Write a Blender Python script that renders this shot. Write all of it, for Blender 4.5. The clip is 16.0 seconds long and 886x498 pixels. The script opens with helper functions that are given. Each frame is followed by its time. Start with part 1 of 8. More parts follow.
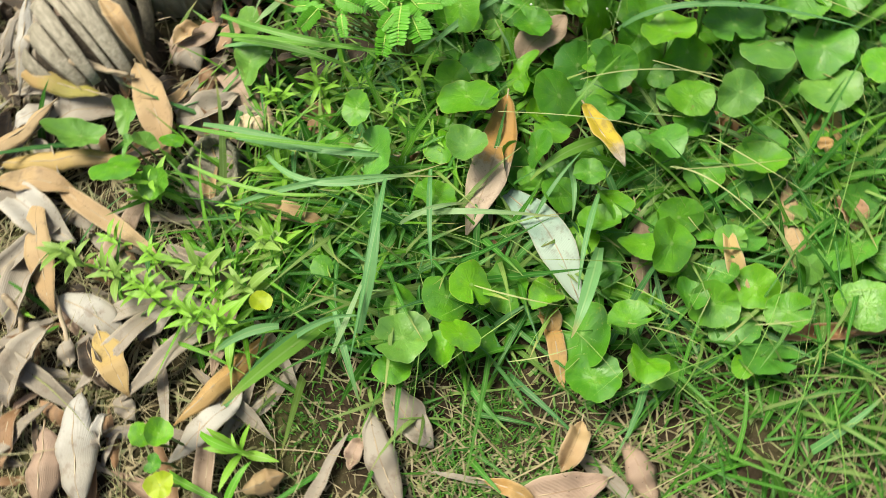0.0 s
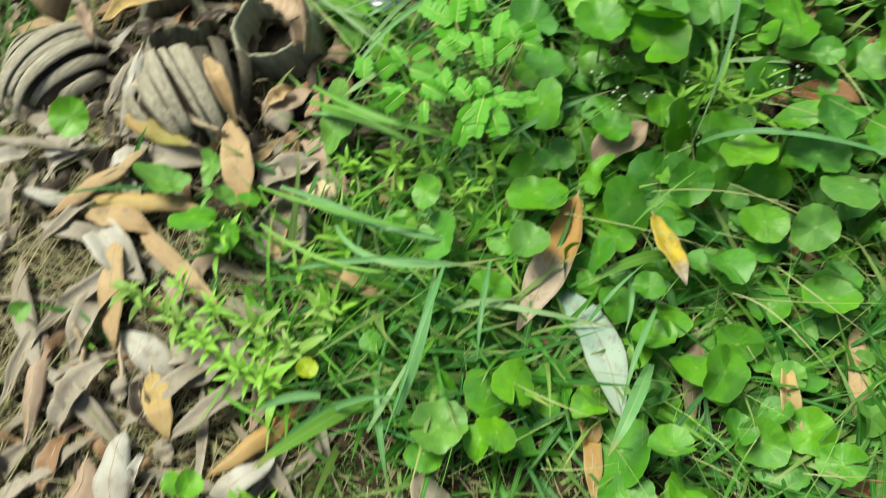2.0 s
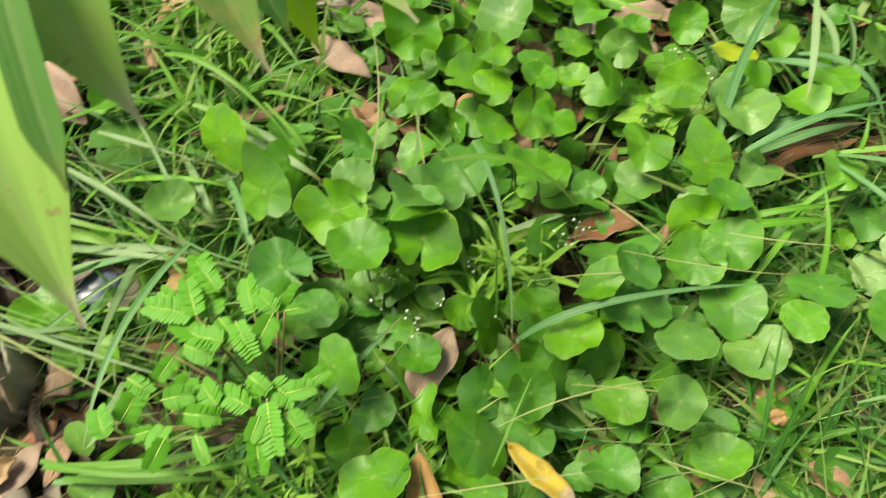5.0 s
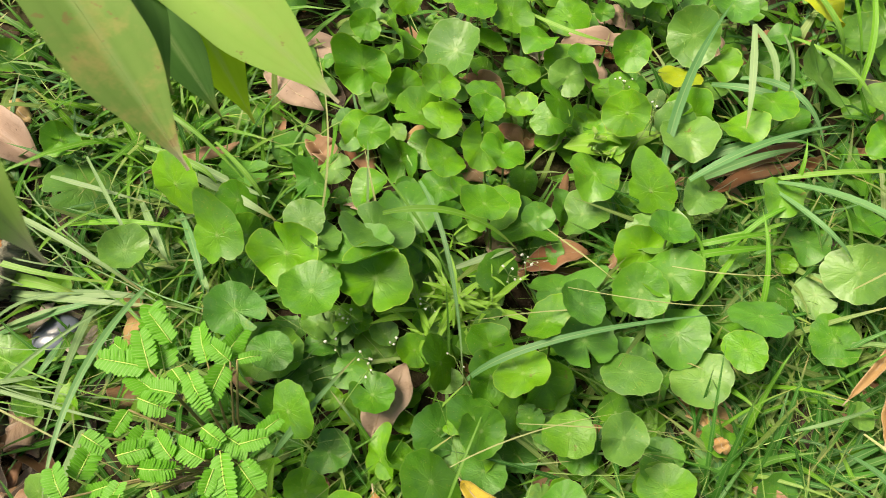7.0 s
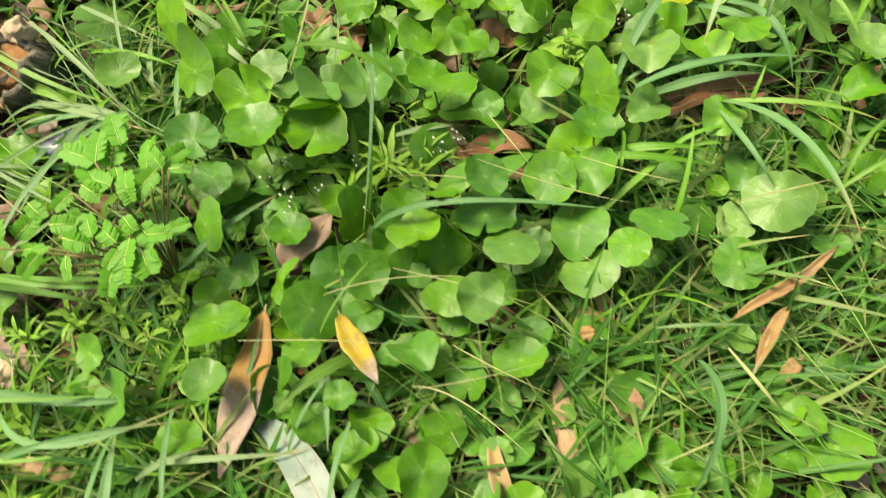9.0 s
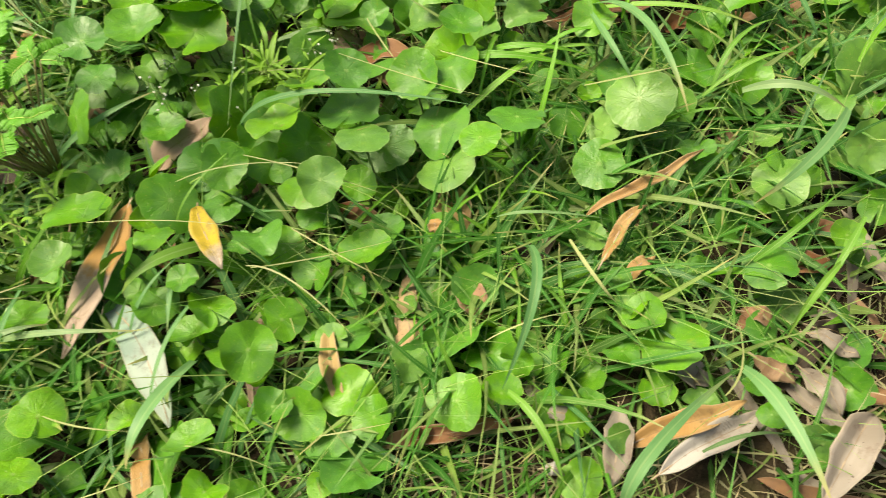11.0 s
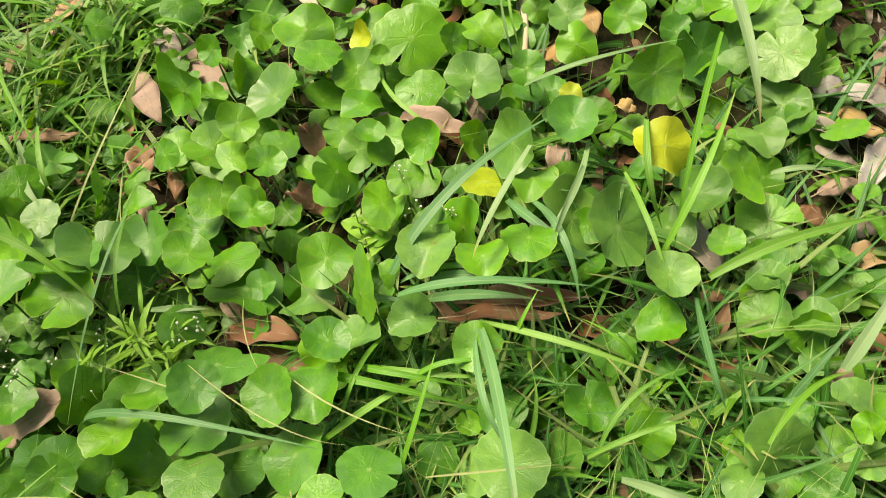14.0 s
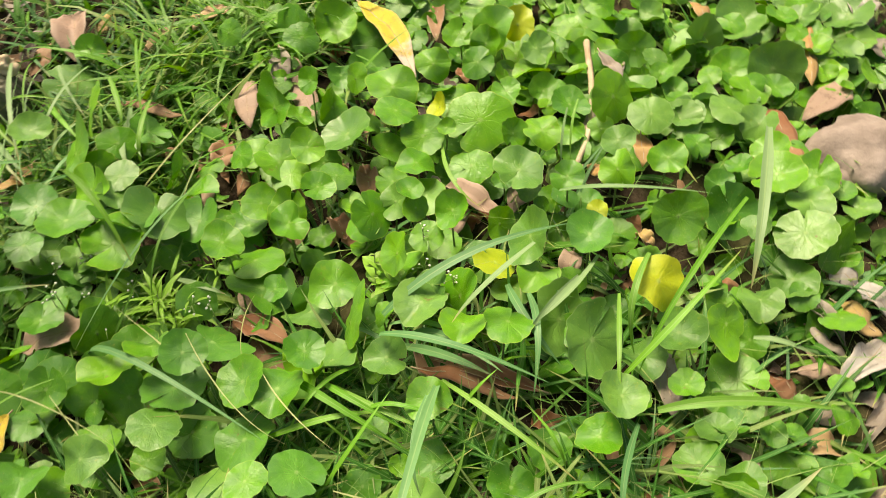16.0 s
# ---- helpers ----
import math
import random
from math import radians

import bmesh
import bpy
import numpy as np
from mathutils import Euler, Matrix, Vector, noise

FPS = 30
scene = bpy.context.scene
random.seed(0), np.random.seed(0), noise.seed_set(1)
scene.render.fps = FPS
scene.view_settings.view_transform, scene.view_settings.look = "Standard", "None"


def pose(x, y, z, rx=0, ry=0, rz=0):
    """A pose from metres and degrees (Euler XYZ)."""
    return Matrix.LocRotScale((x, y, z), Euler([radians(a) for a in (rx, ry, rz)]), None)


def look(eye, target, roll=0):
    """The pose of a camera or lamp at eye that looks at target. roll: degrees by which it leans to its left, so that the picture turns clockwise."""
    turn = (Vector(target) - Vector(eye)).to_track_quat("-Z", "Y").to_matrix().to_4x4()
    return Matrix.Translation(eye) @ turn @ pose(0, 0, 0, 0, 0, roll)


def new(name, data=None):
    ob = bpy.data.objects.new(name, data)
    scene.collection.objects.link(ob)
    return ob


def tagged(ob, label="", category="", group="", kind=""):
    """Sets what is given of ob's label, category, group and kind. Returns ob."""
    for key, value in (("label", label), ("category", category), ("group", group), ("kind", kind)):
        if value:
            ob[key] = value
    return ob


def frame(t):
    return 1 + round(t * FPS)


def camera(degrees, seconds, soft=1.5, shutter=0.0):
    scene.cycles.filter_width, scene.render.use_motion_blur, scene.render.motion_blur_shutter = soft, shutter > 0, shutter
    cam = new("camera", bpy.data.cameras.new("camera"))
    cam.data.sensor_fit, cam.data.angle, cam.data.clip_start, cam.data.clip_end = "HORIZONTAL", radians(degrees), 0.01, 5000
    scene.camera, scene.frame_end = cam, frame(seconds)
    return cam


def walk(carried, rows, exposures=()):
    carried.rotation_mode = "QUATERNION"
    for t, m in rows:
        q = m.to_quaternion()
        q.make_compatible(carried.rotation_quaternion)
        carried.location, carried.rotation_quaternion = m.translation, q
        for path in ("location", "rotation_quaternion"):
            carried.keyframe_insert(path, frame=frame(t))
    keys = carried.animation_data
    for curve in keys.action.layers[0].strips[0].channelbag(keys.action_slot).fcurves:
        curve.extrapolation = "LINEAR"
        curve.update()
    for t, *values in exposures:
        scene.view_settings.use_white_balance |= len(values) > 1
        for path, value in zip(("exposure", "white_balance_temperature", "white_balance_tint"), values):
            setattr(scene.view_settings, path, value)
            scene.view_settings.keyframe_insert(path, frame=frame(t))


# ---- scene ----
cam = camera(61.7, 16.0, soft=0.8, shutter=0.5)
PATH = [
    (0, (0.046, 0.024, 0.568), (-0.183, 0.808, -1.258), -14.7),
    (0.5, (0.066, 0.021, 0.577), (-0.253, 0.796, -1.239), -12.1),
    (1, (0.063, 0.013, 0.585), (-0.342, 0.821, -1.2), -11.9),
    (1.5, (0.071, 0.028, 0.584), (-0.423, 0.801, -1.193), -16.9),
    (2, (0.057, 0.052, 0.584), (-0.367, 0.935, -1.16), -15.3),
    (2.5, (0.042, 0.092, 0.586), (-0.231, 1.105, -1.117), -14.2),
    (3, (0.028, 0.127, 0.578), (-0.166, 1.187, -1.107), -17.2),
    (3.5, (0.026, 0.169, 0.564), (-0.128, 1.208, -1.137), -18.9),
    (4, (0.028, 0.198, 0.561), (-0.03, 1.257, -1.135), -16.3),
    (4.5, (0.036, 0.216, 0.559), (0.077, 1.284, -1.131), -12.7),
    (5, (0.047, 0.232, 0.56), (0.194, 1.296, -1.127), -9.6),
    (5.2, (0.051, 0.24, 0.563), (0.245, 1.316, -1.112), -8.4),
    (7.3, (0.106, 0.252, 0.588), (0.263, 1.26, -1.133), -10.8),
    (7.5, (0.123, 0.243, 0.588), (0.206, 1.248, -1.14), -14.2),
    (8, (0.157, 0.213, 0.581), (0.146, 1.211, -1.152), -16.4),
    (8.5, (0.199, 0.176, 0.573), (0.084, 1.167, -1.161), -16.7),
    (8.7, (0.211, 0.155, 0.564), (0.071, 1.172, -1.152), -15.5),
    (10.8, (0.346, 0.045, 0.485), (0.101, 1.094, -1.199), -17.0),
    (11, (0.352, 0.048, 0.481), (0.126, 1.093, -1.21), -16.1),
    (11.5, (0.381, 0.071, 0.473), (0.204, 1.079, -1.245), -13.1),
    (12, (0.411, 0.115, 0.477), (0.272, 1.055, -1.283), -11.0),
    (12.5, (0.431, 0.162, 0.486), (0.261, 1.118, -1.262), -11.4),
    (13, (0.458, 0.218, 0.506), (0.256, 1.221, -1.213), -10.1),
    (13.5, (0.466, 0.256, 0.522), (0.223, 1.35, -1.134), -12.1),
    (14, (0.486, 0.27, 0.524), (0.168, 1.41, -1.088), -14.2),
    (14.5, (0.498, 0.273, 0.53), (0.143, 1.42, -1.07), -13.0),
    (15, (0.518, 0.273, 0.541), (0.121, 1.442, -1.032), -10.6),
    (15.5, (0.541, 0.265, 0.554), (0.074, 1.47, -0.973), -6.7),
    (16, (0.564, 0.246, 0.566), (0.018, 1.471, -0.917), -2.7),
]
walk(cam, [(t, look(eye, target, roll)) for t, eye, target, roll in PATH],
     exposures=[(0, 0.27, 6900, 3), (1.5, 0.19, 6700, -3), (3, 0.14, 6600, -8), (4, 0.2, 6950, -4), (5, 0.22, 7300, 4), (7.5, 0.29, 7650, 12), (11, 0.43, 7750, 8), (12.5, 0.44, 7800, 6), (14, 0.31, 7800, 10), (16, 0.35, 8000, 12)])

# ---- light ----
world = bpy.data.worlds.new("sky")
scene.world = world
world.use_nodes = True
wn = world.node_tree.nodes
sky = wn.new("ShaderNodeTexSky")
sky.sky_type, sky.sun_disc = "NISHITA", False
SUN_EL, SUN_AZ = radians(64), radians(-62)
sky.sun_elevation, sky.sun_rotation = SUN_EL, SUN_AZ
sky.air_density, sky.dust_density, sky.ozone_density = 0.8, 5.0, 0.3
wn["Background"].inputs["Strength"].default_value = 0.105
world.node_tree.links.new(sky.outputs["Color"], wn["Background"].inputs["Color"])
sun = new("sun", bpy.data.lights.new("sun", "SUN"))
sun.data.energy, sun.data.angle, sun.data.color = 4.9, radians(26), (1.0, 0.95, 0.84)
sun.matrix_world = look((0, 0, 0), (-math.sin(SUN_AZ) * math.cos(SUN_EL), -math.cos(SUN_AZ) * math.cos(SUN_EL), -math.sin(SUN_EL)))

# ---- materials ----
class Nodes:
    """A small wrapper that builds one node material."""

    def __init__(self, name):
        self.mat = bpy.data.materials.new(name)
        self.mat.use_nodes = True
        self.tree = self.mat.node_tree
        self.tree.nodes.clear()

    def node(self, kind, links=None, operation="", data_type=""):
        n = self.tree.nodes.new("ShaderNode" + kind)
        if operation:
            n.operation = operation
        if data_type:
            n.data_type = data_type
        for k, v in (links or {}).items():
            if isinstance(v, bpy.types.NodeSocket):
                self.tree.links.new(v, n.inputs[k])
            else:
                n.inputs[k].default_value = v
        return n

    def math(self, op, a, b=0.0, clamp=False):
        n = self.node("Math", {0: a, 1: b}, operation=op)
        n.use_clamp = clamp
        return n.outputs[0]

    def noise(self, vec, scale, detail=3.0, rough=0.6):
        return self.node("TexNoise", {"Vector": vec, "Scale": scale, "Detail": detail, "Roughness": rough}).outputs["Fac"]

    def step(self, v, lo, hi):
        n = self.node("MapRange", {"Value": v, "From Min": lo, "From Max": hi})
        n.interpolation_type = "SMOOTHSTEP"
        return n.outputs["Result"]

    def mix(self, f, a, b):
        n = self.node("Mix", {0: f}, data_type="RGBA")
        for i, v in ((6, a), (7, b)):
            if isinstance(v, bpy.types.NodeSocket):
                self.tree.links.new(v, n.inputs[i])
            else:
                n.inputs[i].default_value = (*v, 1)
        return n.outputs[2]

    def finish(self, colour, rough, height=None, bump=0.3, dist=0.001, glow_through=0.0, spec=0.4, coat=0.0):
        ins = {"Base Color": colour, "Roughness": rough, "Specular IOR Level": spec, "Coat Weight": coat}
        if height is not None:
            ins["Normal"] = self.node("Bump", {"Height": height, "Strength": bump, "Distance": dist}).outputs["Normal"]
        surf = self.node("BsdfPrincipled", ins).outputs[0]
        if glow_through > 0:
            tcol = self.node("HueSaturation", {"Color": colour, "Saturation": 1.15, "Value": 1.5, "Hue": 0.49}).outputs[0]
            tr = self.node("BsdfTranslucent", {"Color": tcol})
            surf = self.node("MixShader", {0: glow_through, 1: surf, 2: tr.outputs[0]}).outputs[0]
        self.tree.links.new(surf, self.node("OutputMaterial").inputs["Surface"])
        return self.mat


def round_leaf_material(name, dark, light, edge, dull=0.4):
    """Round leaf blade: radial veins, pale navel, mottling, a thin lighter rim."""
    m = Nodes(name)
    uv = m.node("UVMap").outputs[0]
    p = m.node("VectorMath", {0: uv, 1: (0.5, 0.5, 0.0)}, operation="SUBTRACT").outputs[0]
    xyz = m.node("SeparateXYZ", {0: p})
    r = m.math("MULTIPLY", m.node("VectorMath", {0: p}, operation="LENGTH").outputs["Value"], 2.0)
    ang = m.math("ARCTAN2", xyz.outputs[1], xyz.outputs[0])
    rnd = m.node("ObjectInfo").outputs["Random"]
    far = m.node("CombineXYZ", {0: m.math("MULTIPLY", rnd, 31.0), 1: m.math("MULTIPLY", rnd, 17.0)}).outputs[0]
    obj = m.node("VectorMath", {0: m.node("TexCoord").outputs["Object"], 1: far}, operation="ADD").outputs[0]
    wob = m.math("MULTIPLY", m.noise(obj, 3.0), 0.7)
    wave = m.math("ABSOLUTE", m.math("COSINE", m.math("MULTIPLY", m.math("ADD", ang, wob), 5.5)))
    vein = m.math("MULTIPLY", m.step(wave, 0.93, 1.0), m.step(r, 0.95, 0.1))
    fork = m.math("ABSOLUTE", m.math("COSINE", m.math("MULTIPLY", m.math("ADD", ang, wob), 14.0)))
    fine = m.math("MULTIPLY", m.step(fork, 0.97, 1.0), m.math("MULTIPLY", m.step(r, 0.35, 0.7), 0.35))
    vein = m.math("MAXIMUM", vein, fine)
    navel = m.step(r, 0.13, 0.02)
    mott = m.noise(obj, 2.2, 4.0)
    base = m.mix(m.math("ADD", m.math("MULTIPLY", rnd, 0.75), m.math("MULTIPLY", m.math("SUBTRACT", mott, 0.5), 1.5), True), dark, light)
    bloom = m.step(m.noise(obj, 0.9, 3.0, 0.6), 0.44, 0.66)
    base = m.mix(m.math("MULTIPLY", bloom, dull), base, (0.085, 0.215, 0.075))
    base = m.mix(m.math("MULTIPLY", m.step(m.noise(obj, 2.0, 4.0, 0.7), 0.60, 0.74), 0.4), base, (0.24, 0.33, 0.03))
    base = m.mix(m.step(m.noise(obj, 16.0, 2.0), 0.66, 0.76), base, (0.27, 0.32, 0.07))
    base = m.mix(m.math("MULTIPLY", m.step(r, 0.955, 0.99), 0.45), base, edge)
    base = m.mix(m.math("MULTIPLY", vein, 0.13), base, (0.24, 0.46, 0.09))
    base = m.mix(m.math("MULTIPLY", m.step(r, 0.55, 0.05), 0.3), base, light)
    base = m.mix(m.math("MULTIPLY", navel, 0.4), base, (0.40, 0.56, 0.20))
    worn = m.math("MULTIPLY", m.step(m.noise(obj, 1.4, 5.0, 0.7), 0.63, 0.70), m.step(rnd, 0.55, 0.8))
    base = m.mix(m.math("MULTIPLY", worn, 0.7), base, (0.20, 0.12, 0.045))
    h = m.math("ADD", m.math("MULTIPLY", vein, -0.6), m.noise(obj, 9.0, 3.0))
    return m.finish(base, m.math("ADD", m.math("MULTIPLY", bloom, 0.16), m.math("ADD", m.math("MULTIPLY", mott, 0.2), 0.26)), h, 0.5, 0.0009, 0.18, 0.44)


def blade_material(name, dark, light, dry=(0.45, 0.36, 0.16), island=True, through_it=0.19, dry_from=0.72, dry_share=0.45, blotch=0.0, rough=0.45, spec=0.32):
    """Grass blade: lengthwise nerves, colour that drifts from blade to blade, some dry tips."""
    m = Nodes(name)
    uv = m.node("SeparateXYZ", {0: m.node("UVMap").outputs[0]})
    obj = m.node("TexCoord").outputs["Object"]
    rnd = m.node("NewGeometry").outputs["Random Per Island"] if island else m.node("ObjectInfo").outputs["Random"]
    nerve = m.math("ABSOLUTE", m.math("SINE", m.math("MULTIPLY", uv.outputs[0], 16.0)))
    mid = m.step(m.math("ABSOLUTE", m.math("SUBTRACT", uv.outputs[0], 0.5)), 0.10, 0.0)
    mott = m.noise(obj, 60.0, 3.0)
    base = m.mix(m.math("ADD", m.math("MULTIPLY", rnd, 0.8), m.math("MULTIPLY", m.math("SUBTRACT", mott, 0.4), 0.6), True), dark, light)
    base = m.mix(m.math("MULTIPLY", nerve, 0.14), base, light)
    if island:
        odd = m.math("FRACT", m.math("MULTIPLY", rnd, 7.3))
        base = m.mix(m.math("MULTIPLY", m.step(odd, 0.74, 0.9), 0.6), base, (0.24, 0.30, 0.10))
        base = m.mix(m.math("MULTIPLY", m.step(odd, 0.24, 0.1), 0.45), base, (0.03, 0.12, 0.025))
    base = m.mix(m.math("MULTIPLY", mid, 0.35), base, (0.35, 0.48, 0.20))
    if blotch:
        base = m.mix(m.math("MULTIPLY", m.math("MULTIPLY", m.step(m.noise(obj, 34.0, 5.0, 0.65), 0.47, 0.66), m.math("ADD", m.step(uv.outputs[1], 0.45, 0.9), 0.5, True)), blotch), base, (0.50, 0.39, 0.15))
        base = m.mix(m.math("MULTIPLY", m.step(m.noise(obj, 130.0, 3.0), 0.64, 0.7), 0.6), base, (0.28, 0.19, 0.08))
    tip = m.math("MULTIPLY", m.step(uv.outputs[1], dry_from, 1.0), m.step(rnd, dry_share, dry_share + 0.45))
    base = m.mix(m.math("MULTIPLY", tip, 0.8), base, dry)
    return m.finish(base, rough, nerve, 0.25, 0.0004, through_it, spec)


def dead_leaf_material(name, first, second, spots=0.5, split=(0.36, 0.6)):
    """Fallen bamboo leaf: fine parallel nerves, a midrib, one colour giving way to another along it, specks."""
    m = Nodes(name)
    uvv = m.node("UVMap").outputs[0]
    uv = m.node("SeparateXYZ", {0: uvv})
    obj = m.node("TexCoord").outputs["Object"]
    rnd = m.node("ObjectInfo").outputs["Random"]
    shift = m.node("VectorMath", {0: obj, 1: m.node("CombineXYZ", {0: m.math("MULTIPLY", rnd, 9.0), 1: rnd}).outputs[0]}, operation="ADD").outputs[0]
    blot = m.noise(shift, 28.0, 5.0, 0.65)
    f = m.step(m.math("ADD", uv.outputs[1], m.math("MULTIPLY", m.math("SUBTRACT", blot, 0.5), 0.7)), *split)
    base = m.mix(f, first, second)
    base = m.mix(m.math("MULTIPLY", m.math("SUBTRACT", rnd, 0.5), 0.25, True), base, (0.55, 0.47, 0.36))
    nerve = m.math("ABSOLUTE", m.math("SINE", m.math("ADD", m.math("MULTIPLY", uv.outputs[0], 84.0), m.math("MULTIPLY", blot, 3.0))))
    base = m.mix(m.math("MULTIPLY", nerve, 0.07), base, (0.17, 0.10, 0.05))
    mid = m.step(m.math("ABSOLUTE", m.math("SUBTRACT", uv.outputs[0], 0.5)), 0.035, 0.0)
    base = m.mix(m.math("MULTIPLY", mid, 0.5), base, (0.24, 0.15, 0.07))
    stain = m.step(m.noise(shift, 70.0, 4.0, 0.7), 0.52, 0.68)
    base = m.mix(m.math("MULTIPLY", stain, 0.42), base, (0.15, 0.095, 0.06))
    speck = m.step(m.noise(shift, 260.0, 2.0), 0.69, 0.74)
    base = m.mix(m.math("MULTIPLY", speck, spots), base, (0.06, 0.04, 0.025))
    rim = m.step(m.math("ABSOLUTE", m.math("SUBTRACT", uv.outputs[0], 0.5)), 0.44, 0.5)
    base = m.mix(m.math("MULTIPLY", rim, 0.3), base, (0.60, 0.50, 0.36))
    h = m.math("ADD", m.math("MULTIPLY", nerve, 0.18), blot)
    return m.finish(base, m.math("ADD", m.math("MULTIPLY", blot, 0.3), 0.42), h, 0.5, 0.0012, 0.14, 0.35)


def plain_grain_material(name, dark, light, scale=60.0, rough=0.8, stretch=(1, 1, 1), spec=0.25, bump=0.7, dist=0.002):
    m = Nodes(name)
    obj = m.node("TexCoord").outputs["Object"]
    vec = m.node("VectorMath", {0: obj, 1: stretch}, operation="MULTIPLY").outputs[0]
    a, b = m.noise(vec, scale, 5.0, 0.65), m.noise(obj, scale * 0.2, 3.0)
    base = m.mix(m.step(m.math("ADD", m.math("MULTIPLY", a, 0.6), m.math("MULTIPLY", b, 0.5)), 0.3, 0.8), dark, light)
    return m.finish(base, rough, a, bump, dist, 0.0, spec)


def soil_material():
    m = Nodes("soil")
    obj = m.node("TexCoord").outputs["Object"]
    big, mid, fine = m.noise(obj, 5.0, 4.0), m.noise(obj, 45.0, 5.0, 0.7), m.noise(obj, 320.0, 3.0, 0.7)
    base = m.mix(m.step(mid, 0.3, 0.7), (0.010, 0.007, 0.004), (0.065, 0.048, 0.030))
    base = m.mix(m.math("MULTIPLY", m.step(big, 0.5, 0.65), 0.5), base, (0.07, 0.085, 0.025))
    base = m.mix(m.math("MULTIPLY", m.step(fine, 0.6, 0.7), 0.4), base, (0.15, 0.12, 0.08))
    h = m.math("ADD", mid, m.math("MULTIPLY", fine, 0.35))
    return m.finish(base, 0.95, h, 1.0, 0.006, 0.0, 0.1)


SOIL = soil_material()
ROUND = {
    "g": round_leaf_material("round_leaf_green", (0.060, 0.225, 0.014), (0.138, 0.36, 0.020), (0.20, 0.36, 0.06)),
    "b": round_leaf_material("round_leaf_bright", (0.08, 0.28, 0.010), (0.165, 0.405, 0.016), (0.36, 0.50, 0.08)),
    "d": round_leaf_material("round_leaf_deep", (0.058, 0.215, 0.024), (0.118, 0.335, 0.036), (0.12, 0.26, 0.07)),
    "p": round_leaf_material("round_leaf_pale", (0.09, 0.24, 0.035), (0.17, 0.36, 0.06), (0.28, 0.42, 0.15)),
    "y": round_leaf_material("round_leaf_yellow", (0.33, 0.44, 0.02), (0.50, 0.55, 0.03), (0.55, 0.55, 0.12), 0.08),
}
GRASS = {
    "g": blade_material("grass_green", (0.024, 0.123, 0.011), (0.08, 0.262, 0.024)),
    "b": blade_material("grass_bright", (0.048, 0.197, 0.010), (0.14, 0.345, 0.025)),
    "d": blade_material("grass_deep", (0.022, 0.12, 0.014), (0.07, 0.25, 0.03)),
    "c": blade_material("grass_bluish", (0.035, 0.142, 0.036), (0.10, 0.268, 0.08)),
    "h": blade_material("grass_stalk", (0.16, 0.34, 0.06), (0.33, 0.47, 0.14), dry=(0.33, 0.45, 0.14)),
    "s": blade_material("grass_straw", (0.20, 0.16, 0.09), (0.42, 0.35, 0.22)),
}
BLADE = {
    "c": blade_material("blade_bluish", (0.075, 0.225, 0.07), (0.165, 0.35, 0.13), island=False),
    "g": blade_material("blade_green", (0.09, 0.26, 0.03), (0.20, 0.40, 0.06), island=False),
    "p": blade_material("blade_pale", (0.135, 0.265, 0.095), (0.235, 0.365, 0.165), island=False),
    "b": blade_material("blade_bright", (0.085, 0.29, 0.018), (0.18, 0.42, 0.036), island=False),
    "s": blade_material("blade_straw", (0.31, 0.36, 0.13), (0.43, 0.46, 0.21), island=False),
}
TONES = {
    "tan": ((0.46, 0.325, 0.17), (0.41, 0.275, 0.14)),
    "orange": ((0.42, 0.25, 0.085), (0.46, 0.30, 0.12)),
    "ochre": ((0.48, 0.345, 0.12), (0.42, 0.295, 0.13)),
    "grey": ((0.35, 0.315, 0.265), (0.28, 0.245, 0.20)),
    "white": ((0.47, 0.455, 0.42), (0.37, 0.345, 0.30)),
    "mint": ((0.27, 0.40, 0.32), (0.40, 0.50, 0.42)),
    "brown": ((0.25, 0.14, 0.07), (0.34, 0.21, 0.12)),
    "rust": ((0.27, 0.115, 0.05), (0.36, 0.19, 0.10)),
    "pink": ((0.40, 0.285, 0.215), (0.35, 0.25, 0.185)),
    "dusk": ((0.26, 0.225, 0.18), (0.35, 0.31, 0.26)),
    "twotone": ((0.42, 0.23, 0.06), (0.46, 0.36, 0.28)),
    "yellow": ((0.58, 0.44, 0.02), (0.62, 0.52, 0.42)),
    # Rotten sheath colour, blackened further to paint in the shade of deep gaps.
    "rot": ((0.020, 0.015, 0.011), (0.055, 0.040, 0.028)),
    "olive": ((0.30, 0.27, 0.06), (0.40, 0.27, 0.11)),
}
SPLITS = {"yellow": (0.72, 0.88), "twotone": (0.44, 0.54), "olive": (0.3, 0.8)}
DEAD = {k: dead_leaf_material("dead_leaf_" + k, a, b, 0.75 if k in ("grey", "pink") else 0.45, SPLITS.get(k, (0.36, 0.6))) for k, (a, b) in TONES.items()}
WOOD = plain_grain_material("weathered_culm", (0.16, 0.135, 0.10), (0.46, 0.42, 0.36), 40.0, 0.75, (6, 6, 0.6))
WOOD_STRIP = plain_grain_material("weathered_strip", (0.13, 0.115, 0.08), (0.47, 0.43, 0.35), 45.0, 0.7, (7, 0.35, 7), bump=0.6)
# Mossy black strip colour that also holds the shade of the stump's far side.
MOSS_SHADE_STRIP = plain_grain_material("mossy_shade_strip", (0.025, 0.021, 0.016), (0.17, 0.15, 0.11), 45.0, 0.8, (7, 0.5, 7), bump=0.9)
RIB_DRY = plain_grain_material("dry_rib", (0.32, 0.24, 0.15), (0.50, 0.41, 0.29), 80.0, 0.7)
RIB = plain_grain_material("pale_rib", (0.38, 0.58, 0.10), (0.52, 0.68, 0.20), 80.0, 0.5)
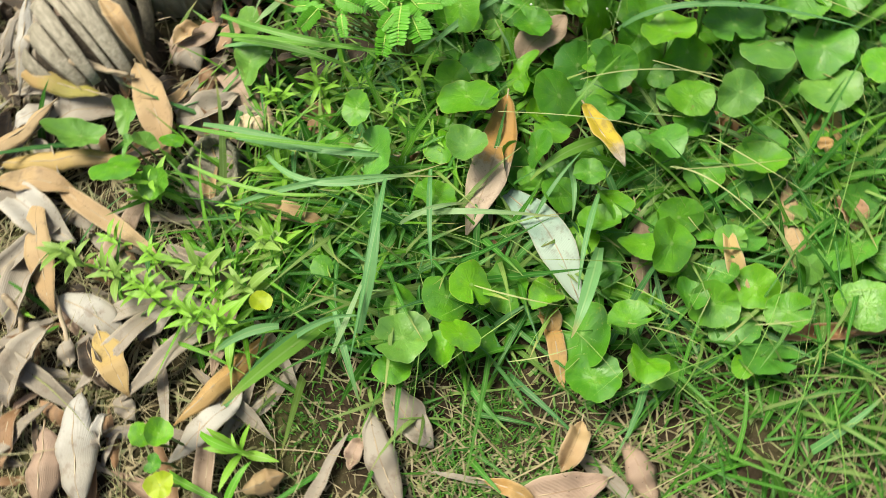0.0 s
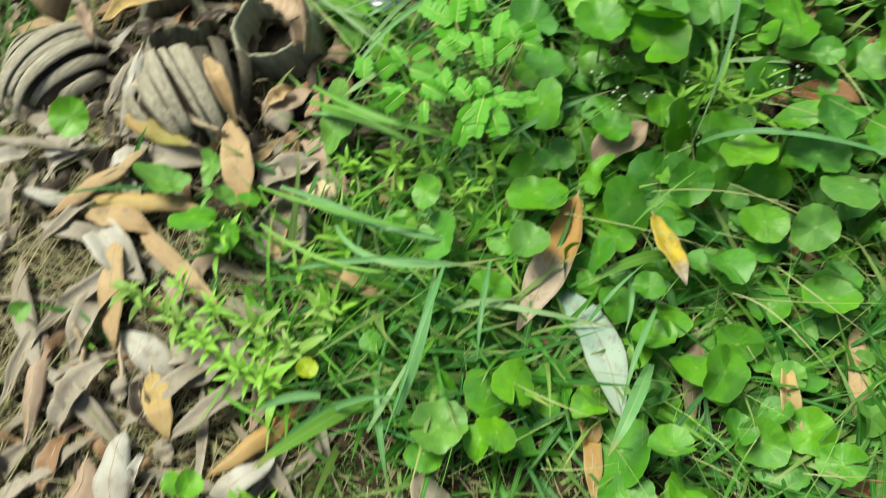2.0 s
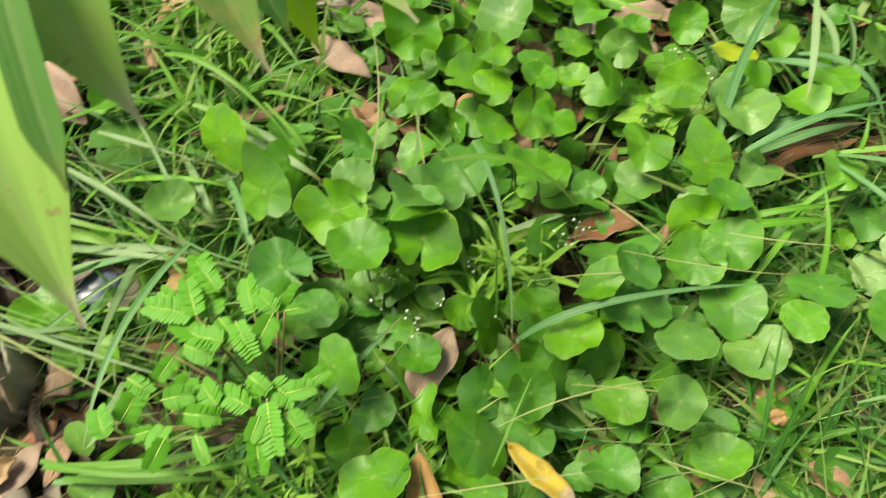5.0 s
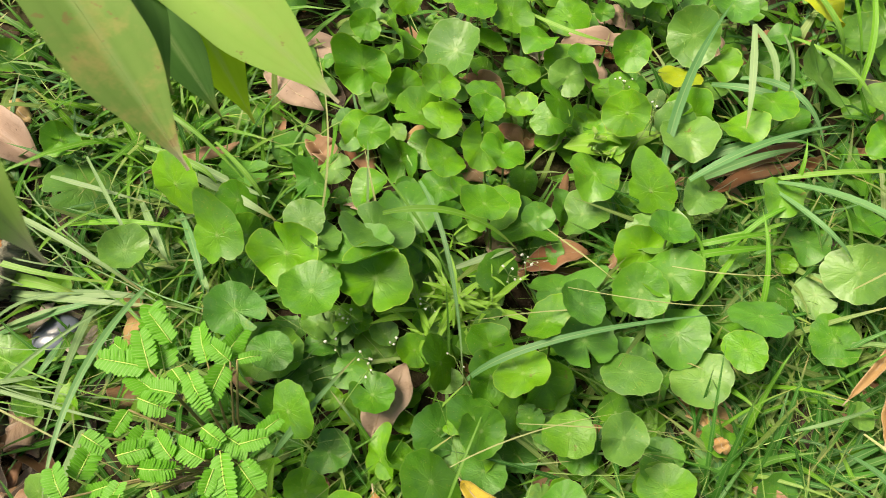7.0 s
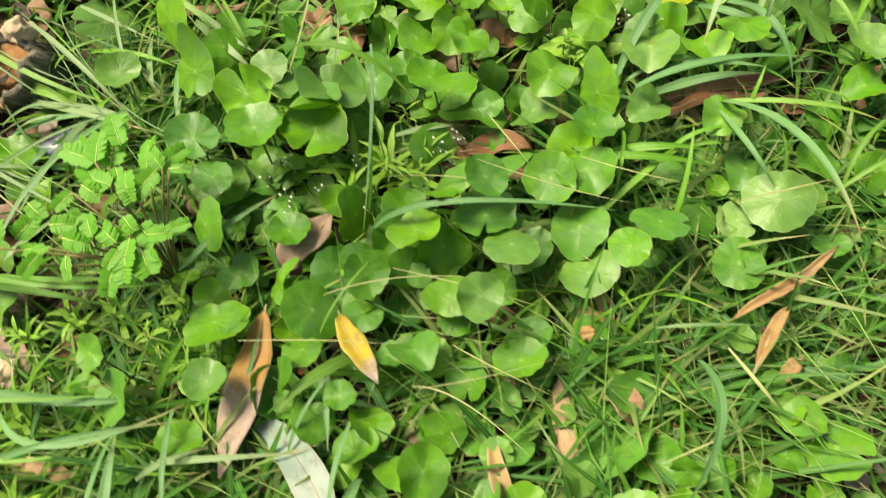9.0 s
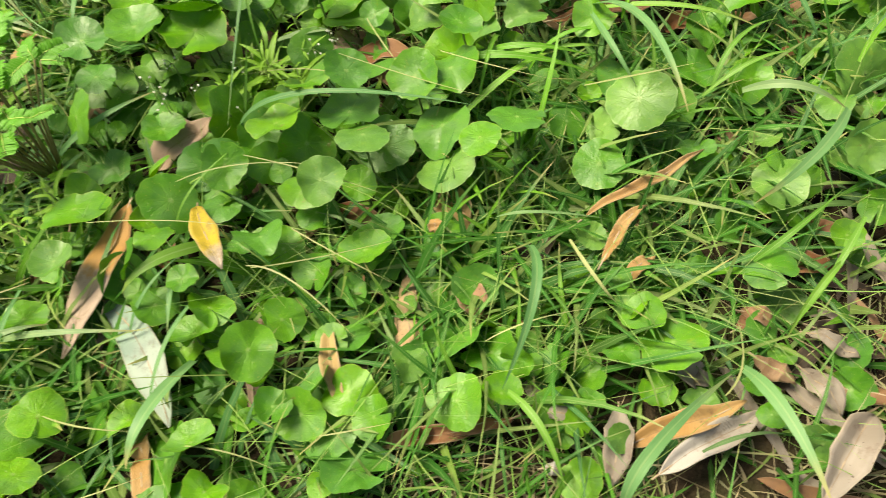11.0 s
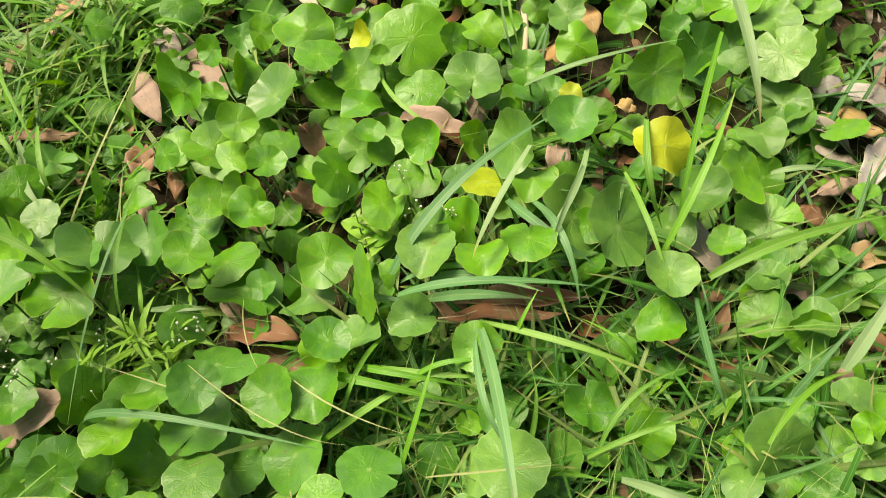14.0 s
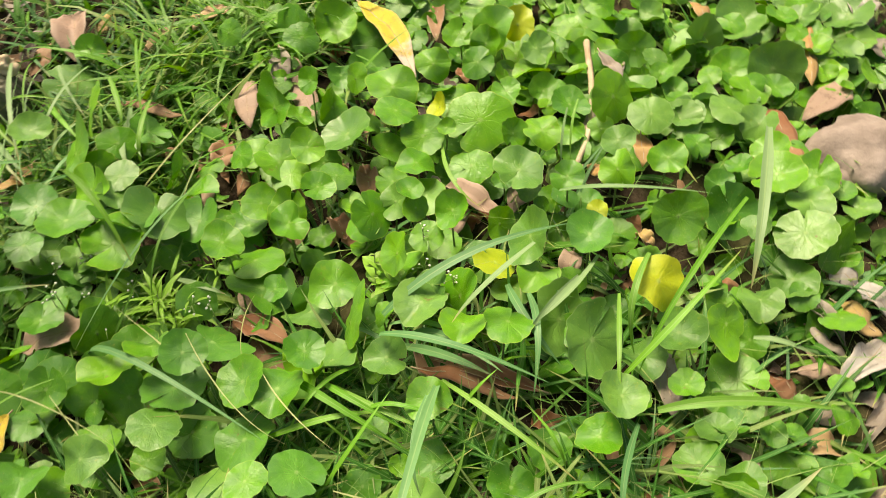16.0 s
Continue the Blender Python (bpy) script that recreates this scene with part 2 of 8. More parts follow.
# Darkest wood: pith floors, split stump cores and one whole stump wall.
WOOD_DARK = plain_grain_material("dark_culm", (0.018, 0.014, 0.010), (0.12, 0.095, 0.07), 55.0, 0.9, (5, 5, 0.7), bump=1.0, dist=0.003)
WOOD_GREEN = plain_grain_material("mossy_culm", (0.045, 0.05, 0.03), (0.32, 0.31, 0.23), 55.0, 0.85, (5, 5, 0.6), bump=1.0, dist=0.003)
WOOD_RING = plain_grain_material("greyed_culm", (0.16, 0.17, 0.11), (0.48, 0.47, 0.36), 45.0, 0.8, (4, 4, 0.8), bump=0.7, dist=0.002)
BARK_PALE = plain_grain_material("pale_culm", (0.36, 0.29, 0.21), (0.66, 0.57, 0.46), 34.0, 0.75, bump=0.8)
BARK_DARK = plain_grain_material("brown_culm", (0.07, 0.05, 0.03), (0.27, 0.20, 0.11), 18.0, 0.7, (2, 2, 2), bump=0.7)
SHEATH = plain_grain_material("dry_sheath", (0.20, 0.125, 0.075), (0.50, 0.37, 0.265), 45.0, 0.7, (5, 1, 1), bump=0.7)
SHEATH_ORANGE = plain_grain_material("orange_sheath", (0.22, 0.10, 0.035), (0.50, 0.28, 0.11), 40.0, 0.7, (3, 3, 1), bump=0.8)
STONE = plain_grain_material("stone", (0.17, 0.135, 0.11), (0.42, 0.35, 0.30), 30.0, 0.9, bump=1.0, dist=0.004)
CHIP = plain_grain_material("broken_wood", (0.40, 0.30, 0.18), (0.66, 0.56, 0.40), 60.0, 0.85)
PLASTIC = plain_grain_material("dark_plastic", (0.012, 0.013, 0.016), (0.03, 0.032, 0.04), 20.0, 0.22, spec=0.6, bump=0.3)
SLATE = plain_grain_material("glazed_shard", (0.13, 0.155, 0.21), (0.20, 0.235, 0.31), 30.0, 0.22, spec=0.6, bump=0.2)
STEM = plain_grain_material("green_stem", (0.13, 0.25, 0.06), (0.26, 0.38, 0.12), 80.0, 0.5)
STEM_RED = plain_grain_material("reddish_stem", (0.20, 0.18, 0.06), (0.30, 0.26, 0.12), 80.0, 0.5)
TWIG = plain_grain_material("dry_twig", (0.22, 0.16, 0.10), (0.48, 0.40, 0.29), 60.0, 0.8, (1, 1, 0.3))
PETAL = plain_grain_material("white_petal", (0.70, 0.72, 0.60), (0.80, 0.80, 0.74), 90.0, 0.6)
FROND = blade_material("frond_leaflet", (0.055, 0.27, 0.012), (0.13, 0.41, 0.02), dry=(0.12, 0.36, 0.02))
HERB = blade_material("herb_leaf", (0.14, 0.37, 0.03), (0.27, 0.49, 0.06), dry=(0.30, 0.46, 0.07))
HERB_PALE = blade_material("herb_leaf_pale", (0.15, 0.29, 0.05), (0.26, 0.40, 0.09), dry=(0.34, 0.42, 0.12))
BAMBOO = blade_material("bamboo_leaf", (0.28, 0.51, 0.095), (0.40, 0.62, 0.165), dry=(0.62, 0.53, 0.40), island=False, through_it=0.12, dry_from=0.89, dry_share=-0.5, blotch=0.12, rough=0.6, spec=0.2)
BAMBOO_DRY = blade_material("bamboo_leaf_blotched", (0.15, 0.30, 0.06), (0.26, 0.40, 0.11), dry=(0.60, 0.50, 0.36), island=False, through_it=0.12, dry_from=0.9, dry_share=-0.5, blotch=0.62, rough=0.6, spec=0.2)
# Same leaf with shade painted in here, and with sunlight painted in below.
BAMBOO_SHADED = blade_material("bamboo_leaf_shaded", (0.05, 0.16, 0.03), (0.10, 0.24, 0.05), dry=(0.20, 0.26, 0.06), island=False, through_it=0.1, dry_from=0.9, dry_share=-0.2, rough=0.6, spec=0.2)
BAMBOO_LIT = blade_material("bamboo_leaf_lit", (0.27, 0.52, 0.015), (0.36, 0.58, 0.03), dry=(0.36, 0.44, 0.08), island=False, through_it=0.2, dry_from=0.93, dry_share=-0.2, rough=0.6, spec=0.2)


# ---- mesh helpers ----
def mesh_object(name, verts, faces, material, uvs=None, parent=None, smooth=True):
    me = bpy.data.meshes.new(name)
    me.from_pydata([tuple(v) for v in verts], [], [tuple(int(i) for i in q) for q in faces])
    if uvs is not None:
        layer = me.uv_layers.new(name="UVMap")
        idx = np.empty(len(me.loops), dtype=np.int32)
        me.loops.foreach_get("vertex_index", idx)
        layer.data.foreach_set("uv", np.asarray(uvs, dtype=np.float32)[idx].ravel())
    me.materials.append(material)
    if smooth:
        me.polygons.foreach_set("use_smooth", np.ones(len(me.polygons), dtype=bool))
    me.update()
    ob = new(name, me)
    if parent is not None:
        ob.parent = parent
    return ob


def thing(name, x, y, z, label, category, group="", kind=""):
    ob = new(name)
    ob.location = (x, y, z)
    ob.empty_display_size = 0.02
    return tagged(ob, label, category, group, kind)


def shared(name, me, matrix, parent):
    ob = new(name, me)
    ob.parent = parent
    ob.matrix_basis = matrix
    return ob


def smooth01(v):
    v = min(max(v, 0.0), 1.0)
    return v * v * (3 - 2 * v)


def soil_z(x, y):
    """Height of the bare soil."""
    z = -0.027 + 0.03 * smooth01((y - 0.58) / 0.35) + 0.017 * smooth01((-0.12 - x) / 0.18)
    z -= 0.035 * smooth01((x - 0.28) / 0.3) * smooth01((0.48 - y) / 0.25)
    z -= 0.02 * smooth01((x - 0.55) / 0.25)
    z -= 0.03 * math.exp(-(((x + 0.30) / 0.14) ** 2) - ((y - 0.63) / 0.12) ** 2)
    return z


def bump_z(x, y):
    n = noise.noise((x * 9, y * 9, 0.3)) * 0.006 + noise.noise((x * 40, y * 40, 1.7)) * 0.003
    return soil_z(x, y) + n


def tube(pts, radii, sides=6):
    """Vertices and faces of a round tube through points."""
    vs, fs, us = [], [], []
    pts = [Vector(p) for p in pts]
    for i, p in enumerate(pts):
        d = (pts[min(i + 1, len(pts) - 1)] - pts[max(i - 1, 0)]).normalized()
        a = d.orthogonal().normalized()
        if i:
            a = (prev - d * prev.dot(d)).normalized()
        prev = a
        b = d.cross(a)
        for k in range(sides):
            t = 2 * math.pi * k / sides
            vs.append(p + (a * math.cos(t) + b * math.sin(t)) * radii[i])
            us.append((k / sides, i / (len(pts) - 1)))
    for i in range(len(pts) - 1):
        for k in range(sides):
            j = (k + 1) % sides
            fs.append((i * sides + k, i * sides + j, (i + 1) * sides + j, (i + 1) * sides + k))
    fs.append(tuple(range(sides - 1, -1, -1)))
    fs.append(tuple((len(pts) - 1) * sides + k for k in range(sides)))
    return vs, fs, us


def ribbon(pts, widths, up, cup=0.15, rows=4, keel=False):
    """A leaf-like strip through points: its widths, the way its face looks, and how far its edges rise."""
    pts = [Vector(p) for p in pts]
    vs, fs, us = [], [], []
    n = len(pts)
    for i, p in enumerate(pts):
        d = (pts[min(i + 1, n - 1)] - pts[max(i - 1, 0)]).normalized()
        u = up[i] if isinstance(up, list) else up
        s = d.cross(u).normalized()
        nn = s.cross(d).normalized()
        for k in range(rows + 1):
            q = 2 * k / rows - 1
            vs.append(p + s * (q * widths[i] / 2) + nn * (cup * widths[i] * (abs(q) if keel else q * q)))
            us.append((k / rows, i / (n - 1)))
    w = rows + 1
    for i in range(n - 1):
        for k in range(rows):
            fs.append((i * w + k, i * w + k + 1, (i + 1) * w + k + 1, (i + 1) * w + k))
    return vs, fs, us


def joined(pieces):
    vs, fs, us = [], [], []
    for v, f, u in pieces:
        o = len(vs)
        vs += v
        us += u
        fs += [tuple(i + o for i in q) for q in f]
    return vs, fs, us


# ---- ground ----
def build_ground():
    """One sheet: fine near the plants, coarser out to the horizon."""
    xs = sorted(set([round(-0.9 + 0.0125 * i, 4) for i in range(161)] + [s * v for v in (1.4, 2, 3, 5, 9, 18, 40, 90, 200, 600) for s in (-1, 1)]))
    ys = sorted(set([round(-0.4 + 0.0125 * i, 4) for i in range(161)] + [-v for v in (0.8, 2, 5, 18, 60, 200, 600)] + [2, 2.6, 4, 9, 18, 40, 90, 200, 600]))
    vs = [(x, y, bump_z(x, y)) for y in ys for x in xs]
    w = len(xs)
    fs = [(j * w + i, j * w + i + 1, (j + 1) * w + i + 1, (j + 1) * w + i) for j in range(len(ys) - 1) for i in range(w - 1)]
    tagged(mesh_object("ground", vs, fs, SOIL), "brown crumbly soil ground with litter and sparse moss", "ground", kind="structure")


build_ground()


# ---- round-leaved pennywort ----
def round_blade(seed, shape):
    """A unit round leaf with scalloped margin; shape: n notched, o whole, h pointed heart, k kidney folded."""
    r = random.Random(seed)
    segs, rings = 54, 5
    lobes = r.choice((9, 10, 11, 12))
    ph, ph2, ph3 = r.uniform(0, 6.28), r.uniform(0, 6.28), r.uniform(0, 6.28)
    bend_x, bend_y, wave = r.uniform(-0.36, 0.30), r.uniform(-0.34, 0.28), r.uniform(0.03, 0.12)
    fold = r.choice((0.0, 0.0, 0.08, 0.16, 0.28, -0.1))
    open_, deep = r.uniform(0.05, 0.10), r.uniform(0.4, 0.75)
    long_way = r.uniform(0.93, 1.03)
    vs, us, fs = [(0, 0, 0)], [(0.5, 0.5)], []
    for j in range(1, rings + 1):
        f = (j / rings) ** 0.8
        for i in range(segs):
            a = 2 * math.pi * i / segs - math.pi / 2
            rad = 0.945 + 0.068 * abs(math.sin(lobes * a / 2 + ph)) ** 0.7 + 0.055 * math.sin(2 * a + ph2) + 0.04 * math.sin(3 * a + ph3) + r.uniform(-0.008, 0.008)
            back = abs((a + math.pi / 2 + math.pi) % (2 * math.pi) - math.pi)
            if shape == "n":
                rad *= 1 - deep * math.exp(-((back / open_) ** 2))
            elif shape == "k":
                rad *= 1 - 0.38 * math.exp(-((back / 0.55) ** 2))
            elif shape == "h":
                front = abs((a - math.pi / 2 + math.pi) % (2 * math.pi) - math.pi)
                rad *= 0.84 + 0.5 * math.exp(-((front / 0.42) ** 2)) - 0.25 * math.exp(-((back / 0.3) ** 2))
            x, y = f * rad * math.cos(a), f * rad * long_way * math.sin(a)
            z = bend_x * x * x + bend_y * y * y + wave * f * f * math.sin(4 * a + ph) + 0.018 * f ** 3 * math.sin(lobes * a + ph) - 0.06 * (1 - f) + fold * (math.sqrt(x * x + 0.006) - 0.25)
            vs.append((x, y, z))
            us.append((0.5 + 0.5 * f * math.cos(a), 0.5 + 0.5 * f * math.sin(a)))
    for i in range(segs):
        k = (i + 1) % segs
        fs.append((0, 1 + i, 1 + k))
        for j in range(rings - 1):
            o = 1 + j * segs
            fs.append((o + i, o + segs + i, o + segs + k, o + k))
    return vs, fs, us


def data_only(name, geo, material):
    ob = mesh_object(name, geo[0], geo[1], material, geo[2])
    me = ob.data
    bpy.data.objects.remove(ob)
    return me


BLADES = {}
for tone in ROUND:
    for shape in "nohk":
        BLADES[tone + shape] = [data_only("leaf", round_blade(hash_, shape), ROUND[tone]) for hash_ in (11, 23, 37, 51, 64, 78, 90, 103, 121, 135)]
def stalk_geo():
    """A unit stalk: level rings down a gentle curve, one metre tall before scaling."""
    vs, fs = [], []
    for i, (x, y, z, r) in enumerate(((0, 0, 0, 0.8), (1.6, 0.8, -0.25, 0.9), (2.8, -0.4, -0.6, 1.0), (0.8, 0, -1.0, 1.1))):
        vs += [(x + r * math.cos(k * 1.2566), y + r * math.sin(k * 1.2566), z) for k in range(5)]
        if i:
            fs += [(5 * i - 5 + k, 5 * i + k, 5 * i + (k + 1) % 5, 5 * i - 5 + (k + 1) % 5) for k in range(5)]
    return vs, fs, None


PETIOLE = data_only("petiole", stalk_geo(), STEM)
PATCHES = {}
leaf_rng = random.Random(5)


def patch_at(x, y):
    key = (math.floor(x / 0.16), math.floor(y / 0.16))
    if key not in PATCHES:
        px, py = (key[0] + 0.5) * 0.16, (key[1] + 0.5) * 0.16
        PATCHES[key] = thing("pennywort_patch", px, py, soil_z(px, py), "patch of round scalloped green pennywort leaves on thin stalks", "pennywort", "pennywort carpet")
    return PATCHES[key]


def pennywort(x, y, z, r, nx, ny, tone="g", turn=None):
    """One round leaf on its stalk: centre, radius, the way it faces, tone and shape letters."""
    shape = tone[1] if len(tone) > 1 else leaf_rng.choice("nnnnooook")
    home = patch_at(x, y)
    up = Vector((nx, ny, 1)).normalized()
    spin = leaf_rng.uniform(0, 360) if turn is None else turn
    rot = Vector((0, 0, 1)).rotation_difference(up).to_matrix().to_4x4() @ Matrix.Rotation(radians(spin), 4, "Z")
    off = Matrix.Translation(Vector((x, y, z)) - home.location)
    leaf = shared("leaf", leaf_rng.choice(BLADES[tone[0] + shape]), off @ rot @ Matrix.Diagonal((r, r, r, 1)), home)
    if tone[0] == "y":
        leaf["label"] = "yellowing leaf"
    tall = max(z - soil_z(x, y) + 0.004, 0.01)
    shared("petiole", PETIOLE, Matrix.Translation(Vector((x, y, z - 0.0005)) - home.location) @ Matrix.Rotation(leaf_rng.uniform(0, 6.28), 4, "Z") @ Matrix.Diagonal((0.0011, 0.0011, tall, 1)), home)


# ---- fallen bamboo leaves ----
DEAD_LABELS = {
    "tan": "dry tan fallen bamboo leaf lying on the litter", "orange": "orange-brown fallen bamboo leaf among the grass",
    "ochre": "ochre yellow dry bamboo leaf on the litter", "grey": "weathered grey fallen bamboo leaf on the soil",
    "white": "bleached whitish curled bamboo leaf on the litter", "mint": "pale whitish green underside of a fallen leaf",
    "brown": "dark brown fallen bamboo leaf under the plants", "rust": "reddish brown crumpled fallen leaf in the grass",
    "pink": "pinkish brown dry leaf with dark specks", "dusk": "dull grey-brown rotting leaf in the litter",
    "twotone": "fallen leaf half orange and half pinkish grey", "yellow": "bright yellow fallen leaf with a dry tip",
    "rot": "black-brown rotten bamboo sheath between the stumps",
    "olive": "olive and tan drying bamboo leaf",
}
dead_rng = random.Random(9)


def dead_leaf_geo(x0, y0, z0, x1, y1, z1, width, curl=None, arch=0.006, side=0.0, twist=1.0):
    r = dead_rng
    a, b = Vector((x0, y0, z0)), Vector((x1, y1, z1))
    d = b - a
    s = d.cross(Vector((0, 0, 1))).normalized()
    n = 14
    tw, ph = twist * r.uniform(-1.0, 1.0), r.uniform(0, 6.28)
    curl = r.uniform(-0.3, 0.45) if curl is None else curl
    pts, ws, ups = [], [], []
    full = r.uniform(0.34, 0.52)
    for i in range(n + 1):
        t = i / n
        q = a + d * t + s * (side * math.sin(math.pi * t) + 0.03 * d.length * math.sin(4 * t + ph))
        q.z += arch * math.sin(math.pi * t) + 0.0022 * math.sin(9 * t + ph) + 0.0012 * math.sin(19 * t + 2 * ph)
        pts.append(q)
        f = (t / full) ** 0.48 if t < full else max(0.0, 1 - ((t - full) / (1 - full)) ** 2.3)
        ws.append(width * max(0.05, min(1.0, f)) * (1 + 0.06 * math.sin(17 * t + ph)))
        ups.append((Vector((0, 0, 1)) + s * (tw * math.sin(2.2 * t + ph) * 0.6)).normalized())
    return ribbon(pts, ws, ups, curl, 6, r.random() < 0.6)


def dead_leaf(x0, y0, z0, x1, y1, z1, width, tone, curl=None, arch=0.006, side=0.0):
    """A fallen lance-shaped leaf from its stalk end to its tip."""
    geo = dead_leaf_geo(x0, y0, z0, x1, y1, z1, width, curl, arch, side, 0.45)
    centre = sum((Vector(v) for v in geo[0]), Vector()) / len(geo[0])
    home = thing("dead_leaf", *centre, DEAD_LABELS[tone], "dead leaf", "fallen leaves")
    vs = [Vector(v) - centre for v in geo[0]]
    blade = mesh_object("blade", vs, geo[1], DEAD[tone], geo[2], home)
    mod = blade.modifiers.new("thickness", "SOLIDIFY")
    mod.thickness, mod.offset = 0.0007, 0
    line = vs[3::7]
    stalk = line[0] + (line[0] - line[1]).normalized() * 0.006
    rib = tube([stalk] + line[:-1:2] + [line[-1]], [0.0009, 0.0008] + [0.0006] * 6 + [0.0002], 4)
    mesh_object("midrib", rib[0], rib[1], RIB_DRY, None, home)
    return home


def leaf_litter(rows, label):
    """Layer of rotting leaves that nobody could count: one mesh in several tones."""
    names = sorted({r[1] for r in rows})
    geos = [dead_leaf_geo(*r[0], None, 0.004) for r in rows]
    geo = joined(geos)
    ob = mesh_object("leaf_litter", geo[0], geo[1], DEAD[names[0]], geo[2])
    for n in names[1:]:
        ob.data.materials.append(DEAD[n])
    idx = [names.index(r[1]) for r, g in zip(rows, geos) for _ in g[1]]
    ob.data.polygons.foreach_set("material_index", idx)
    return tagged(ob, label, "leaf litter", kind="stuff")


# ---- broad grass blades ----
BLADE_LABELS = {"c": "long bluish green grass blade arching over the plants", "g": "long green grass blade arching over the plants",
                "p": "pale grey-green grass blade with a light sheen", "b": "bright yellow-green grass blade", "s": "thin dry straw coloured grass stalk"}


blade_rng = random.Random(17)


def grass_blade(p0, p1, p2, width, tone):
    """A broad blade through three points, widest past its base, pointed at its end."""
    a, c, b = Vector(p0), Vector(p1), Vector(p2)
    mid = 2 * c - (a + b) / 2
    n = 16
    pts, ws = [], []
    for i in range(n + 1):
        t = i / n
        pts.append(a * (1 - t) ** 2 + mid * (2 * t * (1 - t)) + b * t * t)
        f = 0.6 + 0.4 * min(1, t / 0.25)
        ws.append(width * f * (1 - max(0.0, (t - 0.3) / 0.7) ** 1.8 * 0.95))
    geo = ribbon(pts, ws, Vector((blade_rng.uniform(-0.5, 0.5), blade_rng.uniform(-0.7, 0.2), 1)).normalized(), blade_rng.uniform(0.02, 0.16), 4, True)
    centre = (a + b) / 2
    ob = mesh_object("grass_blade", [Vector(v) - centre for v in geo[0]], geo[1], BLADE[tone], geo[2])
    ob.location = centre
    return tagged(ob, BLADE_LABELS[tone], "grass blade", "broad grass blades")


# ---- herbs and fronds ----
def lance(base, tip, width, up, n=7, rows=2, cup=0.12, droop=0.0):
    """A small pointed leaf."""
    a, b = Vector(base), Vector(tip)
    pts, ws = [], []
    for i in range(n + 1):
        t = i / n
        q = a.lerp(b, t)
        q.z += droop * math.sin(math.pi * t)
        pts.append(q)
        ws.append(width * max(0.06, math.sin(math.pi * min(1, t ** 0.75 * 0.97 + 0.03)) ** 0.8))
    return ribbon(pts, ws, up, cup, rows)


def herb(x, y, tall, leaves, size, seed, pale=False, lean=(0.0, 0.0), slim=0.22):
    """A small upright herb: a stem with pointed leaves up its length."""
    r = random.Random(seed)
    z = soil_z(x, y)
    home = thing("weed", x, y, z, "pale small-leaved weed seedling" if pale else "bright green weed with narrow pointed leaves", "weed", "narrow-leaved weeds")
    top = Vector((lean[0], lean[1], tall))
    mesh_object("stem", *joined([tube([(0, 0, -0.004), top * 0.5 + Vector((r.uniform(-1, 1), r.uniform(-1, 1), 0)) * 0.004, top], [0.0011, 0.0009, 0.0006], 5)])[:2], STEM, None, home)
    for i in range(leaves):
        t = 0.3 + 0.7 * (i + 1) / leaves
        a = i * 2.4 + r.uniform(-0.4, 0.4)
        s = size * 0.85 * (0.55 + 0.5 * math.sin(math.pi * min(1, t))) * r.uniform(0.6, 1.3)
        base = top * t
        tip = base + Vector((math.cos(a) * s, math.sin(a) * s, s * r.uniform(-0.1, 0.8)))
        geo = lance(base, tip, s * slim * r.uniform(0.8, 1.2), Vector((0, 0, 1)), 7, 2, 0.12, s * 0.12)
        mesh_object("leaf", geo[0], geo[1], HERB_PALE if pale else HERB, geo[2], home)
    return home


def oblong():
    """A unit blunt leaflet."""
    ws = [0.14, 0.34, 0.45, 0.47, 0.36, 0.06]
    return ribbon([(0, t, 0.14 * t - 0.1 * t * t) for t in (0, 0.12, 0.35, 0.62, 0.88, 1.0)], ws, Vector((0, 0, 1)), 0.06, 2)


LEAFLET = data_only("leaflet", oblong(), FROND)


frond_rng = random.Random(41)


def frond(home, base, tip, width, pairs=10):
    """One feathery frond: a pale rib with close-set paired oblong leaflets."""
    a, b = Vector(base), Vector(tip)
    d = b - a
    s = d.cross(Vector((frond_rng.gauss(0.05, 0.2), frond_rng.gauss(-0.35, 0.2), 1))).normalized()
    nn = s.cross(d).normalized()
    sag, swell = frond_rng.uniform(0.0, 0.12), frond_rng.uniform(0.9, 1.15)
    rib = mesh_object("frond", *tube([a, a.lerp(b, 0.5) + nn * d.length * sag, b], [0.0005, 0.00042, 0.0002], 4)[:2], RIB, None, home)
    for i in range(pairs):
        t = 0.08 + 0.9 * i / (pairs - 1)
        p = a.lerp(b, t) + nn * (d.length * sag * math.sin(math.pi * t) - 0.0004)
        w = swell * frond_rng.uniform(0.9, 1.08) * 1.22 * width * (0.5 + 0.5 * math.sin(math.pi * (0.2 + 0.68 * t)))
        for side in (-1, 1):
            y_axis = (s * side + d.normalized() * frond_rng.uniform(0.3, 0.42) + nn * frond_rng.uniform(0.0, 0.22)).normalized()
            x_axis = y_axis.cross(nn).normalized()
            z_axis = x_axis.cross(y_axis)
            m = Matrix((x_axis, y_axis, z_axis)).transposed().to_4x4()
            shared("leaflet", LEAFLET, Matrix.Translation(p) @ m @ Matrix.Diagonal((d.length / pairs * 2.5, w, w, 1)), rib)


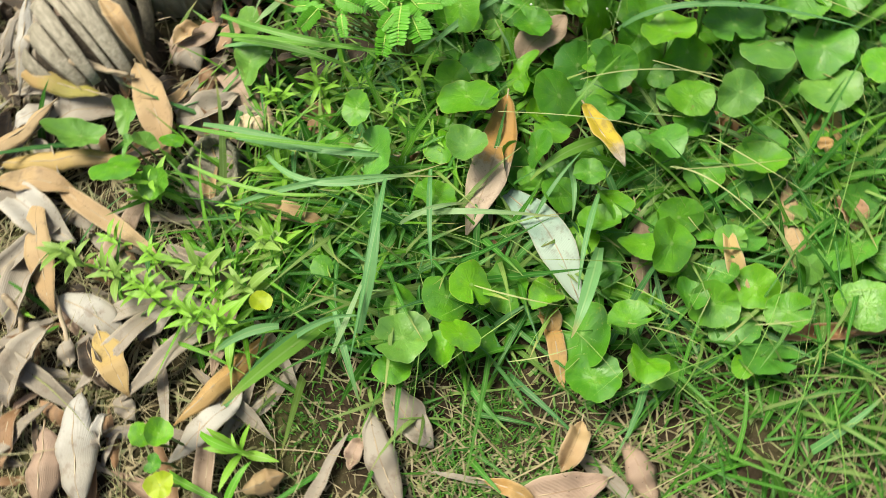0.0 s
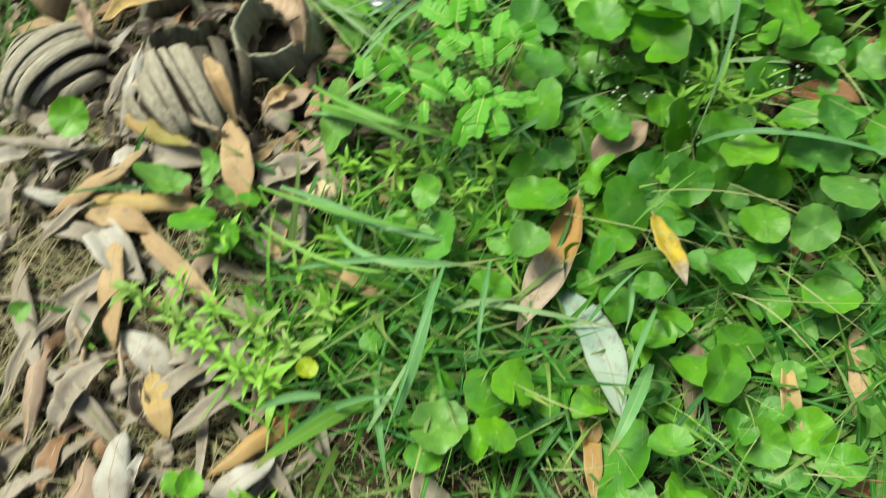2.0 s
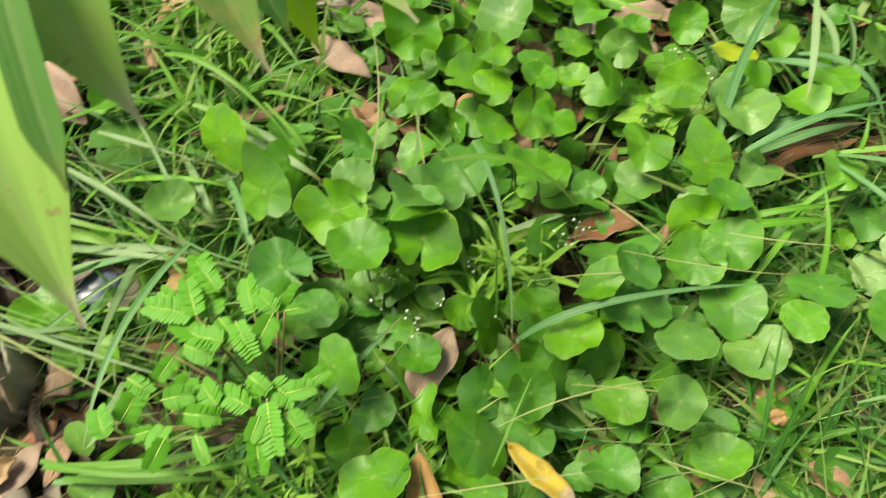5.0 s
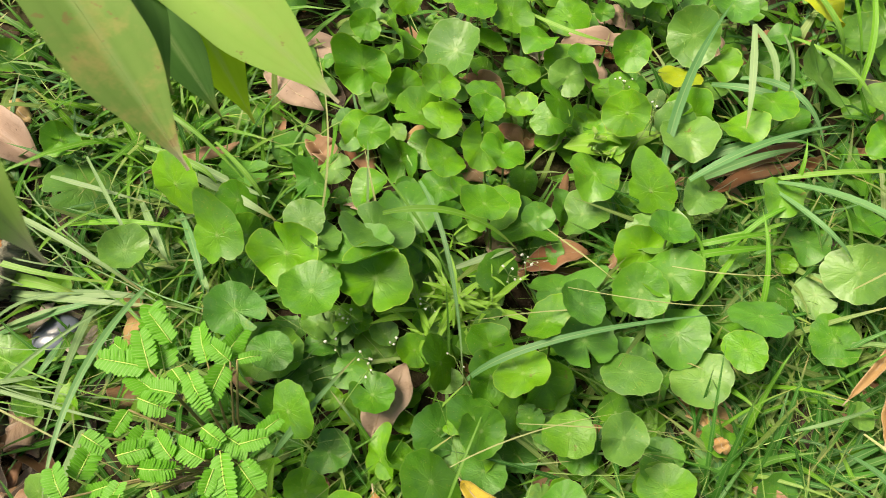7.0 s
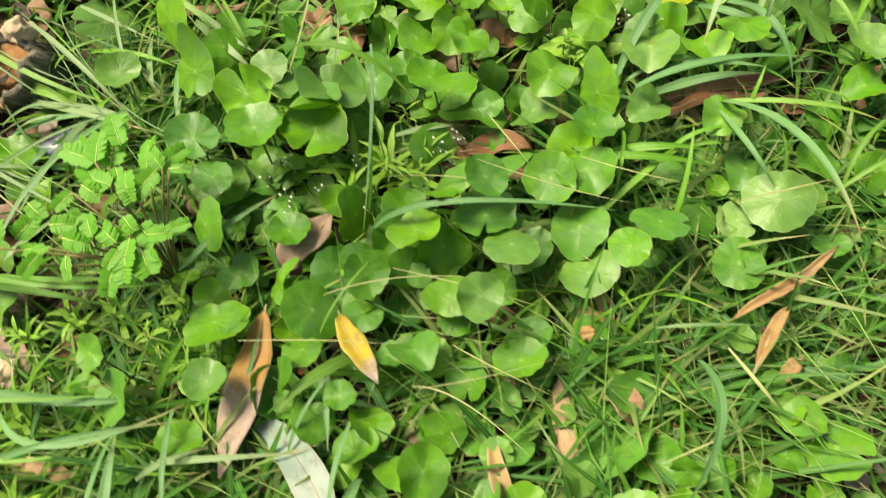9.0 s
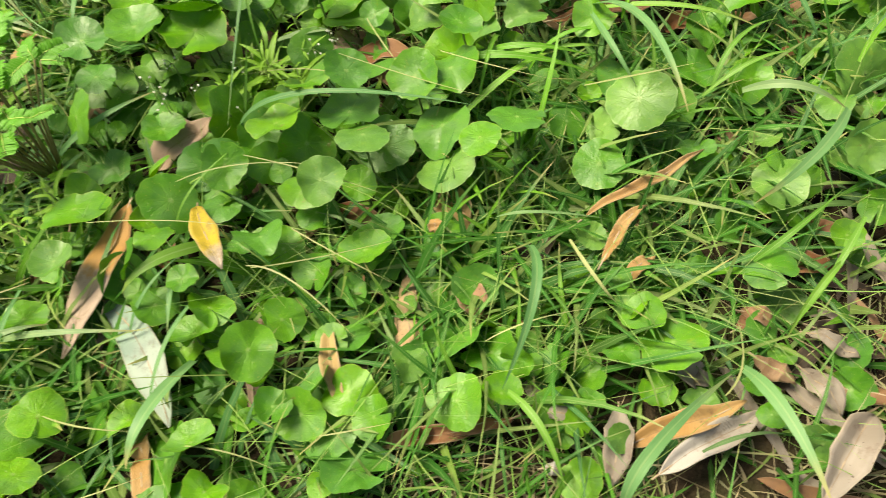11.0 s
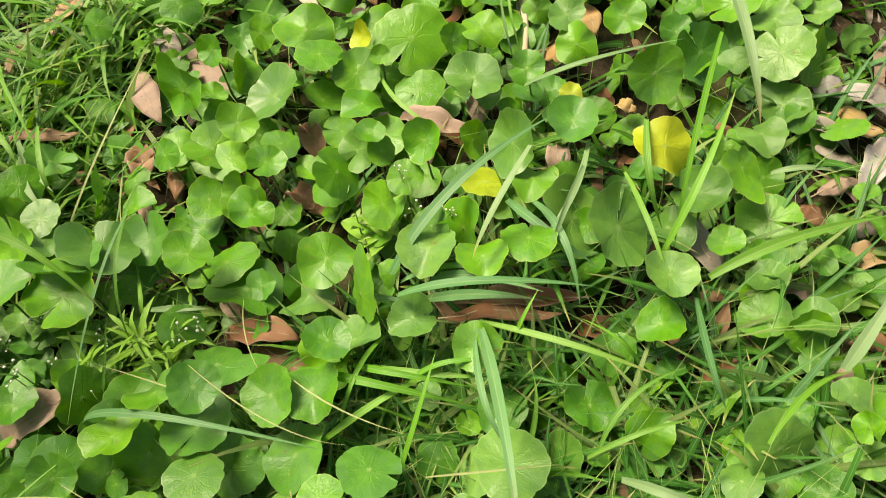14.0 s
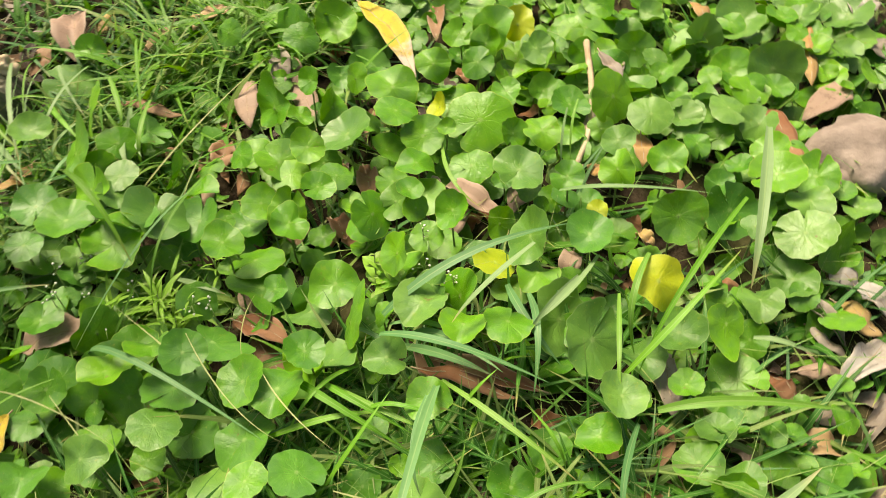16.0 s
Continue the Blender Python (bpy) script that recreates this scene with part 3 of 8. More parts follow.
def flower_head(x, y, z, seed, count=9, size=0.0011, spread=0.008):
    """A loose cluster of tiny white flowers on hair-thin stalks."""
    r = random.Random(seed)
    home = thing("flower_head", x, y, soil_z(x, y), "tiny white weed flowers on hair-thin green stalks", "flower", "small white flowers")
    top = Vector((0, 0, z - soil_z(x, y)))
    mesh_object("stem", *tube([(0.01, 0.004, -0.003), top * 0.6, top], [0.0007, 0.0006, 0.0005], 4)[:2], STEM, None, home)
    for _ in range(count):
        c = top + Vector((r.uniform(-1, 1), r.uniform(-1, 1), r.uniform(-0.3, 0.7))) * spread
        bm = bmesh.new()
        bmesh.ops.create_icosphere(bm, subdivisions=1, radius=size * r.uniform(0.7, 1.3))
        for v in bm.verts:
            v.co = v.co * r.uniform(0.75, 1.2) + c
        me = bpy.data.meshes.new("flower")
        bm.to_mesh(me)
        bm.free()
        me.materials.append(PETAL)
        f = new("flower", me)
        f.parent = home
        mesh_object("pedicel", *tube([top, (top + c) / 2 + Vector((0, 0, 0.001)), c], [0.0003, 0.0003, 0.0003], 3)[:2], STEM, None, f)


# ---- bamboo stumps, stones and scraps ----
def wall_ring(name, x, y, r_out, wall, tall, tilt, material, inner, label, seed, squash=1.0, jag=0.10, floor=0.16, fibres=34):
    """A hollow cut culm: jagged rim, wall with thickness, dark pith floor, fibres on the outside."""
    r = random.Random(seed)
    z = soil_z(x, y)
    home = thing(name, x, y, z, label, "bamboo stump", "bamboo stumps")
    home.rotation_euler = [radians(a) for a in tilt]
    segs = 60
    rim = [tall * (1 + jag * math.sin(2 * math.pi * i / segs * 2 + seed) + jag * 0.5 * math.sin(2 * math.pi * i / segs * 5 + seed) + r.uniform(-jag, jag) * 0.3) for i in range(segs)]
    vs, fs = [], []
    rings = [(r_out * 1.08, -0.02), (r_out * 1.03, 0.35), (r_out, 1.0), (r_out - wall * 0.5, 1.04), (r_out - wall, 0.98), (r_out - wall * 1.1, 0.3), (r_out - wall * 1.2, 0.12)]
    for rad, f in rings:
        for i in range(segs):
            a = 2 * math.pi * i / segs
            w = rad * (1 + 0.04 * math.sin(3 * a + seed) + 0.03 * math.sin(7 * a + 2 * seed) + 0.018 * math.sin(19 * a) + r.uniform(-0.014, 0.014))
            vs.append((w * math.cos(a), w * math.sin(a) * squash, f * rim[i] if f > 0 else f))
    for j in range(len(rings) - 1):
        for i in range(segs):
            k = (i + 1) % segs
            fs.append((j * segs + i, j * segs + k, (j + 1) * segs + k, (j + 1) * segs + i))
    mesh_object("culm_wall", vs, fs, material, None, home)
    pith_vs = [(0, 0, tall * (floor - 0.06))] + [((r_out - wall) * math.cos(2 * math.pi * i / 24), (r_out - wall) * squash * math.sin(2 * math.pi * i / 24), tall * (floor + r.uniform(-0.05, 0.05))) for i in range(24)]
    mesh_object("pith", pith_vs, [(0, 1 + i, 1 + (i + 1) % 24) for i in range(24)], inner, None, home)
    for i in range(fibres):
        a = r.uniform(0, 6.28)
        b = a + r.uniform(-0.25, 0.25)
        o = r_out * 1.02
        geo = ribbon([(o * math.cos(a), o * math.sin(a) * squash, tall * r.uniform(0.75, 1.08)), (o * 1.1 * math.cos((a + b) / 2), o * 1.1 * squash * math.sin((a + b) / 2), tall * 0.5), (o * 1.2 * math.cos(b), o * 1.2 * squash * math.sin(b), 0.0)],
                     [k * r.uniform(0.4, 1.3) for k in (0.002, 0.004, 0.001)], Vector((math.cos(a), math.sin(a), 0.2)), 0.1, 2)
        mesh_object("fibre", geo[0], geo[1], material, geo[2], home)
    return home


def ribbed_stump(x, y, rx, ry, tall, turn, label, seed, count=9, shade_from=0.28):
    """A rounded old stump whose skin has split into broad curved strips."""
    r = random.Random(seed)
    home = thing("bamboo_stump", x, y, soil_z(x, y), label, "bamboo stump", "bamboo stumps")
    home.rotation_euler = (radians(-8), radians(6), radians(turn))

    def dome(u, v, k=1.0):
        a, e = u, v * math.pi / 2
        swell = math.cos(e) ** 0.55
        return Vector((rx * k * swell * math.cos(a), ry * k * swell * math.sin(a), tall * k * math.sin(e)))

    vs, fs, segs, rows = [], [], 36, 9
    for j in range(rows + 1):
        for i in range(segs):
            vs.append(dome(2 * math.pi * i / segs, j / rows * 0.98 - 0.05, 0.86) * (1 + r.uniform(-0.012, 0.012)))
    for j in range(rows):
        for i in range(segs):
            k = (i + 1) % segs
            fs.append((j * segs + i, j * segs + k, (j + 1) * segs + k, (j + 1) * segs + i))
    fs.append(tuple(rows * segs + i for i in range(segs)))
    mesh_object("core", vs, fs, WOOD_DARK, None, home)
    # strips run side by side over the dome, as slices across its long axis
    for i in range(count):
        q = -1 + 2 * (i + 0.5) / count
        pts, ws, ups = [], [], []
        lift, broad = r.uniform(0.94, 1.16), r.choice((0.75, 1.7, 1.9, 2.0, 1.5))
        reach, sway = r.uniform(0.7, 1.0), r.uniform(-0.06, 0.06)
        for j in range(13):
            t = (-1 + 2 * j / 12) * reach
            c = math.sqrt(max(0.02, 1 - q * q * 0.92))
            e = t * math.pi / 2 * 0.98
            p = Vector((rx * (q * (0.42 + 0.58 * math.cos(t * 1.15 - 0.25)) + 0.04 * math.sin(2 * t + i) + sway * t), ry * c * math.sin(e) * lift, tall * (c ** 0.8) * max(-0.02, math.cos(e)) ** 0.8 * lift))
            pts.append(p)
            ups.append(Vector((p.x / rx ** 2, p.y / ry ** 2, p.z / tall ** 2 + 2)).normalized())
            ws.append(broad * rx / count * (0.22 + 0.78 * math.cos(t * 1.25 - 0.2)) * r.uniform(0.95, 1.04) * (0.8 + 0.35 * c))
        geo = ribbon(pts, ws, ups, r.uniform(-0.14, -0.06), 6)
        # Strips beyond this side position carry the stump's shade in their colour.
        strip = mesh_object("strip", geo[0], geo[1], MOSS_SHADE_STRIP if q > shade_from else WOOD_STRIP, geo[2], home)
        mod = strip.modifiers.new("thickness", "SOLIDIFY")
        mod.thickness, mod.offset = 0.0022, 0
    for i in range(70):
        a = r.uniform(0, 6.28)
        p = Vector((rx * 0.95 * math.cos(a), ry * 0.95 * math.sin(a), tall * r.uniform(0.05, 0.5)))
        q = p + Vector((math.cos(a) * 0.012 + r.uniform(-0.01, 0.01), math.sin(a) * 0.012 + r.uniform(-0.01, 0.01), -r.uniform(0.01, 0.03)))
        mesh_object("fibre", *tube([p, (p + q) / 2 + Vector((r.uniform(-1, 1), r.uniform(-1, 1), 0.5)) * 0.004, q], [0.0006, 0.0005, 0.0002], 3)[:2], TWIG, None, home)
    return home


def sheath(pts, widths, lean, label, material=None, cup=-0.3, seed=1):
    """A curled dry culm sheath: a thick arched strip with a frayed edge."""
    r = random.Random(seed)
    ctrl = [Vector(p) for p in pts]
    n = 18
    path, ws = [], []
    for i in range(n + 1):
        t = i / n * (len(ctrl) - 1)
        k = min(int(t), len(ctrl) - 2)
        f = t - k
        p0, p1, p2, p3 = ctrl[max(k - 1, 0)], ctrl[k], ctrl[k + 1], ctrl[min(k + 2, len(ctrl) - 1)]
        path.append(0.5 * (2 * p1 + (p2 - p0) * f + (2 * p0 - 5 * p1 + 4 * p2 - p3) * f * f + (3 * p1 - p0 - 3 * p2 + p3) * f ** 3))
        ws.append((widths[k] * (1 - f) + widths[k + 1] * f) * r.uniform(0.96, 1.04))
    home = thing("bamboo_sheath", *path[0], label, "bamboo sheath", "culm sheaths")
    geo = ribbon([p - path[0] for p in path], ws, Vector(lean).normalized(), cup, 8)
    body = mesh_object("sheath_blade", geo[0], geo[1], material or SHEATH, geo[2], home)
    mod = body.modifiers.new("thickness", "SOLIDIFY")
    mod.thickness, mod.offset = 0.0018, 0
    for i in range(40):
        row = r.randrange(n)
        p = Vector(geo[0][row * 9 + r.choice((0, 8))])
        d = Vector((r.uniform(-1, 1), r.uniform(-1, 1), r.uniform(-1, 0.6))) * 0.006
        mesh_object("hair", *tube([p, p + d * 0.6, p + d], [0.0004, 0.0003, 0.0001], 3)[:2], TWIG, None, home)
    return home


def lump(name, x, y, z, sx, sy, sz, turn, material, label, category, seed, rough=0.18, group=""):
    """An irregular rounded lump: stone, chip or scrap."""
    bm = bmesh.new()
    bmesh.ops.create_icosphere(bm, subdivisions=4, radius=1.0)
    for v in bm.verts:
        n1 = noise.noise(v.co * 1.3 + Vector((seed, 0, 0)))
        n2 = noise.noise(v.co * 4.0 + Vector((0, seed, 0)))
        v.co = v.co * (1 + rough * n1 + rough * 0.3 * n2)
        v.co = Vector((v.co.x * sx, v.co.y * sy, v.co.z * sz))
    me = bpy.data.meshes.new(name)
    bm.to_mesh(me)
    bm.free()
    me.materials.append(material)
    me.polygons.foreach_set("use_smooth", np.ones(len(me.polygons), dtype=bool))
    ob = new(name, me)
    ob.matrix_world = pose(x, y, z, 0, 0, turn)
    return tagged(ob, label, category, group)


def twig(pts, r0, r1, label="dry brown twig lying on the litter", material=None):
    vs = [Vector(p) for p in pts]
    n = 18
    path = []
    for i in range(n + 1):
        t = i / n * (len(vs) - 1)
        k = min(int(t), len(vs) - 2)
        f = t - k
        p0, p1, p2, p3 = vs[max(k - 1, 0)], vs[k], vs[k + 1], vs[min(k + 2, len(vs) - 1)]
        q = 0.5 * (2 * p1 + (p2 - p0) * f + (2 * p0 - 5 * p1 + 4 * p2 - p3) * f * f + (3 * p1 - p0 - 3 * p2 + p3) * f ** 3)
        path.append(q + Vector((0, 0, 0.0008 * math.sin(i * 1.7))))
    geo = tube(path, [r0 + (r1 - r0) * i / n + 0.08 * r0 * math.sin(i * 2.3) for i in range(n + 1)], 7)
    return tagged(mesh_object("twig", geo[0], geo[1], material or TWIG), label, "twig", "twigs")


# ---- overhanging bamboo ----
def bamboo_leaf(home, base, tip, width, face, material, droop=0.012, name="leaf"):
    a, b = Vector(base), Vector(tip)
    pts, ws = [], []
    n = 30
    for i in range(n + 1):
        t = i / n
        q = a.lerp(b, t)
        q.z += droop * math.sin(math.pi * t)
        pts.append(q - home.location)
        f = (t / 0.25) ** 0.6 if t < 0.25 else smooth01((1 - t) * (b - a).length / (1.4 * width)) ** 0.8
        ws.append(width * max(0.04, f))
    geo = ribbon(pts, ws, Vector(face).normalized(), 0.16, 6, True)
    ob = mesh_object(name, geo[0], geo[1], material, geo[2], home)
    line = [Vector(v) for v in geo[0][3::7]]
    rib = tube(line[::2], [0.00028 - 0.00001 * i for i in range(len(line[::2]))], 5)
    mesh_object("midrib", rib[0], rib[1], material, rib[2], ob)
    return ob


# ---- grass and litter in bulk ----
def blade_mass(name, label, rng, spots, lengths, widths, material, lift=(0.25, 0.9), kind_of="grass", lean_to=None, turn_down=0.6):
    """Many thin blades in one mesh; spots: pairs of coordinates where they root."""
    seg = 5
    vs, us, fs = [], [], []
    for x, y in spots:
        ln, w = rng.uniform(*lengths), rng.uniform(*widths)
        a = rng.uniform(0, 2 * math.pi) if lean_to is None else rng.gauss(lean_to, 0.9)
        up = rng.uniform(*lift)
        d = Vector((math.cos(a), math.sin(a), 0))
        s = Vector((-d.y, d.x, 0))
        p = Vector((x, y, soil_z(x, y) - 0.002))
        e = math.atan2(up, 1 - up * 0.55)
        o = len(vs)
        bend = rng.uniform(0.3, 1.0) * turn_down / seg * 1.6
        roll = rng.uniform(-0.7, 0.7)
        crook = rng.uniform(-0.12, 0.12)
        for i in range(seg + 1):
            t = i / seg
            ww = w * (1 - t ** 1.8) * 0.5
            n = (d * -math.sin(e) + Vector((0, 0, math.cos(e))))
            ss = (s * math.cos(roll) + n * math.sin(roll))
            if i < seg:
                vs += [p - ss * ww, p + ss * ww]
                us += [(0, t), (1, t)]
            else:
                vs.append(p.copy())
                us.append((0.5, 1))
            p = p + (d * math.cos(e) + Vector((0, 0, math.sin(e)))) * (ln / seg)
            e -= bend
            d = (d + s * crook).normalized()
            s = Vector((-d.y, d.x, 0))
            floor = soil_z(p.x, p.y) + 0.003
            if p.z < floor:
                p.z = floor
                e = max(e, 0.0)
        for i in range(seg - 1):
            fs.append((o + 2 * i, o + 2 * i + 1, o + 2 * i + 3, o + 2 * i + 2))
        fs.append((o + 2 * seg - 2, o + 2 * seg - 1, o + 2 * seg))
    return tagged(mesh_object(name, vs, fs, material, us), label, kind_of, kind="stuff")


def scatter(rng, n, test, x0, x1, y0, y1):
    out = []
    while len(out) < n:
        x, y = rng.uniform(x0, x1), rng.uniform(y0, y1)
        rim = min(x - x0, x1 - x, y - y0, y1 - y) + 0.06 * noise.noise((x * 7, y * 7, 2))
        if rng.random() < test(x, y) * smooth01(rim / 0.09):
            out.append((x, y))
    return out


# ---- the plants and litter, one by one ----
pennywort(-0.064, 0.712, 0.074, 0.0309, -1.37, -1.16, "bo")
pennywort(-0.040, 0.653, 0.061, 0.0323, -0.68, -0.83, "gh", -14)
pennywort(-0.122, 0.673, 0.056, 0.0216, 0.29, -0.15, "p")
pennywort(-0.041, 0.585, 0.045, 0.0252, 0.17, -0.12, "d")
pennywort(0.014, 0.613, 0.061, 0.0317, -0.55, -0.81, "bn", -175)
pennywort(0.027, 0.566, 0.068, 0.0275, 0.11, 0.11, "go")
pennywort(0.079, 0.565, 0.056, 0.0320, 0.11, -0.13, "bn", -28)
pennywort(0.037, 0.635, 0.070, 0.0191, 0.07, -0.24, "p")
pennywort(0.052, 0.698, 0.034, 0.0287, -2.03, -0.81, "d")
pennywort(0.073, 0.590, 0.059, 0.0310, 0.03, 0.55, "d")
pennywort(0.113, 0.611, 0.021, 0.0226, 0.44, 0.02, "d")
pennywort(0.125, 0.632, 0.038, 0.0258, -0.07, -0.33, "d")
pennywort(0.137, 0.708, 0.014, 0.0253, -1.52, -0.70, "g")
pennywort(0.112, 0.753, 0.026, 0.0233, 0.01, -0.09, "b")
pennywort(0.098, 0.670, 0.036, 0.0208, -0.39, 0.14, "b")
pennywort(0.165, 0.703, 0.027, 0.0226, -0.07, -0.13, "g")
pennywort(0.210, 0.667, 0.050, 0.0222, 0.13, -1.15, "bn", -188)
pennywort(0.163, 0.657, 0.021, 0.0208, -0.05, 0.02, "go")
pennywort(0.158, 0.618, 0.033, 0.0141, 0.34, -1.03, "g")
pennywort(0.199, 0.614, 0.027, 0.0267, -0.20, 0.18, "bn", -30)
pennywort(0.234, 0.591, 0.024, 0.0148, -0.27, -0.43, "do")
pennywort(0.274, 0.584, 0.016, 0.0242, -0.41, 0.07, "pk", -115)
pennywort(0.264, 0.600, 0.009, 0.0176, 1.06, -1.16, "d")
pennywort(0.265, 0.708, 0.034, 0.0160, -0.14, 0.05, "b")
pennywort(0.283, 0.683, 0.039, 0.0186, -0.31, -0.45, "b")
pennywort(0.285, 0.682, 0.009, 0.0162, -0.34, 0.19, "bo")
pennywort(0.317, 0.675, -0.006, 0.0288, -0.20, 0.03, "g")
pennywort(0.330, 0.649, 0.025, 0.0260, -0.61, -0.01, "bh", -46)
pennywort(0.360, 0.644, 0.015, 0.0178, -0.30, -0.07, "g")
pennywort(0.322, 0.625, 0.008, 0.0089, -0.35, -0.34, "g")
pennywort(0.310, 0.662, -0.015, 0.0069, -0.30, -0.30, "g")
pennywort(0.319, 0.610, -0.006, 0.0179, 0.37, -0.42, "d")
pennywort(0.220, 0.512, 0.036, 0.0313, 0.12, 0.50, "dh", -91)
pennywort(0.305, 0.485, 0.050, 0.0256, -0.19, 0.11, "go")
pennywort(0.323, 0.538, 0.026, 0.0271, -0.53, 0.41, "p")
pennywort(0.278, 0.511, -0.001, 0.0199, -0.19, 0.10, "d")
pennywort(0.194, 0.475, 0.066, 0.0218, -0.27, 0.40, "bk")
pennywort(0.163, 0.447, 0.052, 0.0221, -0.11, 0.28, "bo")
pennywort(0.142, 0.461, 0.028, 0.0220, 0.36, -0.35, "go")
pennywort(0.182, 0.442, 0.029, 0.0253, 0.74, -0.99, "gk")
pennywort(0.220, 0.459, 0.041, 0.0273, 0.02, 0.24, "d")
pennywort(0.237, 0.418, 0.059, 0.0218, 0.08, 0.40, "po")
pennywort(0.294, 0.444, 0.029, 0.0258, -0.27, 0.06, "d")
pennywort(0.295, 0.404, 0.023, 0.0239, -0.24, 0.18, "po")
pennywort(0.209, 0.372, 0.068, 0.0180, 0.00, -0.54, "p")
pennywort(0.182, 0.399, 0.025, 0.0201, -0.05, 0.06, "go")
pennywort(0.151, 0.429, 0.024, 0.0194, 1.09, -1.07, "gk")
pennywort(0.119, 0.419, 0.040, 0.0199, 0.20, -0.60, "gn", -166)
pennywort(0.111, 0.396, 0.020, 0.0181, 0.01, 0.31, "d")
pennywort(0.089, 0.438, 0.019, 0.0220, 0.42, -0.65, "d")
pennywort(0.108, 0.488, 0.025, 0.0248, 1.73, -1.00, "gk", -82)
pennywort(0.048, 0.482, 0.024, 0.0200, 0.21, 0.19, "gn")
pennywort(0.036, 0.514, 0.012, 0.0170, 0.09, 0.14, "d")
pennywort(-0.015, 0.479, 0.054, 0.0231, -0.79, -0.52, "g")
pennywort(0.002, 0.452, 0.015, 0.0183, 0.09, -0.18, "dk")
pennywort(0.038, 0.433, 0.009, 0.0203, -1.34, -0.32, "bh", -24)
pennywort(0.072, 0.399, 0.029, 0.0260, 0.75, -0.12, "go")
pennywort(-0.007, 0.396, 0.036, 0.0280, 0.02, 0.33, "bk", -177)
pennywort(-0.005, 0.342, 0.044, 0.0179, 0.03, 0.19, "po")
pennywort(-0.021, 0.542, 0.038, 0.0192, 0.15, 0.04, "d")
pennywort(0.016, 0.553, -0.001, 0.0178, 0.12, 0.21, "d")
pennywort(0.066, 0.363, 0.034, 0.0164, 0.09, 0.48, "bo")
pennywort(0.052, 0.340, 0.042, 0.0163, -1.46, -0.06, "go")
pennywort(0.071, 0.347, -0.013, 0.0172, 0.03, 0.22, "d")
pennywort(0.032, 0.340, 0.009, 0.0226, 1.49, -0.30, "do")
pennywort(-0.082, 0.342, 0.035, 0.0222, -0.63, -0.28, "d")
pennywort(-0.125, 0.362, 0.015, 0.0137, 0.27, 0.10, "g")
pennywort(-0.098, 0.373, 0.054, 0.0145, -0.34, -0.39, "go")
pennywort(-0.030, 0.304, 0.027, 0.0188, 0.27, 0.59, "go")
pennywort(-0.026, 0.281, -0.010, 0.0238, 0.20, 0.81, "d")
pennywort(0.095, 0.323, 0.031, 0.0130, -0.04, 0.03, "g")
pennywort(0.072, 0.308, 0.022, 0.0168, 0.50, -0.08, "g")
pennywort(0.113, 0.305, 0.016, 0.0178, 0.60, 0.45, "bo")
pennywort(0.137, 0.267, 0.014, 0.0197, 0.03, 0.62, "go")
pennywort(0.155, 0.259, 0.034, 0.0206, 0.57, -0.34, "g")
pennywort(0.185, 0.252, -0.019, 0.0249, -0.15, 0.18, "go")
pennywort(0.192, 0.290, -0.003, 0.0147, -0.13, 0.23, "g")
pennywort(0.190, 0.332, 0.010, 0.0173, -0.19, -0.02, "g")
pennywort(0.232, 0.338, 0.022, 0.0214, -0.12, 0.38, "go")
pennywort(0.154, 0.351, 0.035, 0.0196, -0.01, 0.46, "d")
pennywort(0.130, 0.355, 0.023, 0.0125, -0.02, 0.30, "d")
pennywort(0.287, 0.353, -0.001, 0.0174, -0.27, 0.11, "d")
pennywort(0.220, 0.278, 0.001, 0.0164, -0.08, 0.53, "d")
pennywort(0.083, 0.926, 0.066, 0.0214, 0.58, -0.41, "g")
pennywort(-0.008, 0.902, 0.068, 0.0187, -0.16, -1.24, "go")
pennywort(0.194, 0.856, 0.077, 0.0178, -0.79, -1.75, "bo")
pennywort(0.180, 0.822, 0.058, 0.0224, 1.92, -0.10, "bo")
pennywort(0.149, 0.833, 0.079, 0.0170, -0.35, -1.15, "bk")
pennywort(0.130, 0.783, 0.072, 0.0320, -0.79, -1.61, "bh", 8)
pennywort(0.154, 0.890, 0.050, 0.0170, 0.52, -0.53, "d")
pennywort(0.222, 0.777, 0.066, 0.0320, -0.35, -0.19, "pk", 44)
pennywort(0.147, 0.843, 0.024, 0.0156, 0.50, -0.43, "d")
pennywort(0.194, 0.741, 0.068, 0.0193, 0.48, -0.35, "bo")
pennywort(0.168, 0.724, 0.054, 0.0274, 0.57, -0.11, "gn", -103)
pennywort(0.226, 0.701, 0.057, 0.0182, 0.39, -0.15, "bn")
pennywort(0.234, 0.726, 0.054, 0.0172, 0.36, -0.08, "g")
pennywort(-0.017, 0.690, 0.053, 0.0221, 0.78, -0.23, "b")
pennywort(-0.018, 0.655, 0.046, 0.0205, 0.81, -0.26, "bo")
pennywort(-0.009, 0.729, 0.042, 0.0218, 0.57, 0.15, "d")
pennywort(0.174, 0.672, 0.043, 0.0210, 0.56, -0.11, "bo")
pennywort(0.223, 0.649, 0.055, 0.0211, 0.39, -0.08, "bk")
pennywort(0.191, 0.703, 0.024, 0.0093, 0.39, -0.04, "go")
pennywort(0.093, 0.612, 0.054, 0.0333, 0.55, 0.25, "pn", -145)
pennywort(0.045, 0.615, 0.064, 0.0191, 0.54, 0.25, "p")
pennywort(-0.036, 0.633, 0.000, 0.0213, 0.69, -0.02, "d")
pennywort(0.186, 0.594, 0.068, 0.0209, 0.31, 0.08, "b")
pennywort(0.173, 0.619, 0.069, 0.0102, 0.51, -0.15, "b")
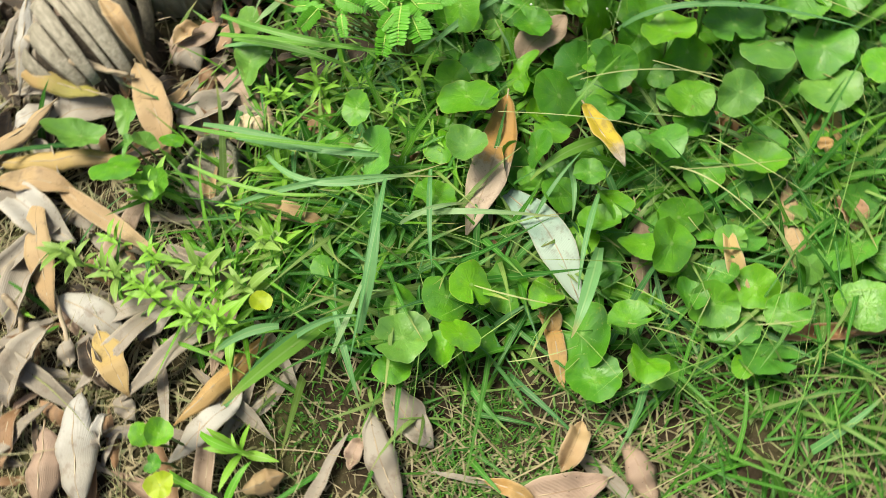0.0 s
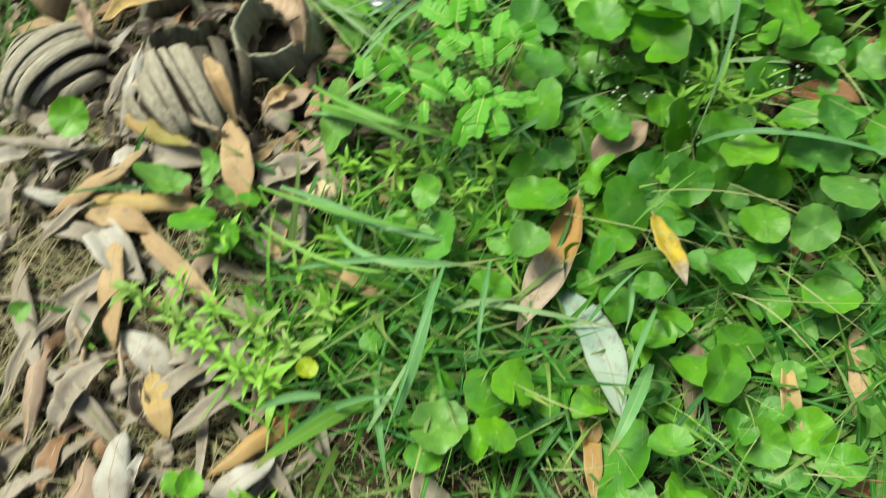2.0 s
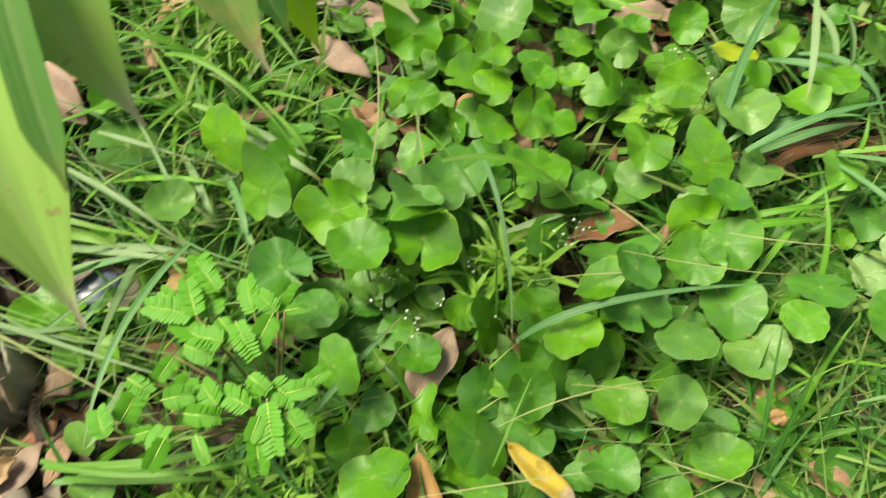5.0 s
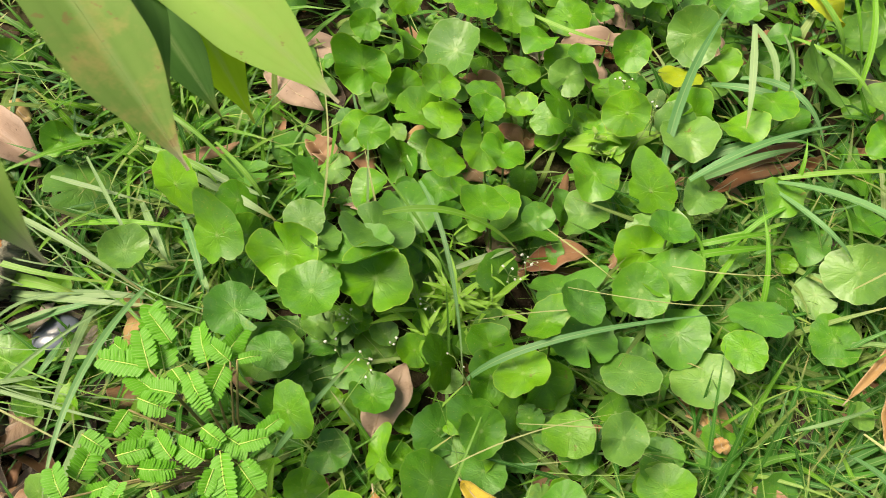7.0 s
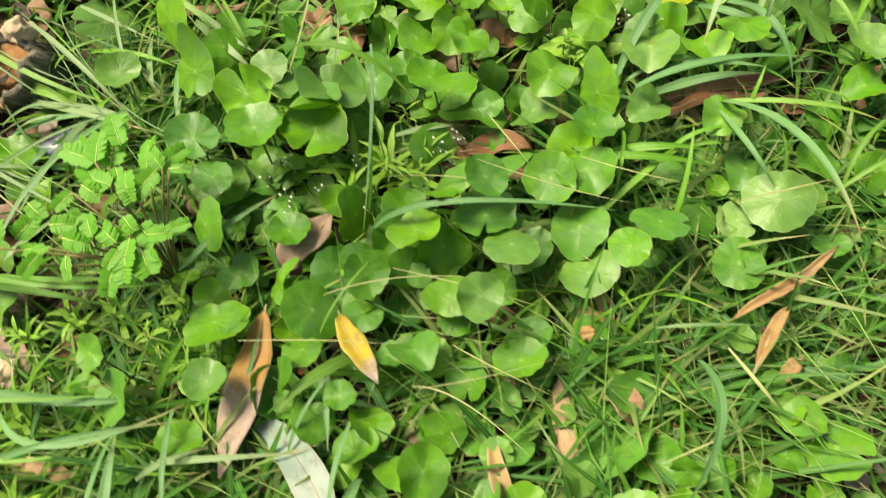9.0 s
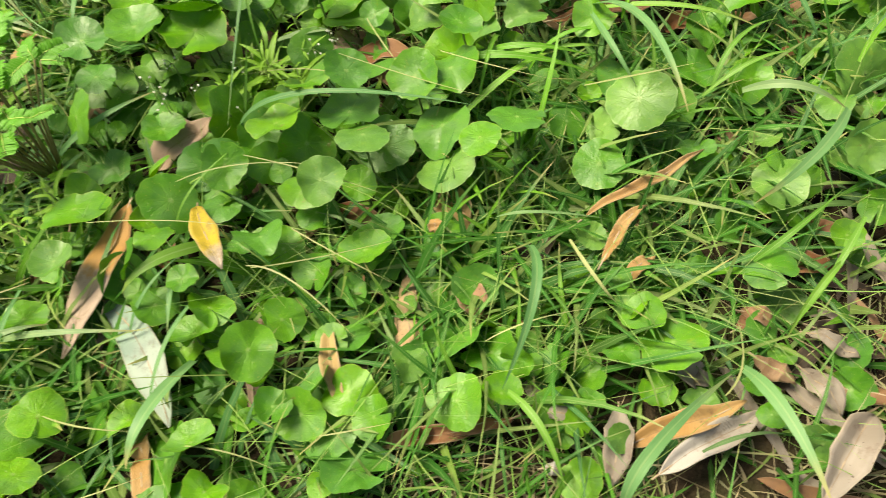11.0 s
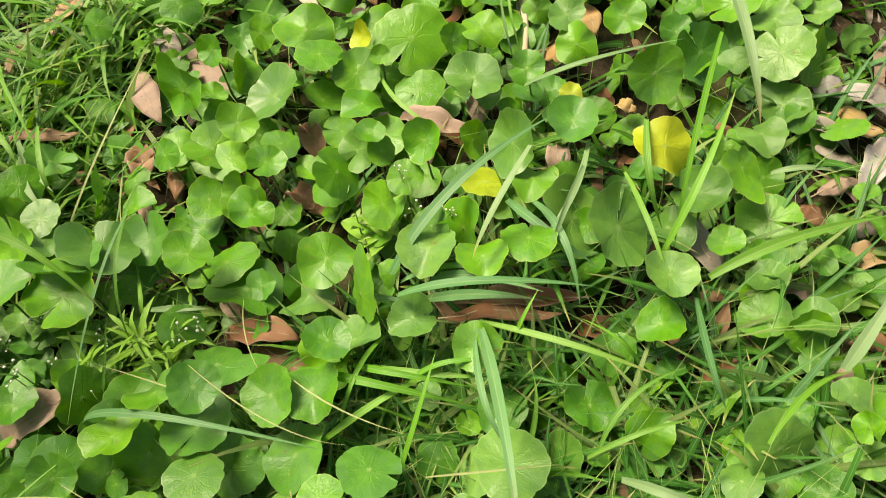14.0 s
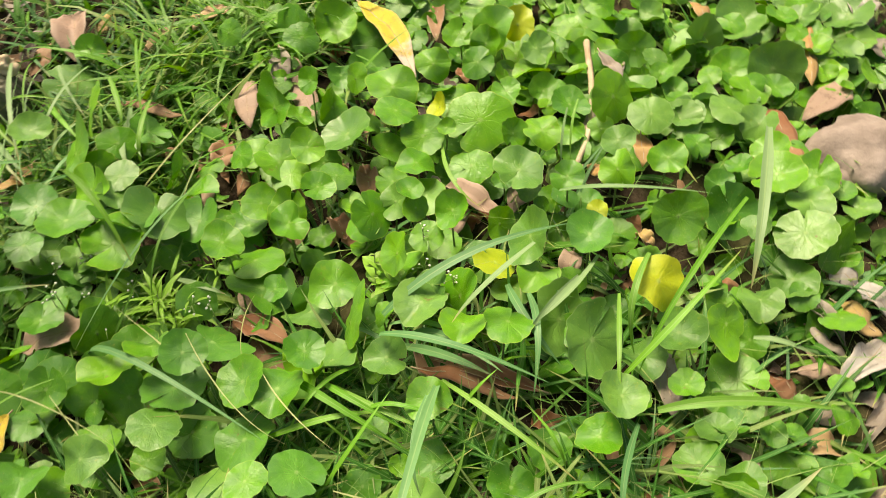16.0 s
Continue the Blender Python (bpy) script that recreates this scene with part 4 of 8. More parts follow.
pennywort(0.221, 0.588, 0.023, 0.0333, 0.32, 0.28, "gk")
pennywort(0.224, 0.478, 0.068, 0.0202, 0.48, -0.10, "do")
pennywort(0.118, 0.433, 0.033, 0.0227, 0.56, 0.14, "go")
pennywort(0.276, 0.479, 0.052, 0.0230, -0.25, -0.33, "go")
pennywort(0.245, 0.438, 0.019, 0.0243, -0.21, -0.35, "go")
pennywort(0.317, 0.515, 0.068, 0.0186, 0.27, 0.07, "go")
pennywort(0.354, 0.429, 0.046, 0.0237, 0.16, 0.52, "d")
pennywort(0.447, 0.437, 0.040, 0.0260, -0.39, -0.35, "po")
pennywort(0.440, 0.486, 0.018, 0.0192, 0.08, 0.08, "do")
pennywort(0.482, 0.457, 0.000, 0.0198, -1.18, -0.38, "p")
pennywort(0.503, 0.493, 0.006, 0.0206, 0.43, -0.14, "g")
pennywort(0.557, 0.550, 0.025, 0.0192, -0.09, 0.03, "bo")
pennywort(0.424, 0.518, 0.054, 0.0189, 0.11, -0.11, "g")
pennywort(0.371, 0.550, 0.039, 0.0198, 0.19, -0.08, "p")
pennywort(0.329, 0.567, 0.046, 0.0289, -1.90, -1.04, "gh", -18)
pennywort(0.294, 0.605, 0.042, 0.0253, 0.30, -0.09, "g")
pennywort(0.347, 0.594, 0.034, 0.0125, -0.78, -0.42, "go")
pennywort(0.406, 0.633, 0.040, 0.0278, -1.37, -1.03, "bk", 66)
pennywort(0.382, 0.627, 0.052, 0.0180, -0.54, -0.73, "p")
pennywort(0.461, 0.603, 0.066, 0.0225, 0.05, 0.30, "bn", -179)
pennywort(0.463, 0.687, 0.037, 0.0216, -0.02, 0.18, "bk", -183)
pennywort(0.495, 0.653, 0.021, 0.0352, 1.11, -0.42, "p")
pennywort(0.421, 0.687, 0.035, 0.0224, 0.25, 0.33, "y")
pennywort(0.355, 0.679, 0.054, 0.0167, 0.22, -0.29, "g")
pennywort(0.341, 0.643, 0.062, 0.0222, -1.21, -1.08, "b")
pennywort(0.294, 0.688, 0.054, 0.0237, 1.12, -0.35, "bn", -103)
pennywort(0.333, 0.704, 0.061, 0.0145, 0.95, -0.47, "bo")
pennywort(0.310, 0.707, 0.059, 0.0184, -0.46, -0.89, "p")
pennywort(0.283, 0.755, 0.036, 0.0195, 0.28, -0.11, "g")
pennywort(0.324, 0.711, 0.076, 0.0133, 0.25, -0.11, "bo")
pennywort(0.372, 0.703, 0.072, 0.0188, -0.41, -0.91, "b")
pennywort(0.354, 0.801, 0.041, 0.0243, 0.03, -0.22, "bo")
pennywort(0.410, 0.788, 0.063, 0.0271, 0.12, -0.18, "pn", -9)
pennywort(0.391, 0.797, 0.035, 0.0118, 0.15, -0.39, "g")
pennywort(0.419, 0.792, 0.037, 0.0151, 0.10, -0.01, "p")
pennywort(0.458, 0.797, 0.062, 0.0174, 0.06, -0.53, "g")
pennywort(0.441, 0.777, 0.033, 0.0103, -0.80, -0.96, "g")
pennywort(0.446, 0.713, 0.054, 0.0280, -1.13, -0.86, "p")
pennywort(0.409, 0.734, 0.037, 0.0178, 1.60, -0.71, "b")
pennywort(0.497, 0.767, 0.055, 0.0110, -0.00, -0.38, "yo")
pennywort(0.498, 0.732, 0.057, 0.0228, -0.00, -0.21, "do")
pennywort(0.503, 0.816, 0.069, 0.0207, -0.69, -1.13, "bn", 18)
pennywort(0.495, 0.846, 0.080, 0.0170, -0.00, -0.50, "p")
pennywort(0.416, 0.846, 0.072, 0.0204, 0.12, -0.27, "b")
pennywort(0.390, 0.829, 0.073, 0.0179, 1.17, -0.47, "b")
pennywort(0.346, 0.849, 0.064, 0.0372, 0.24, -0.59, "bn", -27)
pennywort(0.294, 0.813, 0.055, 0.0250, 0.31, -0.43, "go")
pennywort(0.306, 0.768, 0.058, 0.0206, 0.22, 0.12, "b")
pennywort(0.318, 0.823, 0.066, 0.0100, 0.29, -0.58, "b")
pennywort(0.297, 0.855, 0.065, 0.0158, -1.13, -0.91, "yo")
pennywort(0.260, 0.821, 0.075, 0.0236, 0.28, 0.05, "bo")
pennywort(0.241, 0.855, 0.078, 0.0292, 0.37, -0.31, "b")
pennywort(0.258, 0.897, 0.044, 0.0117, 0.37, -0.64, "g")
pennywort(0.261, 0.789, 0.045, 0.0203, 0.68, 0.10, "go")
pennywort(0.547, 0.831, 0.085, 0.0187, -0.09, -0.63, "bo")
pennywort(0.571, 0.785, 0.056, 0.0273, 0.44, -1.16, "g")
pennywort(0.569, 0.684, 0.072, 0.0249, 0.52, -0.43, "yo")
pennywort(0.640, 0.798, 0.054, 0.0141, -0.22, -0.36, "pk", -48)
pennywort(0.633, 0.687, 0.038, 0.0242, 0.60, -0.37, "bh", -155)
pennywort(0.596, 0.660, 0.042, 0.0227, -0.15, -0.16, "p")
pennywort(0.530, 0.624, 0.046, 0.0318, 0.85, -0.35, "pn", -173)
pennywort(0.565, 0.582, 0.042, 0.0198, 0.14, -0.12, "p")
pennywort(0.644, 0.600, 0.007, 0.0168, -0.17, 0.18, "p")
pennywort(0.612, 0.620, 0.029, 0.0149, -0.15, 0.02, "g")
pennywort(0.654, 0.656, 0.007, 0.0264, -0.24, -0.24, "g")
pennywort(0.688, 0.823, 0.038, 0.0287, -0.26, -0.26, "p")
pennywort(0.689, 0.868, 0.040, 0.0232, -0.21, -0.04, "p")
pennywort(0.616, 0.822, 0.045, 0.0282, 0.52, -1.24, "d")
pennywort(0.687, 0.784, 0.012, 0.0246, -0.24, -0.16, "p")
pennywort(0.703, 0.754, -0.019, 0.0175, -0.25, -0.13, "g")
pennywort(0.660, 0.740, 0.021, 0.0214, -0.17, 0.13, "p")
pennywort(0.761, 0.819, -0.016, 0.0181, -0.52, -0.12, "g")
pennywort(0.725, 0.834, 0.020, 0.0275, 1.85, -1.36, "g")
pennywort(0.742, 0.899, 0.019, 0.0180, -0.24, 0.07, "p")
pennywort(0.770, 0.873, 0.005, 0.0155, 0.36, -1.26, "p")
pennywort(0.661, 0.499, -0.028, 0.0264, 0.39, -0.27, "go")
pennywort(0.685, 0.457, 0.003, 0.0148, -0.30, 0.00, "g")
pennywort(0.636, 0.569, 0.003, 0.0202, -0.21, -0.14, "g")
pennywort(0.670, 0.564, 0.008, 0.0175, -0.21, 0.16, "p")
pennywort(0.163, 0.768, 0.048, 0.0190, -0.01, -1.04, "bo")
pennywort(0.118, 0.723, 0.049, 0.0167, -0.52, -0.73, "bo")
pennywort(0.186, 0.714, 0.050, 0.0212, 0.14, -0.10, "b")
pennywort(0.200, 0.756, 0.035, 0.0210, 0.37, -0.84, "g")
pennywort(0.170, 0.606, 0.015, 0.0114, 0.10, -0.17, "g")
pennywort(0.254, 0.713, 0.035, 0.0120, -0.01, -0.32, "b")
pennywort(0.326, 0.744, 0.039, 0.0238, -0.05, -0.19, "bo")
pennywort(0.382, 0.603, 0.056, 0.0259, -0.10, 0.06, "p")
pennywort(0.445, 0.674, 0.022, 0.0213, -0.11, 0.14, "p")
pennywort(0.426, 0.590, 0.062, 0.0212, -0.09, 0.25, "b")
pennywort(0.325, 0.406, 0.054, 0.0173, -0.12, 0.10, "bo")
pennywort(0.571, 0.643, 0.019, 0.0232, -0.22, 0.22, "p")
pennywort(0.051, 0.958, 0.050, 0.0343, -0.57, -1.92, "g")
pennywort(0.100, 0.981, 0.057, 0.0286, 0.46, -0.58, "bo")
pennywort(0.143, 1.008, 0.030, 0.0325, 0.45, -0.72, "do")
pennywort(0.257, 0.931, 0.063, 0.0211, 0.37, -0.79, "bo")
pennywort(0.322, 1.054, 0.058, 0.0234, 0.48, -1.59, "yo")
pennywort(0.299, 0.999, 0.058, 0.0234, -0.62, -1.88, "b")
pennywort(0.470, 1.061, 0.049, 0.0242, 0.81, -1.36, "g")
pennywort(0.471, 0.935, 0.066, 0.0292, 1.07, -0.75, "bo")
pennywort(0.631, 1.080, 0.045, 0.0343, 0.68, -1.32, "p")
pennywort(0.582, 1.174, 0.046, 0.0347, -0.19, -0.50, "p")
pennywort(0.653, 0.889, 0.047, 0.0282, -0.26, -0.26, "b")
pennywort(0.412, 1.027, 0.055, 0.0164, 0.30, -1.53, "bo")
pennywort(0.258, 1.013, 0.055, 0.0217, 0.20, -0.47, "b")
pennywort(0.159, 1.100, 0.029, 0.0257, 0.10, -0.09, "d")
pennywort(-0.165, 0.779, 0.035, 0.0336, 0.57, -0.08, "p")
pennywort(-0.173, 0.831, 0.052, 0.0203, 0.63, -0.18, "b")
pennywort(0.711, 1.258, 0.033, 0.0324, -0.34, -0.30, "p")
pennywort(0.543, 1.106, 0.047, 0.0351, 1.71, -1.07, "p")
pennywort(0.031, 0.237, -0.004, 0.0234, -0.84, -0.38, "gn", 33)
pennywort(-0.018, 0.220, 0.017, 0.0224, 0.64, 0.13, "gk")
pennywort(-0.051, 0.185, 0.019, 0.0239, 0.13, 0.38, "pn", -72)
pennywort(-0.059, 0.164, 0.013, 0.0167, 0.26, 0.43, "g")
pennywort(-0.019, 0.178, 0.013, 0.0148, -0.75, -0.30, "bo")
pennywort(0.088, 0.197, -0.002, 0.0290, -0.71, 0.08, "gn", -111)
pennywort(0.096, 0.161, 0.002, 0.0216, -0.07, 0.19, "go")
pennywort(0.060, 0.225, 0.008, 0.0156, 0.14, 0.60, "bo")
pennywort(0.119, 0.240, -0.020, 0.0168, 0.58, -0.36, "go")
pennywort(0.121, 0.198, 0.030, 0.0169, -0.09, 0.69, "g")
pennywort(-0.121, 0.350, 0.013, 0.0184, 1.09, -0.05, "g")
pennywort(-0.059, 0.221, 0.005, 0.0140, -0.41, -0.36, "go")
pennywort(0.246, 0.237, -0.021, 0.0208, -0.25, 0.40, "g")
pennywort(0.296, 0.218, 0.015, 0.0206, -0.41, -0.11, "go")
pennywort(-0.359, 0.367, 0.027, 0.0269, 0.36, 0.53, "ph", -269)
pennywort(-0.327, 0.399, 0.020, 0.0183, -0.43, -0.66, "ph", -191)
pennywort(-0.166, 0.210, 0.027, 0.0088, 0.34, 0.02, "yo")
pennywort(-0.216, 0.067, 0.037, 0.0106, 0.05, -0.10, "yo")
pennywort(-0.238, 0.102, 0.037, 0.0100, -0.04, -0.52, "bo")
pennywort(-0.223, 0.103, 0.040, 0.0108, 0.41, 0.30, "bo")
pennywort(0.205, 0.207, -0.001, 0.0200, -0.25, 0.01, "d")
pennywort(0.294, 0.275, -0.001, 0.0294, -0.25, 0.78, "d")
pennywort(0.103, 0.285, 0.015, 0.0179, -0.07, 0.51, "g")
pennywort(-0.230, 0.083, 0.026, 0.0073, -0.04, -0.13, "g")
pennywort(-0.087, 0.295, -0.001, 0.0128, 0.18, 0.15, "d")
pennywort(-0.123, 0.246, 0.015, 0.0101, 0.25, 0.08, "g")
pennywort(-0.358, 0.833, 0.065, 0.0217, 0.43, 0.11, "bk", 6)
pennywort(-0.331, 0.807, 0.060, 0.0200, 1.56, -0.78, "bo")
pennywort(-0.436, 0.770, 0.056, 0.0206, -0.01, -1.02, "bk", -119)
pennywort(-0.401, 0.747, 0.049, 0.0156, 1.32, -0.45, "bh", 26)
pennywort(-0.358, 0.784, 0.056, 0.0144, 0.55, -0.03, "b")
pennywort(-0.391, 0.825, 0.064, 0.0119, 2.13, -0.53, "b")
pennywort(-0.456, 0.849, 0.068, 0.0100, 0.68, -0.18, "b")
pennywort(-0.358, 0.683, 0.027, 0.0119, -0.28, -0.80, "b")
pennywort(-0.421, 0.691, 0.038, 0.0172, -1.02, -2.51, "bh", -48)
pennywort(-0.437, 0.664, 0.036, 0.0163, 0.21, 0.16, "bh", -241)
pennywort(-0.199, 0.681, 0.023, 0.0143, -0.19, -0.87, "b")
pennywort(-0.258, 0.618, 0.003, 0.0167, 0.43, -0.10, "g")
pennywort(-0.235, 0.584, 0.006, 0.0149, 0.39, 0.10, "g")
pennywort(-0.213, 0.447, 0.024, 0.0219, -0.58, -0.42, "po")
pennywort(-0.308, 0.326, 0.042, 0.0225, 0.10, 0.63, "bk")
pennywort(-0.275, 0.318, 0.031, 0.0177, -0.40, -0.40, "g")
pennywort(-0.291, 0.355, 0.034, 0.0132, 0.87, 0.80, "p")
pennywort(-0.263, 0.353, 0.040, 0.0100, 0.42, 0.51, "b")
pennywort(0.224, 0.405, 0.015, 0.0148, 0.26, -0.29, "g")
pennywort(0.249, 0.444, 0.017, 0.0213, 0.97, -0.41, "p")
pennywort(0.413, 0.401, 0.012, 0.0215, -0.05, -0.17, "g")
pennywort(0.237, 0.353, 0.015, 0.0164, 0.23, 0.22, "g")
pennywort(0.326, 0.218, 0.023, 0.0143, 0.52, 0.33, "b")
pennywort(0.444, 0.255, -0.004, 0.0253, -0.17, 0.48, "g")
pennywort(0.428, 0.277, -0.001, 0.0163, -0.04, 0.22, "g")
pennywort(0.522, 0.310, -0.009, 0.0199, -0.17, 0.20, "g")
pennywort(0.543, 0.373, 0.004, 0.0206, -0.25, -0.11, "p")
pennywort(0.002, 0.227, 0.025, 0.0194, 0.61, 0.19, "b")
pennywort(-0.005, 0.187, 0.025, 0.0165, 0.52, 0.57, "b")
pennywort(0.223, 0.182, -0.001, 0.0225, 0.24, 0.55, "d")
pennywort(0.627, 0.460, 0.012, 0.0265, 0.51, -1.07, "p")
pennywort(0.613, 0.395, 0.004, 0.0207, 0.07, -0.82, "p")
pennywort(0.133, 0.167, 0.025, 0.0157, 0.36, 0.56, "b")
pennywort(-0.057, 0.392, -0.001, 0.0221, 0.57, 0.30, "d")
pennywort(0.304, 0.523, 0.025, 0.0265, -0.54, -0.93, "b")
pennywort(0.151, 0.489, 0.025, 0.0212, 0.37, -0.19, "b")
pennywort(0.053, 0.382, 0.025, 0.0148, 0.79, 0.25, "b")
pennywort(0.169, 0.224, 0.015, 0.0135, 0.34, 0.18, "g")
pennywort(0.240, 0.211, 0.015, 0.0163, -0.56, -0.29, "g")
pennywort(-0.185, 0.612, -0.010, 0.0154, -0.99, -0.56, "d")
pennywort(-0.258, 0.634, 0.004, 0.0311, 0.25, 0.21, "g")
pennywort(-0.232, 0.584, 0.008, 0.0199, -0.58, -0.61, "p")
pennywort(-0.195, 0.564, 0.019, 0.0168, -0.72, -0.57, "b")
pennywort(-0.224, 0.498, 0.021, 0.0149, -0.58, -0.70, "p")
pennywort(-0.209, 0.455, 0.021, 0.0188, -0.50, -0.44, "g")
pennywort(-0.028, 0.557, 0.015, 0.0294, 0.16, -0.01, "g")
pennywort(0.024, 0.566, 0.015, 0.0188, 0.06, -0.32, "g")
pennywort(0.106, 0.515, 0.015, 0.0201, -0.02, -0.02, "g")
pennywort(0.180, 0.545, 0.035, 0.0194, 0.36, -0.89, "g")
pennywort(0.275, 0.546, -0.010, 0.0097, -0.05, -0.44, "d")
pennywort(-0.001, 0.536, -0.010, 0.0255, -0.02, -0.39, "d")
pennywort(0.143, 0.594, -0.010, 0.0167, 0.15, -0.36, "d")
pennywort(-0.083, 0.284, -0.010, 0.0161, 0.06, 0.00, "d")
pennywort(-0.107, 0.718, -0.002, 0.0206, 0.13, -0.53, "d")
pennywort(-0.392, 0.639, 0.018, 0.0119, 0.34, -0.42, "g")
pennywort(-0.294, 0.343, 0.054, 0.0107, -0.82, -0.23, "ph", -189)
pennywort(0.041, 0.759, 0.005, 0.0287, 0.10, -0.98, "dk")
pennywort(0.246, 0.710, -0.001, 0.0139, 0.24, -0.46, "d")
pennywort(0.259, 0.696, -0.002, 0.0127, 0.24, 0.17, "d")
pennywort(0.395, 0.863, 0.017, 0.0201, 0.09, -1.02, "g")
pennywort(0.356, 0.908, 0.064, 0.0174, 0.00, -0.33, "b")
pennywort(0.376, 0.810, 0.012, 0.0177, -0.03, -0.35, "d")
pennywort(0.519, 0.786, 0.009, 0.0194, -0.13, -0.69, "g")
pennywort(0.538, 0.698, -0.002, 0.0216, -0.07, -0.13, "dh", -83)
pennywort(0.634, 0.744, -0.002, 0.0209, -0.20, -0.81, "g")
pennywort(0.416, 0.770, 0.007, 0.0144, 0.19, -0.19, "d")
pennywort(0.393, 0.720, 0.001, 0.0154, 0.21, -0.51, "d")
pennywort(0.175, 0.415, -0.010, 0.0150, 0.10, 0.07, "g")
pennywort(-0.010, 0.581, -0.010, 0.0154, 0.35, 0.01, "d")
pennywort(0.537, 0.566, -0.010, 0.0148, 0.06, -0.18, "d")
pennywort(0.649, 0.561, -0.017, 0.0204, -0.16, -0.45, "g")
pennywort(0.672, 0.546, -0.020, 0.0184, -0.43, -0.03, "g")
pennywort(0.699, 0.485, 0.022, 0.0120, -0.34, -0.22, "b")
pennywort(0.679, 0.468, 0.031, 0.0117, -1.57, -0.23, "b")
pennywort(0.670, 0.473, -0.019, 0.0170, -0.26, -0.05, "g")
pennywort(0.618, 0.513, -0.014, 0.0200, -0.10, -0.39, "d")
pennywort(0.539, 0.463, -0.010, 0.0177, 0.06, -0.11, "d")
pennywort(0.688, 0.505, -0.001, 0.0152, 0.04, -0.03, "p")
pennywort(0.420, 0.908, 0.020, 0.0187, 0.12, -0.44, "d")
pennywort(0.461, 0.891, 0.019, 0.0175, 0.01, -0.90, "d")
pennywort(0.480, 0.818, 0.013, 0.0166, -0.08, -0.55, "d")
pennywort(0.317, 0.803, 0.011, 0.0160, 0.24, -0.25, "d")
pennywort(0.607, 0.898, 0.017, 0.0193, 0.09, -0.60, "g")
pennywort(0.724, 0.873, 0.002, 0.0184, -0.45, -0.66, "g")
pennywort(0.301, 1.017, 0.069, 0.0279, -0.57, -1.93, "b")
pennywort(0.516, 0.916, 0.068, 0.0243, 0.13, -0.33, "p")
pennywort(0.628, 0.975, 0.040, 0.0226, -0.53, -0.79, "p")
pennywort(0.389, 0.947, 0.045, 0.0198, 0.30, -0.64, "g")
pennywort(0.299, 0.971, 0.049, 0.0206, 0.16, -0.67, "g")
pennywort(0.159, 0.952, 0.020, 0.0270, 0.39, -0.51, "d")
pennywort(0.586, 1.058, 0.043, 0.0162, 0.17, -0.20, "g")
pennywort(0.545, 0.948, 0.045, 0.0252, -0.11, -0.65, "p")
pennywort(-0.110, 0.686, -0.007, 0.0316, 0.59, 0.03, "d")
pennywort(-0.119, 0.628, -0.014, 0.0279, 0.37, -0.25, "g")
pennywort(0.391, 1.054, 0.066, 0.0167, 0.05, -0.62, "b")
pennywort(0.101, 0.869, 0.018, 0.0217, 0.22, -0.39, "d")
pennywort(0.135, 0.816, 0.013, 0.0176, -0.12, -0.61, "g")
pennywort(0.260, 0.771, 0.007, 0.0182, 0.01, -0.53, "d")
pennywort(0.507, 0.683, -0.004, 0.0186, -0.34, -0.56, "d")
pennywort(0.470, 0.542, -0.010, 0.0184, -0.17, -0.23, "d")
pennywort(0.030, 0.531, -0.010, 0.0195, 0.08, -0.29, "d")
pennywort(-0.034, 0.482, -0.010, 0.0158, 0.20, -0.01, "d")
pennywort(-0.234, 0.996, 0.038, 0.0194, 0.34, -0.82, "g")
pennywort(0.468, 0.434, -0.012, 0.0218, -0.31, -0.64, "d")
pennywort(0.199, 0.237, -0.010, 0.0184, -0.03, -0.39, "d")
pennywort(0.012, 0.191, -0.010, 0.0116, 0.38, -0.05, "g")
pennywort(0.361, 0.249, -0.008, 0.0140, -0.49, 0.09, "g")
pennywort(0.109, 0.252, -0.010, 0.0130, -0.11, -0.14, "d")
pennywort(-0.474, 0.412, 0.053, 0.0199, 0.45, -0.35, "b")
pennywort(-0.440, 0.215, 0.032, 0.0103, 0.31, -0.19, "p")
pennywort(-0.090, 0.529, -0.012, 0.0187, 0.42, -0.59, "d")
dead_leaf(-0.400, 0.407, 0.020, -0.484, 0.321, 0.011, 0.0212, "tan")
dead_leaf(-0.530, 0.347, 0.009, -0.440, 0.343, 0.008, 0.0162, "white")
dead_leaf(-0.543, 0.366, 0.013, -0.514, 0.302, 0.014, 0.0171, "grey")
dead_leaf(-0.593, 0.403, 0.019, -0.493, 0.393, 0.017, 0.0128, "grey")
dead_leaf(-0.536, 0.404, 0.013, -0.467, 0.406, 0.013, 0.0147, "grey")
dead_leaf(-0.580, 0.358, 0.013, -0.535, 0.395, 0.012, 0.0206, "white")
dead_leaf(-0.229, 0.237, -0.006, -0.188, 0.245, -0.012, 0.0217, "dusk")
dead_leaf(-0.175, 0.411, -0.011, -0.131, 0.419, -0.016, 0.0237, "brown")
dead_leaf(0.029, 0.410, 0.016, -0.004, 0.278, 0.008, 0.0360, "twotone", 0.06)
dead_leaf(0.010, 0.335, -0.018, 0.006, 0.285, -0.018, 0.0173, "grey")
dead_leaf(0.094, 0.394, 0.022, 0.122, 0.329, 0.027, 0.0202, "yellow", 0.2)
dead_leaf(0.017, 0.326, 0.004, 0.090, 0.222, 0.000, 0.0310, "mint", 0.1, 0.008, -0.006)
dead_leaf(0.135, 0.319, -0.016, 0.144, 0.229, -0.020, 0.0182, "pink")
dead_leaf(0.203, 0.283, 0.004, 0.215, 0.220, -0.003, 0.0143, "ochre", 0.4)
dead_leaf(0.262, 0.329, -0.007, 0.261, 0.233, -0.006, 0.0236, "tan")
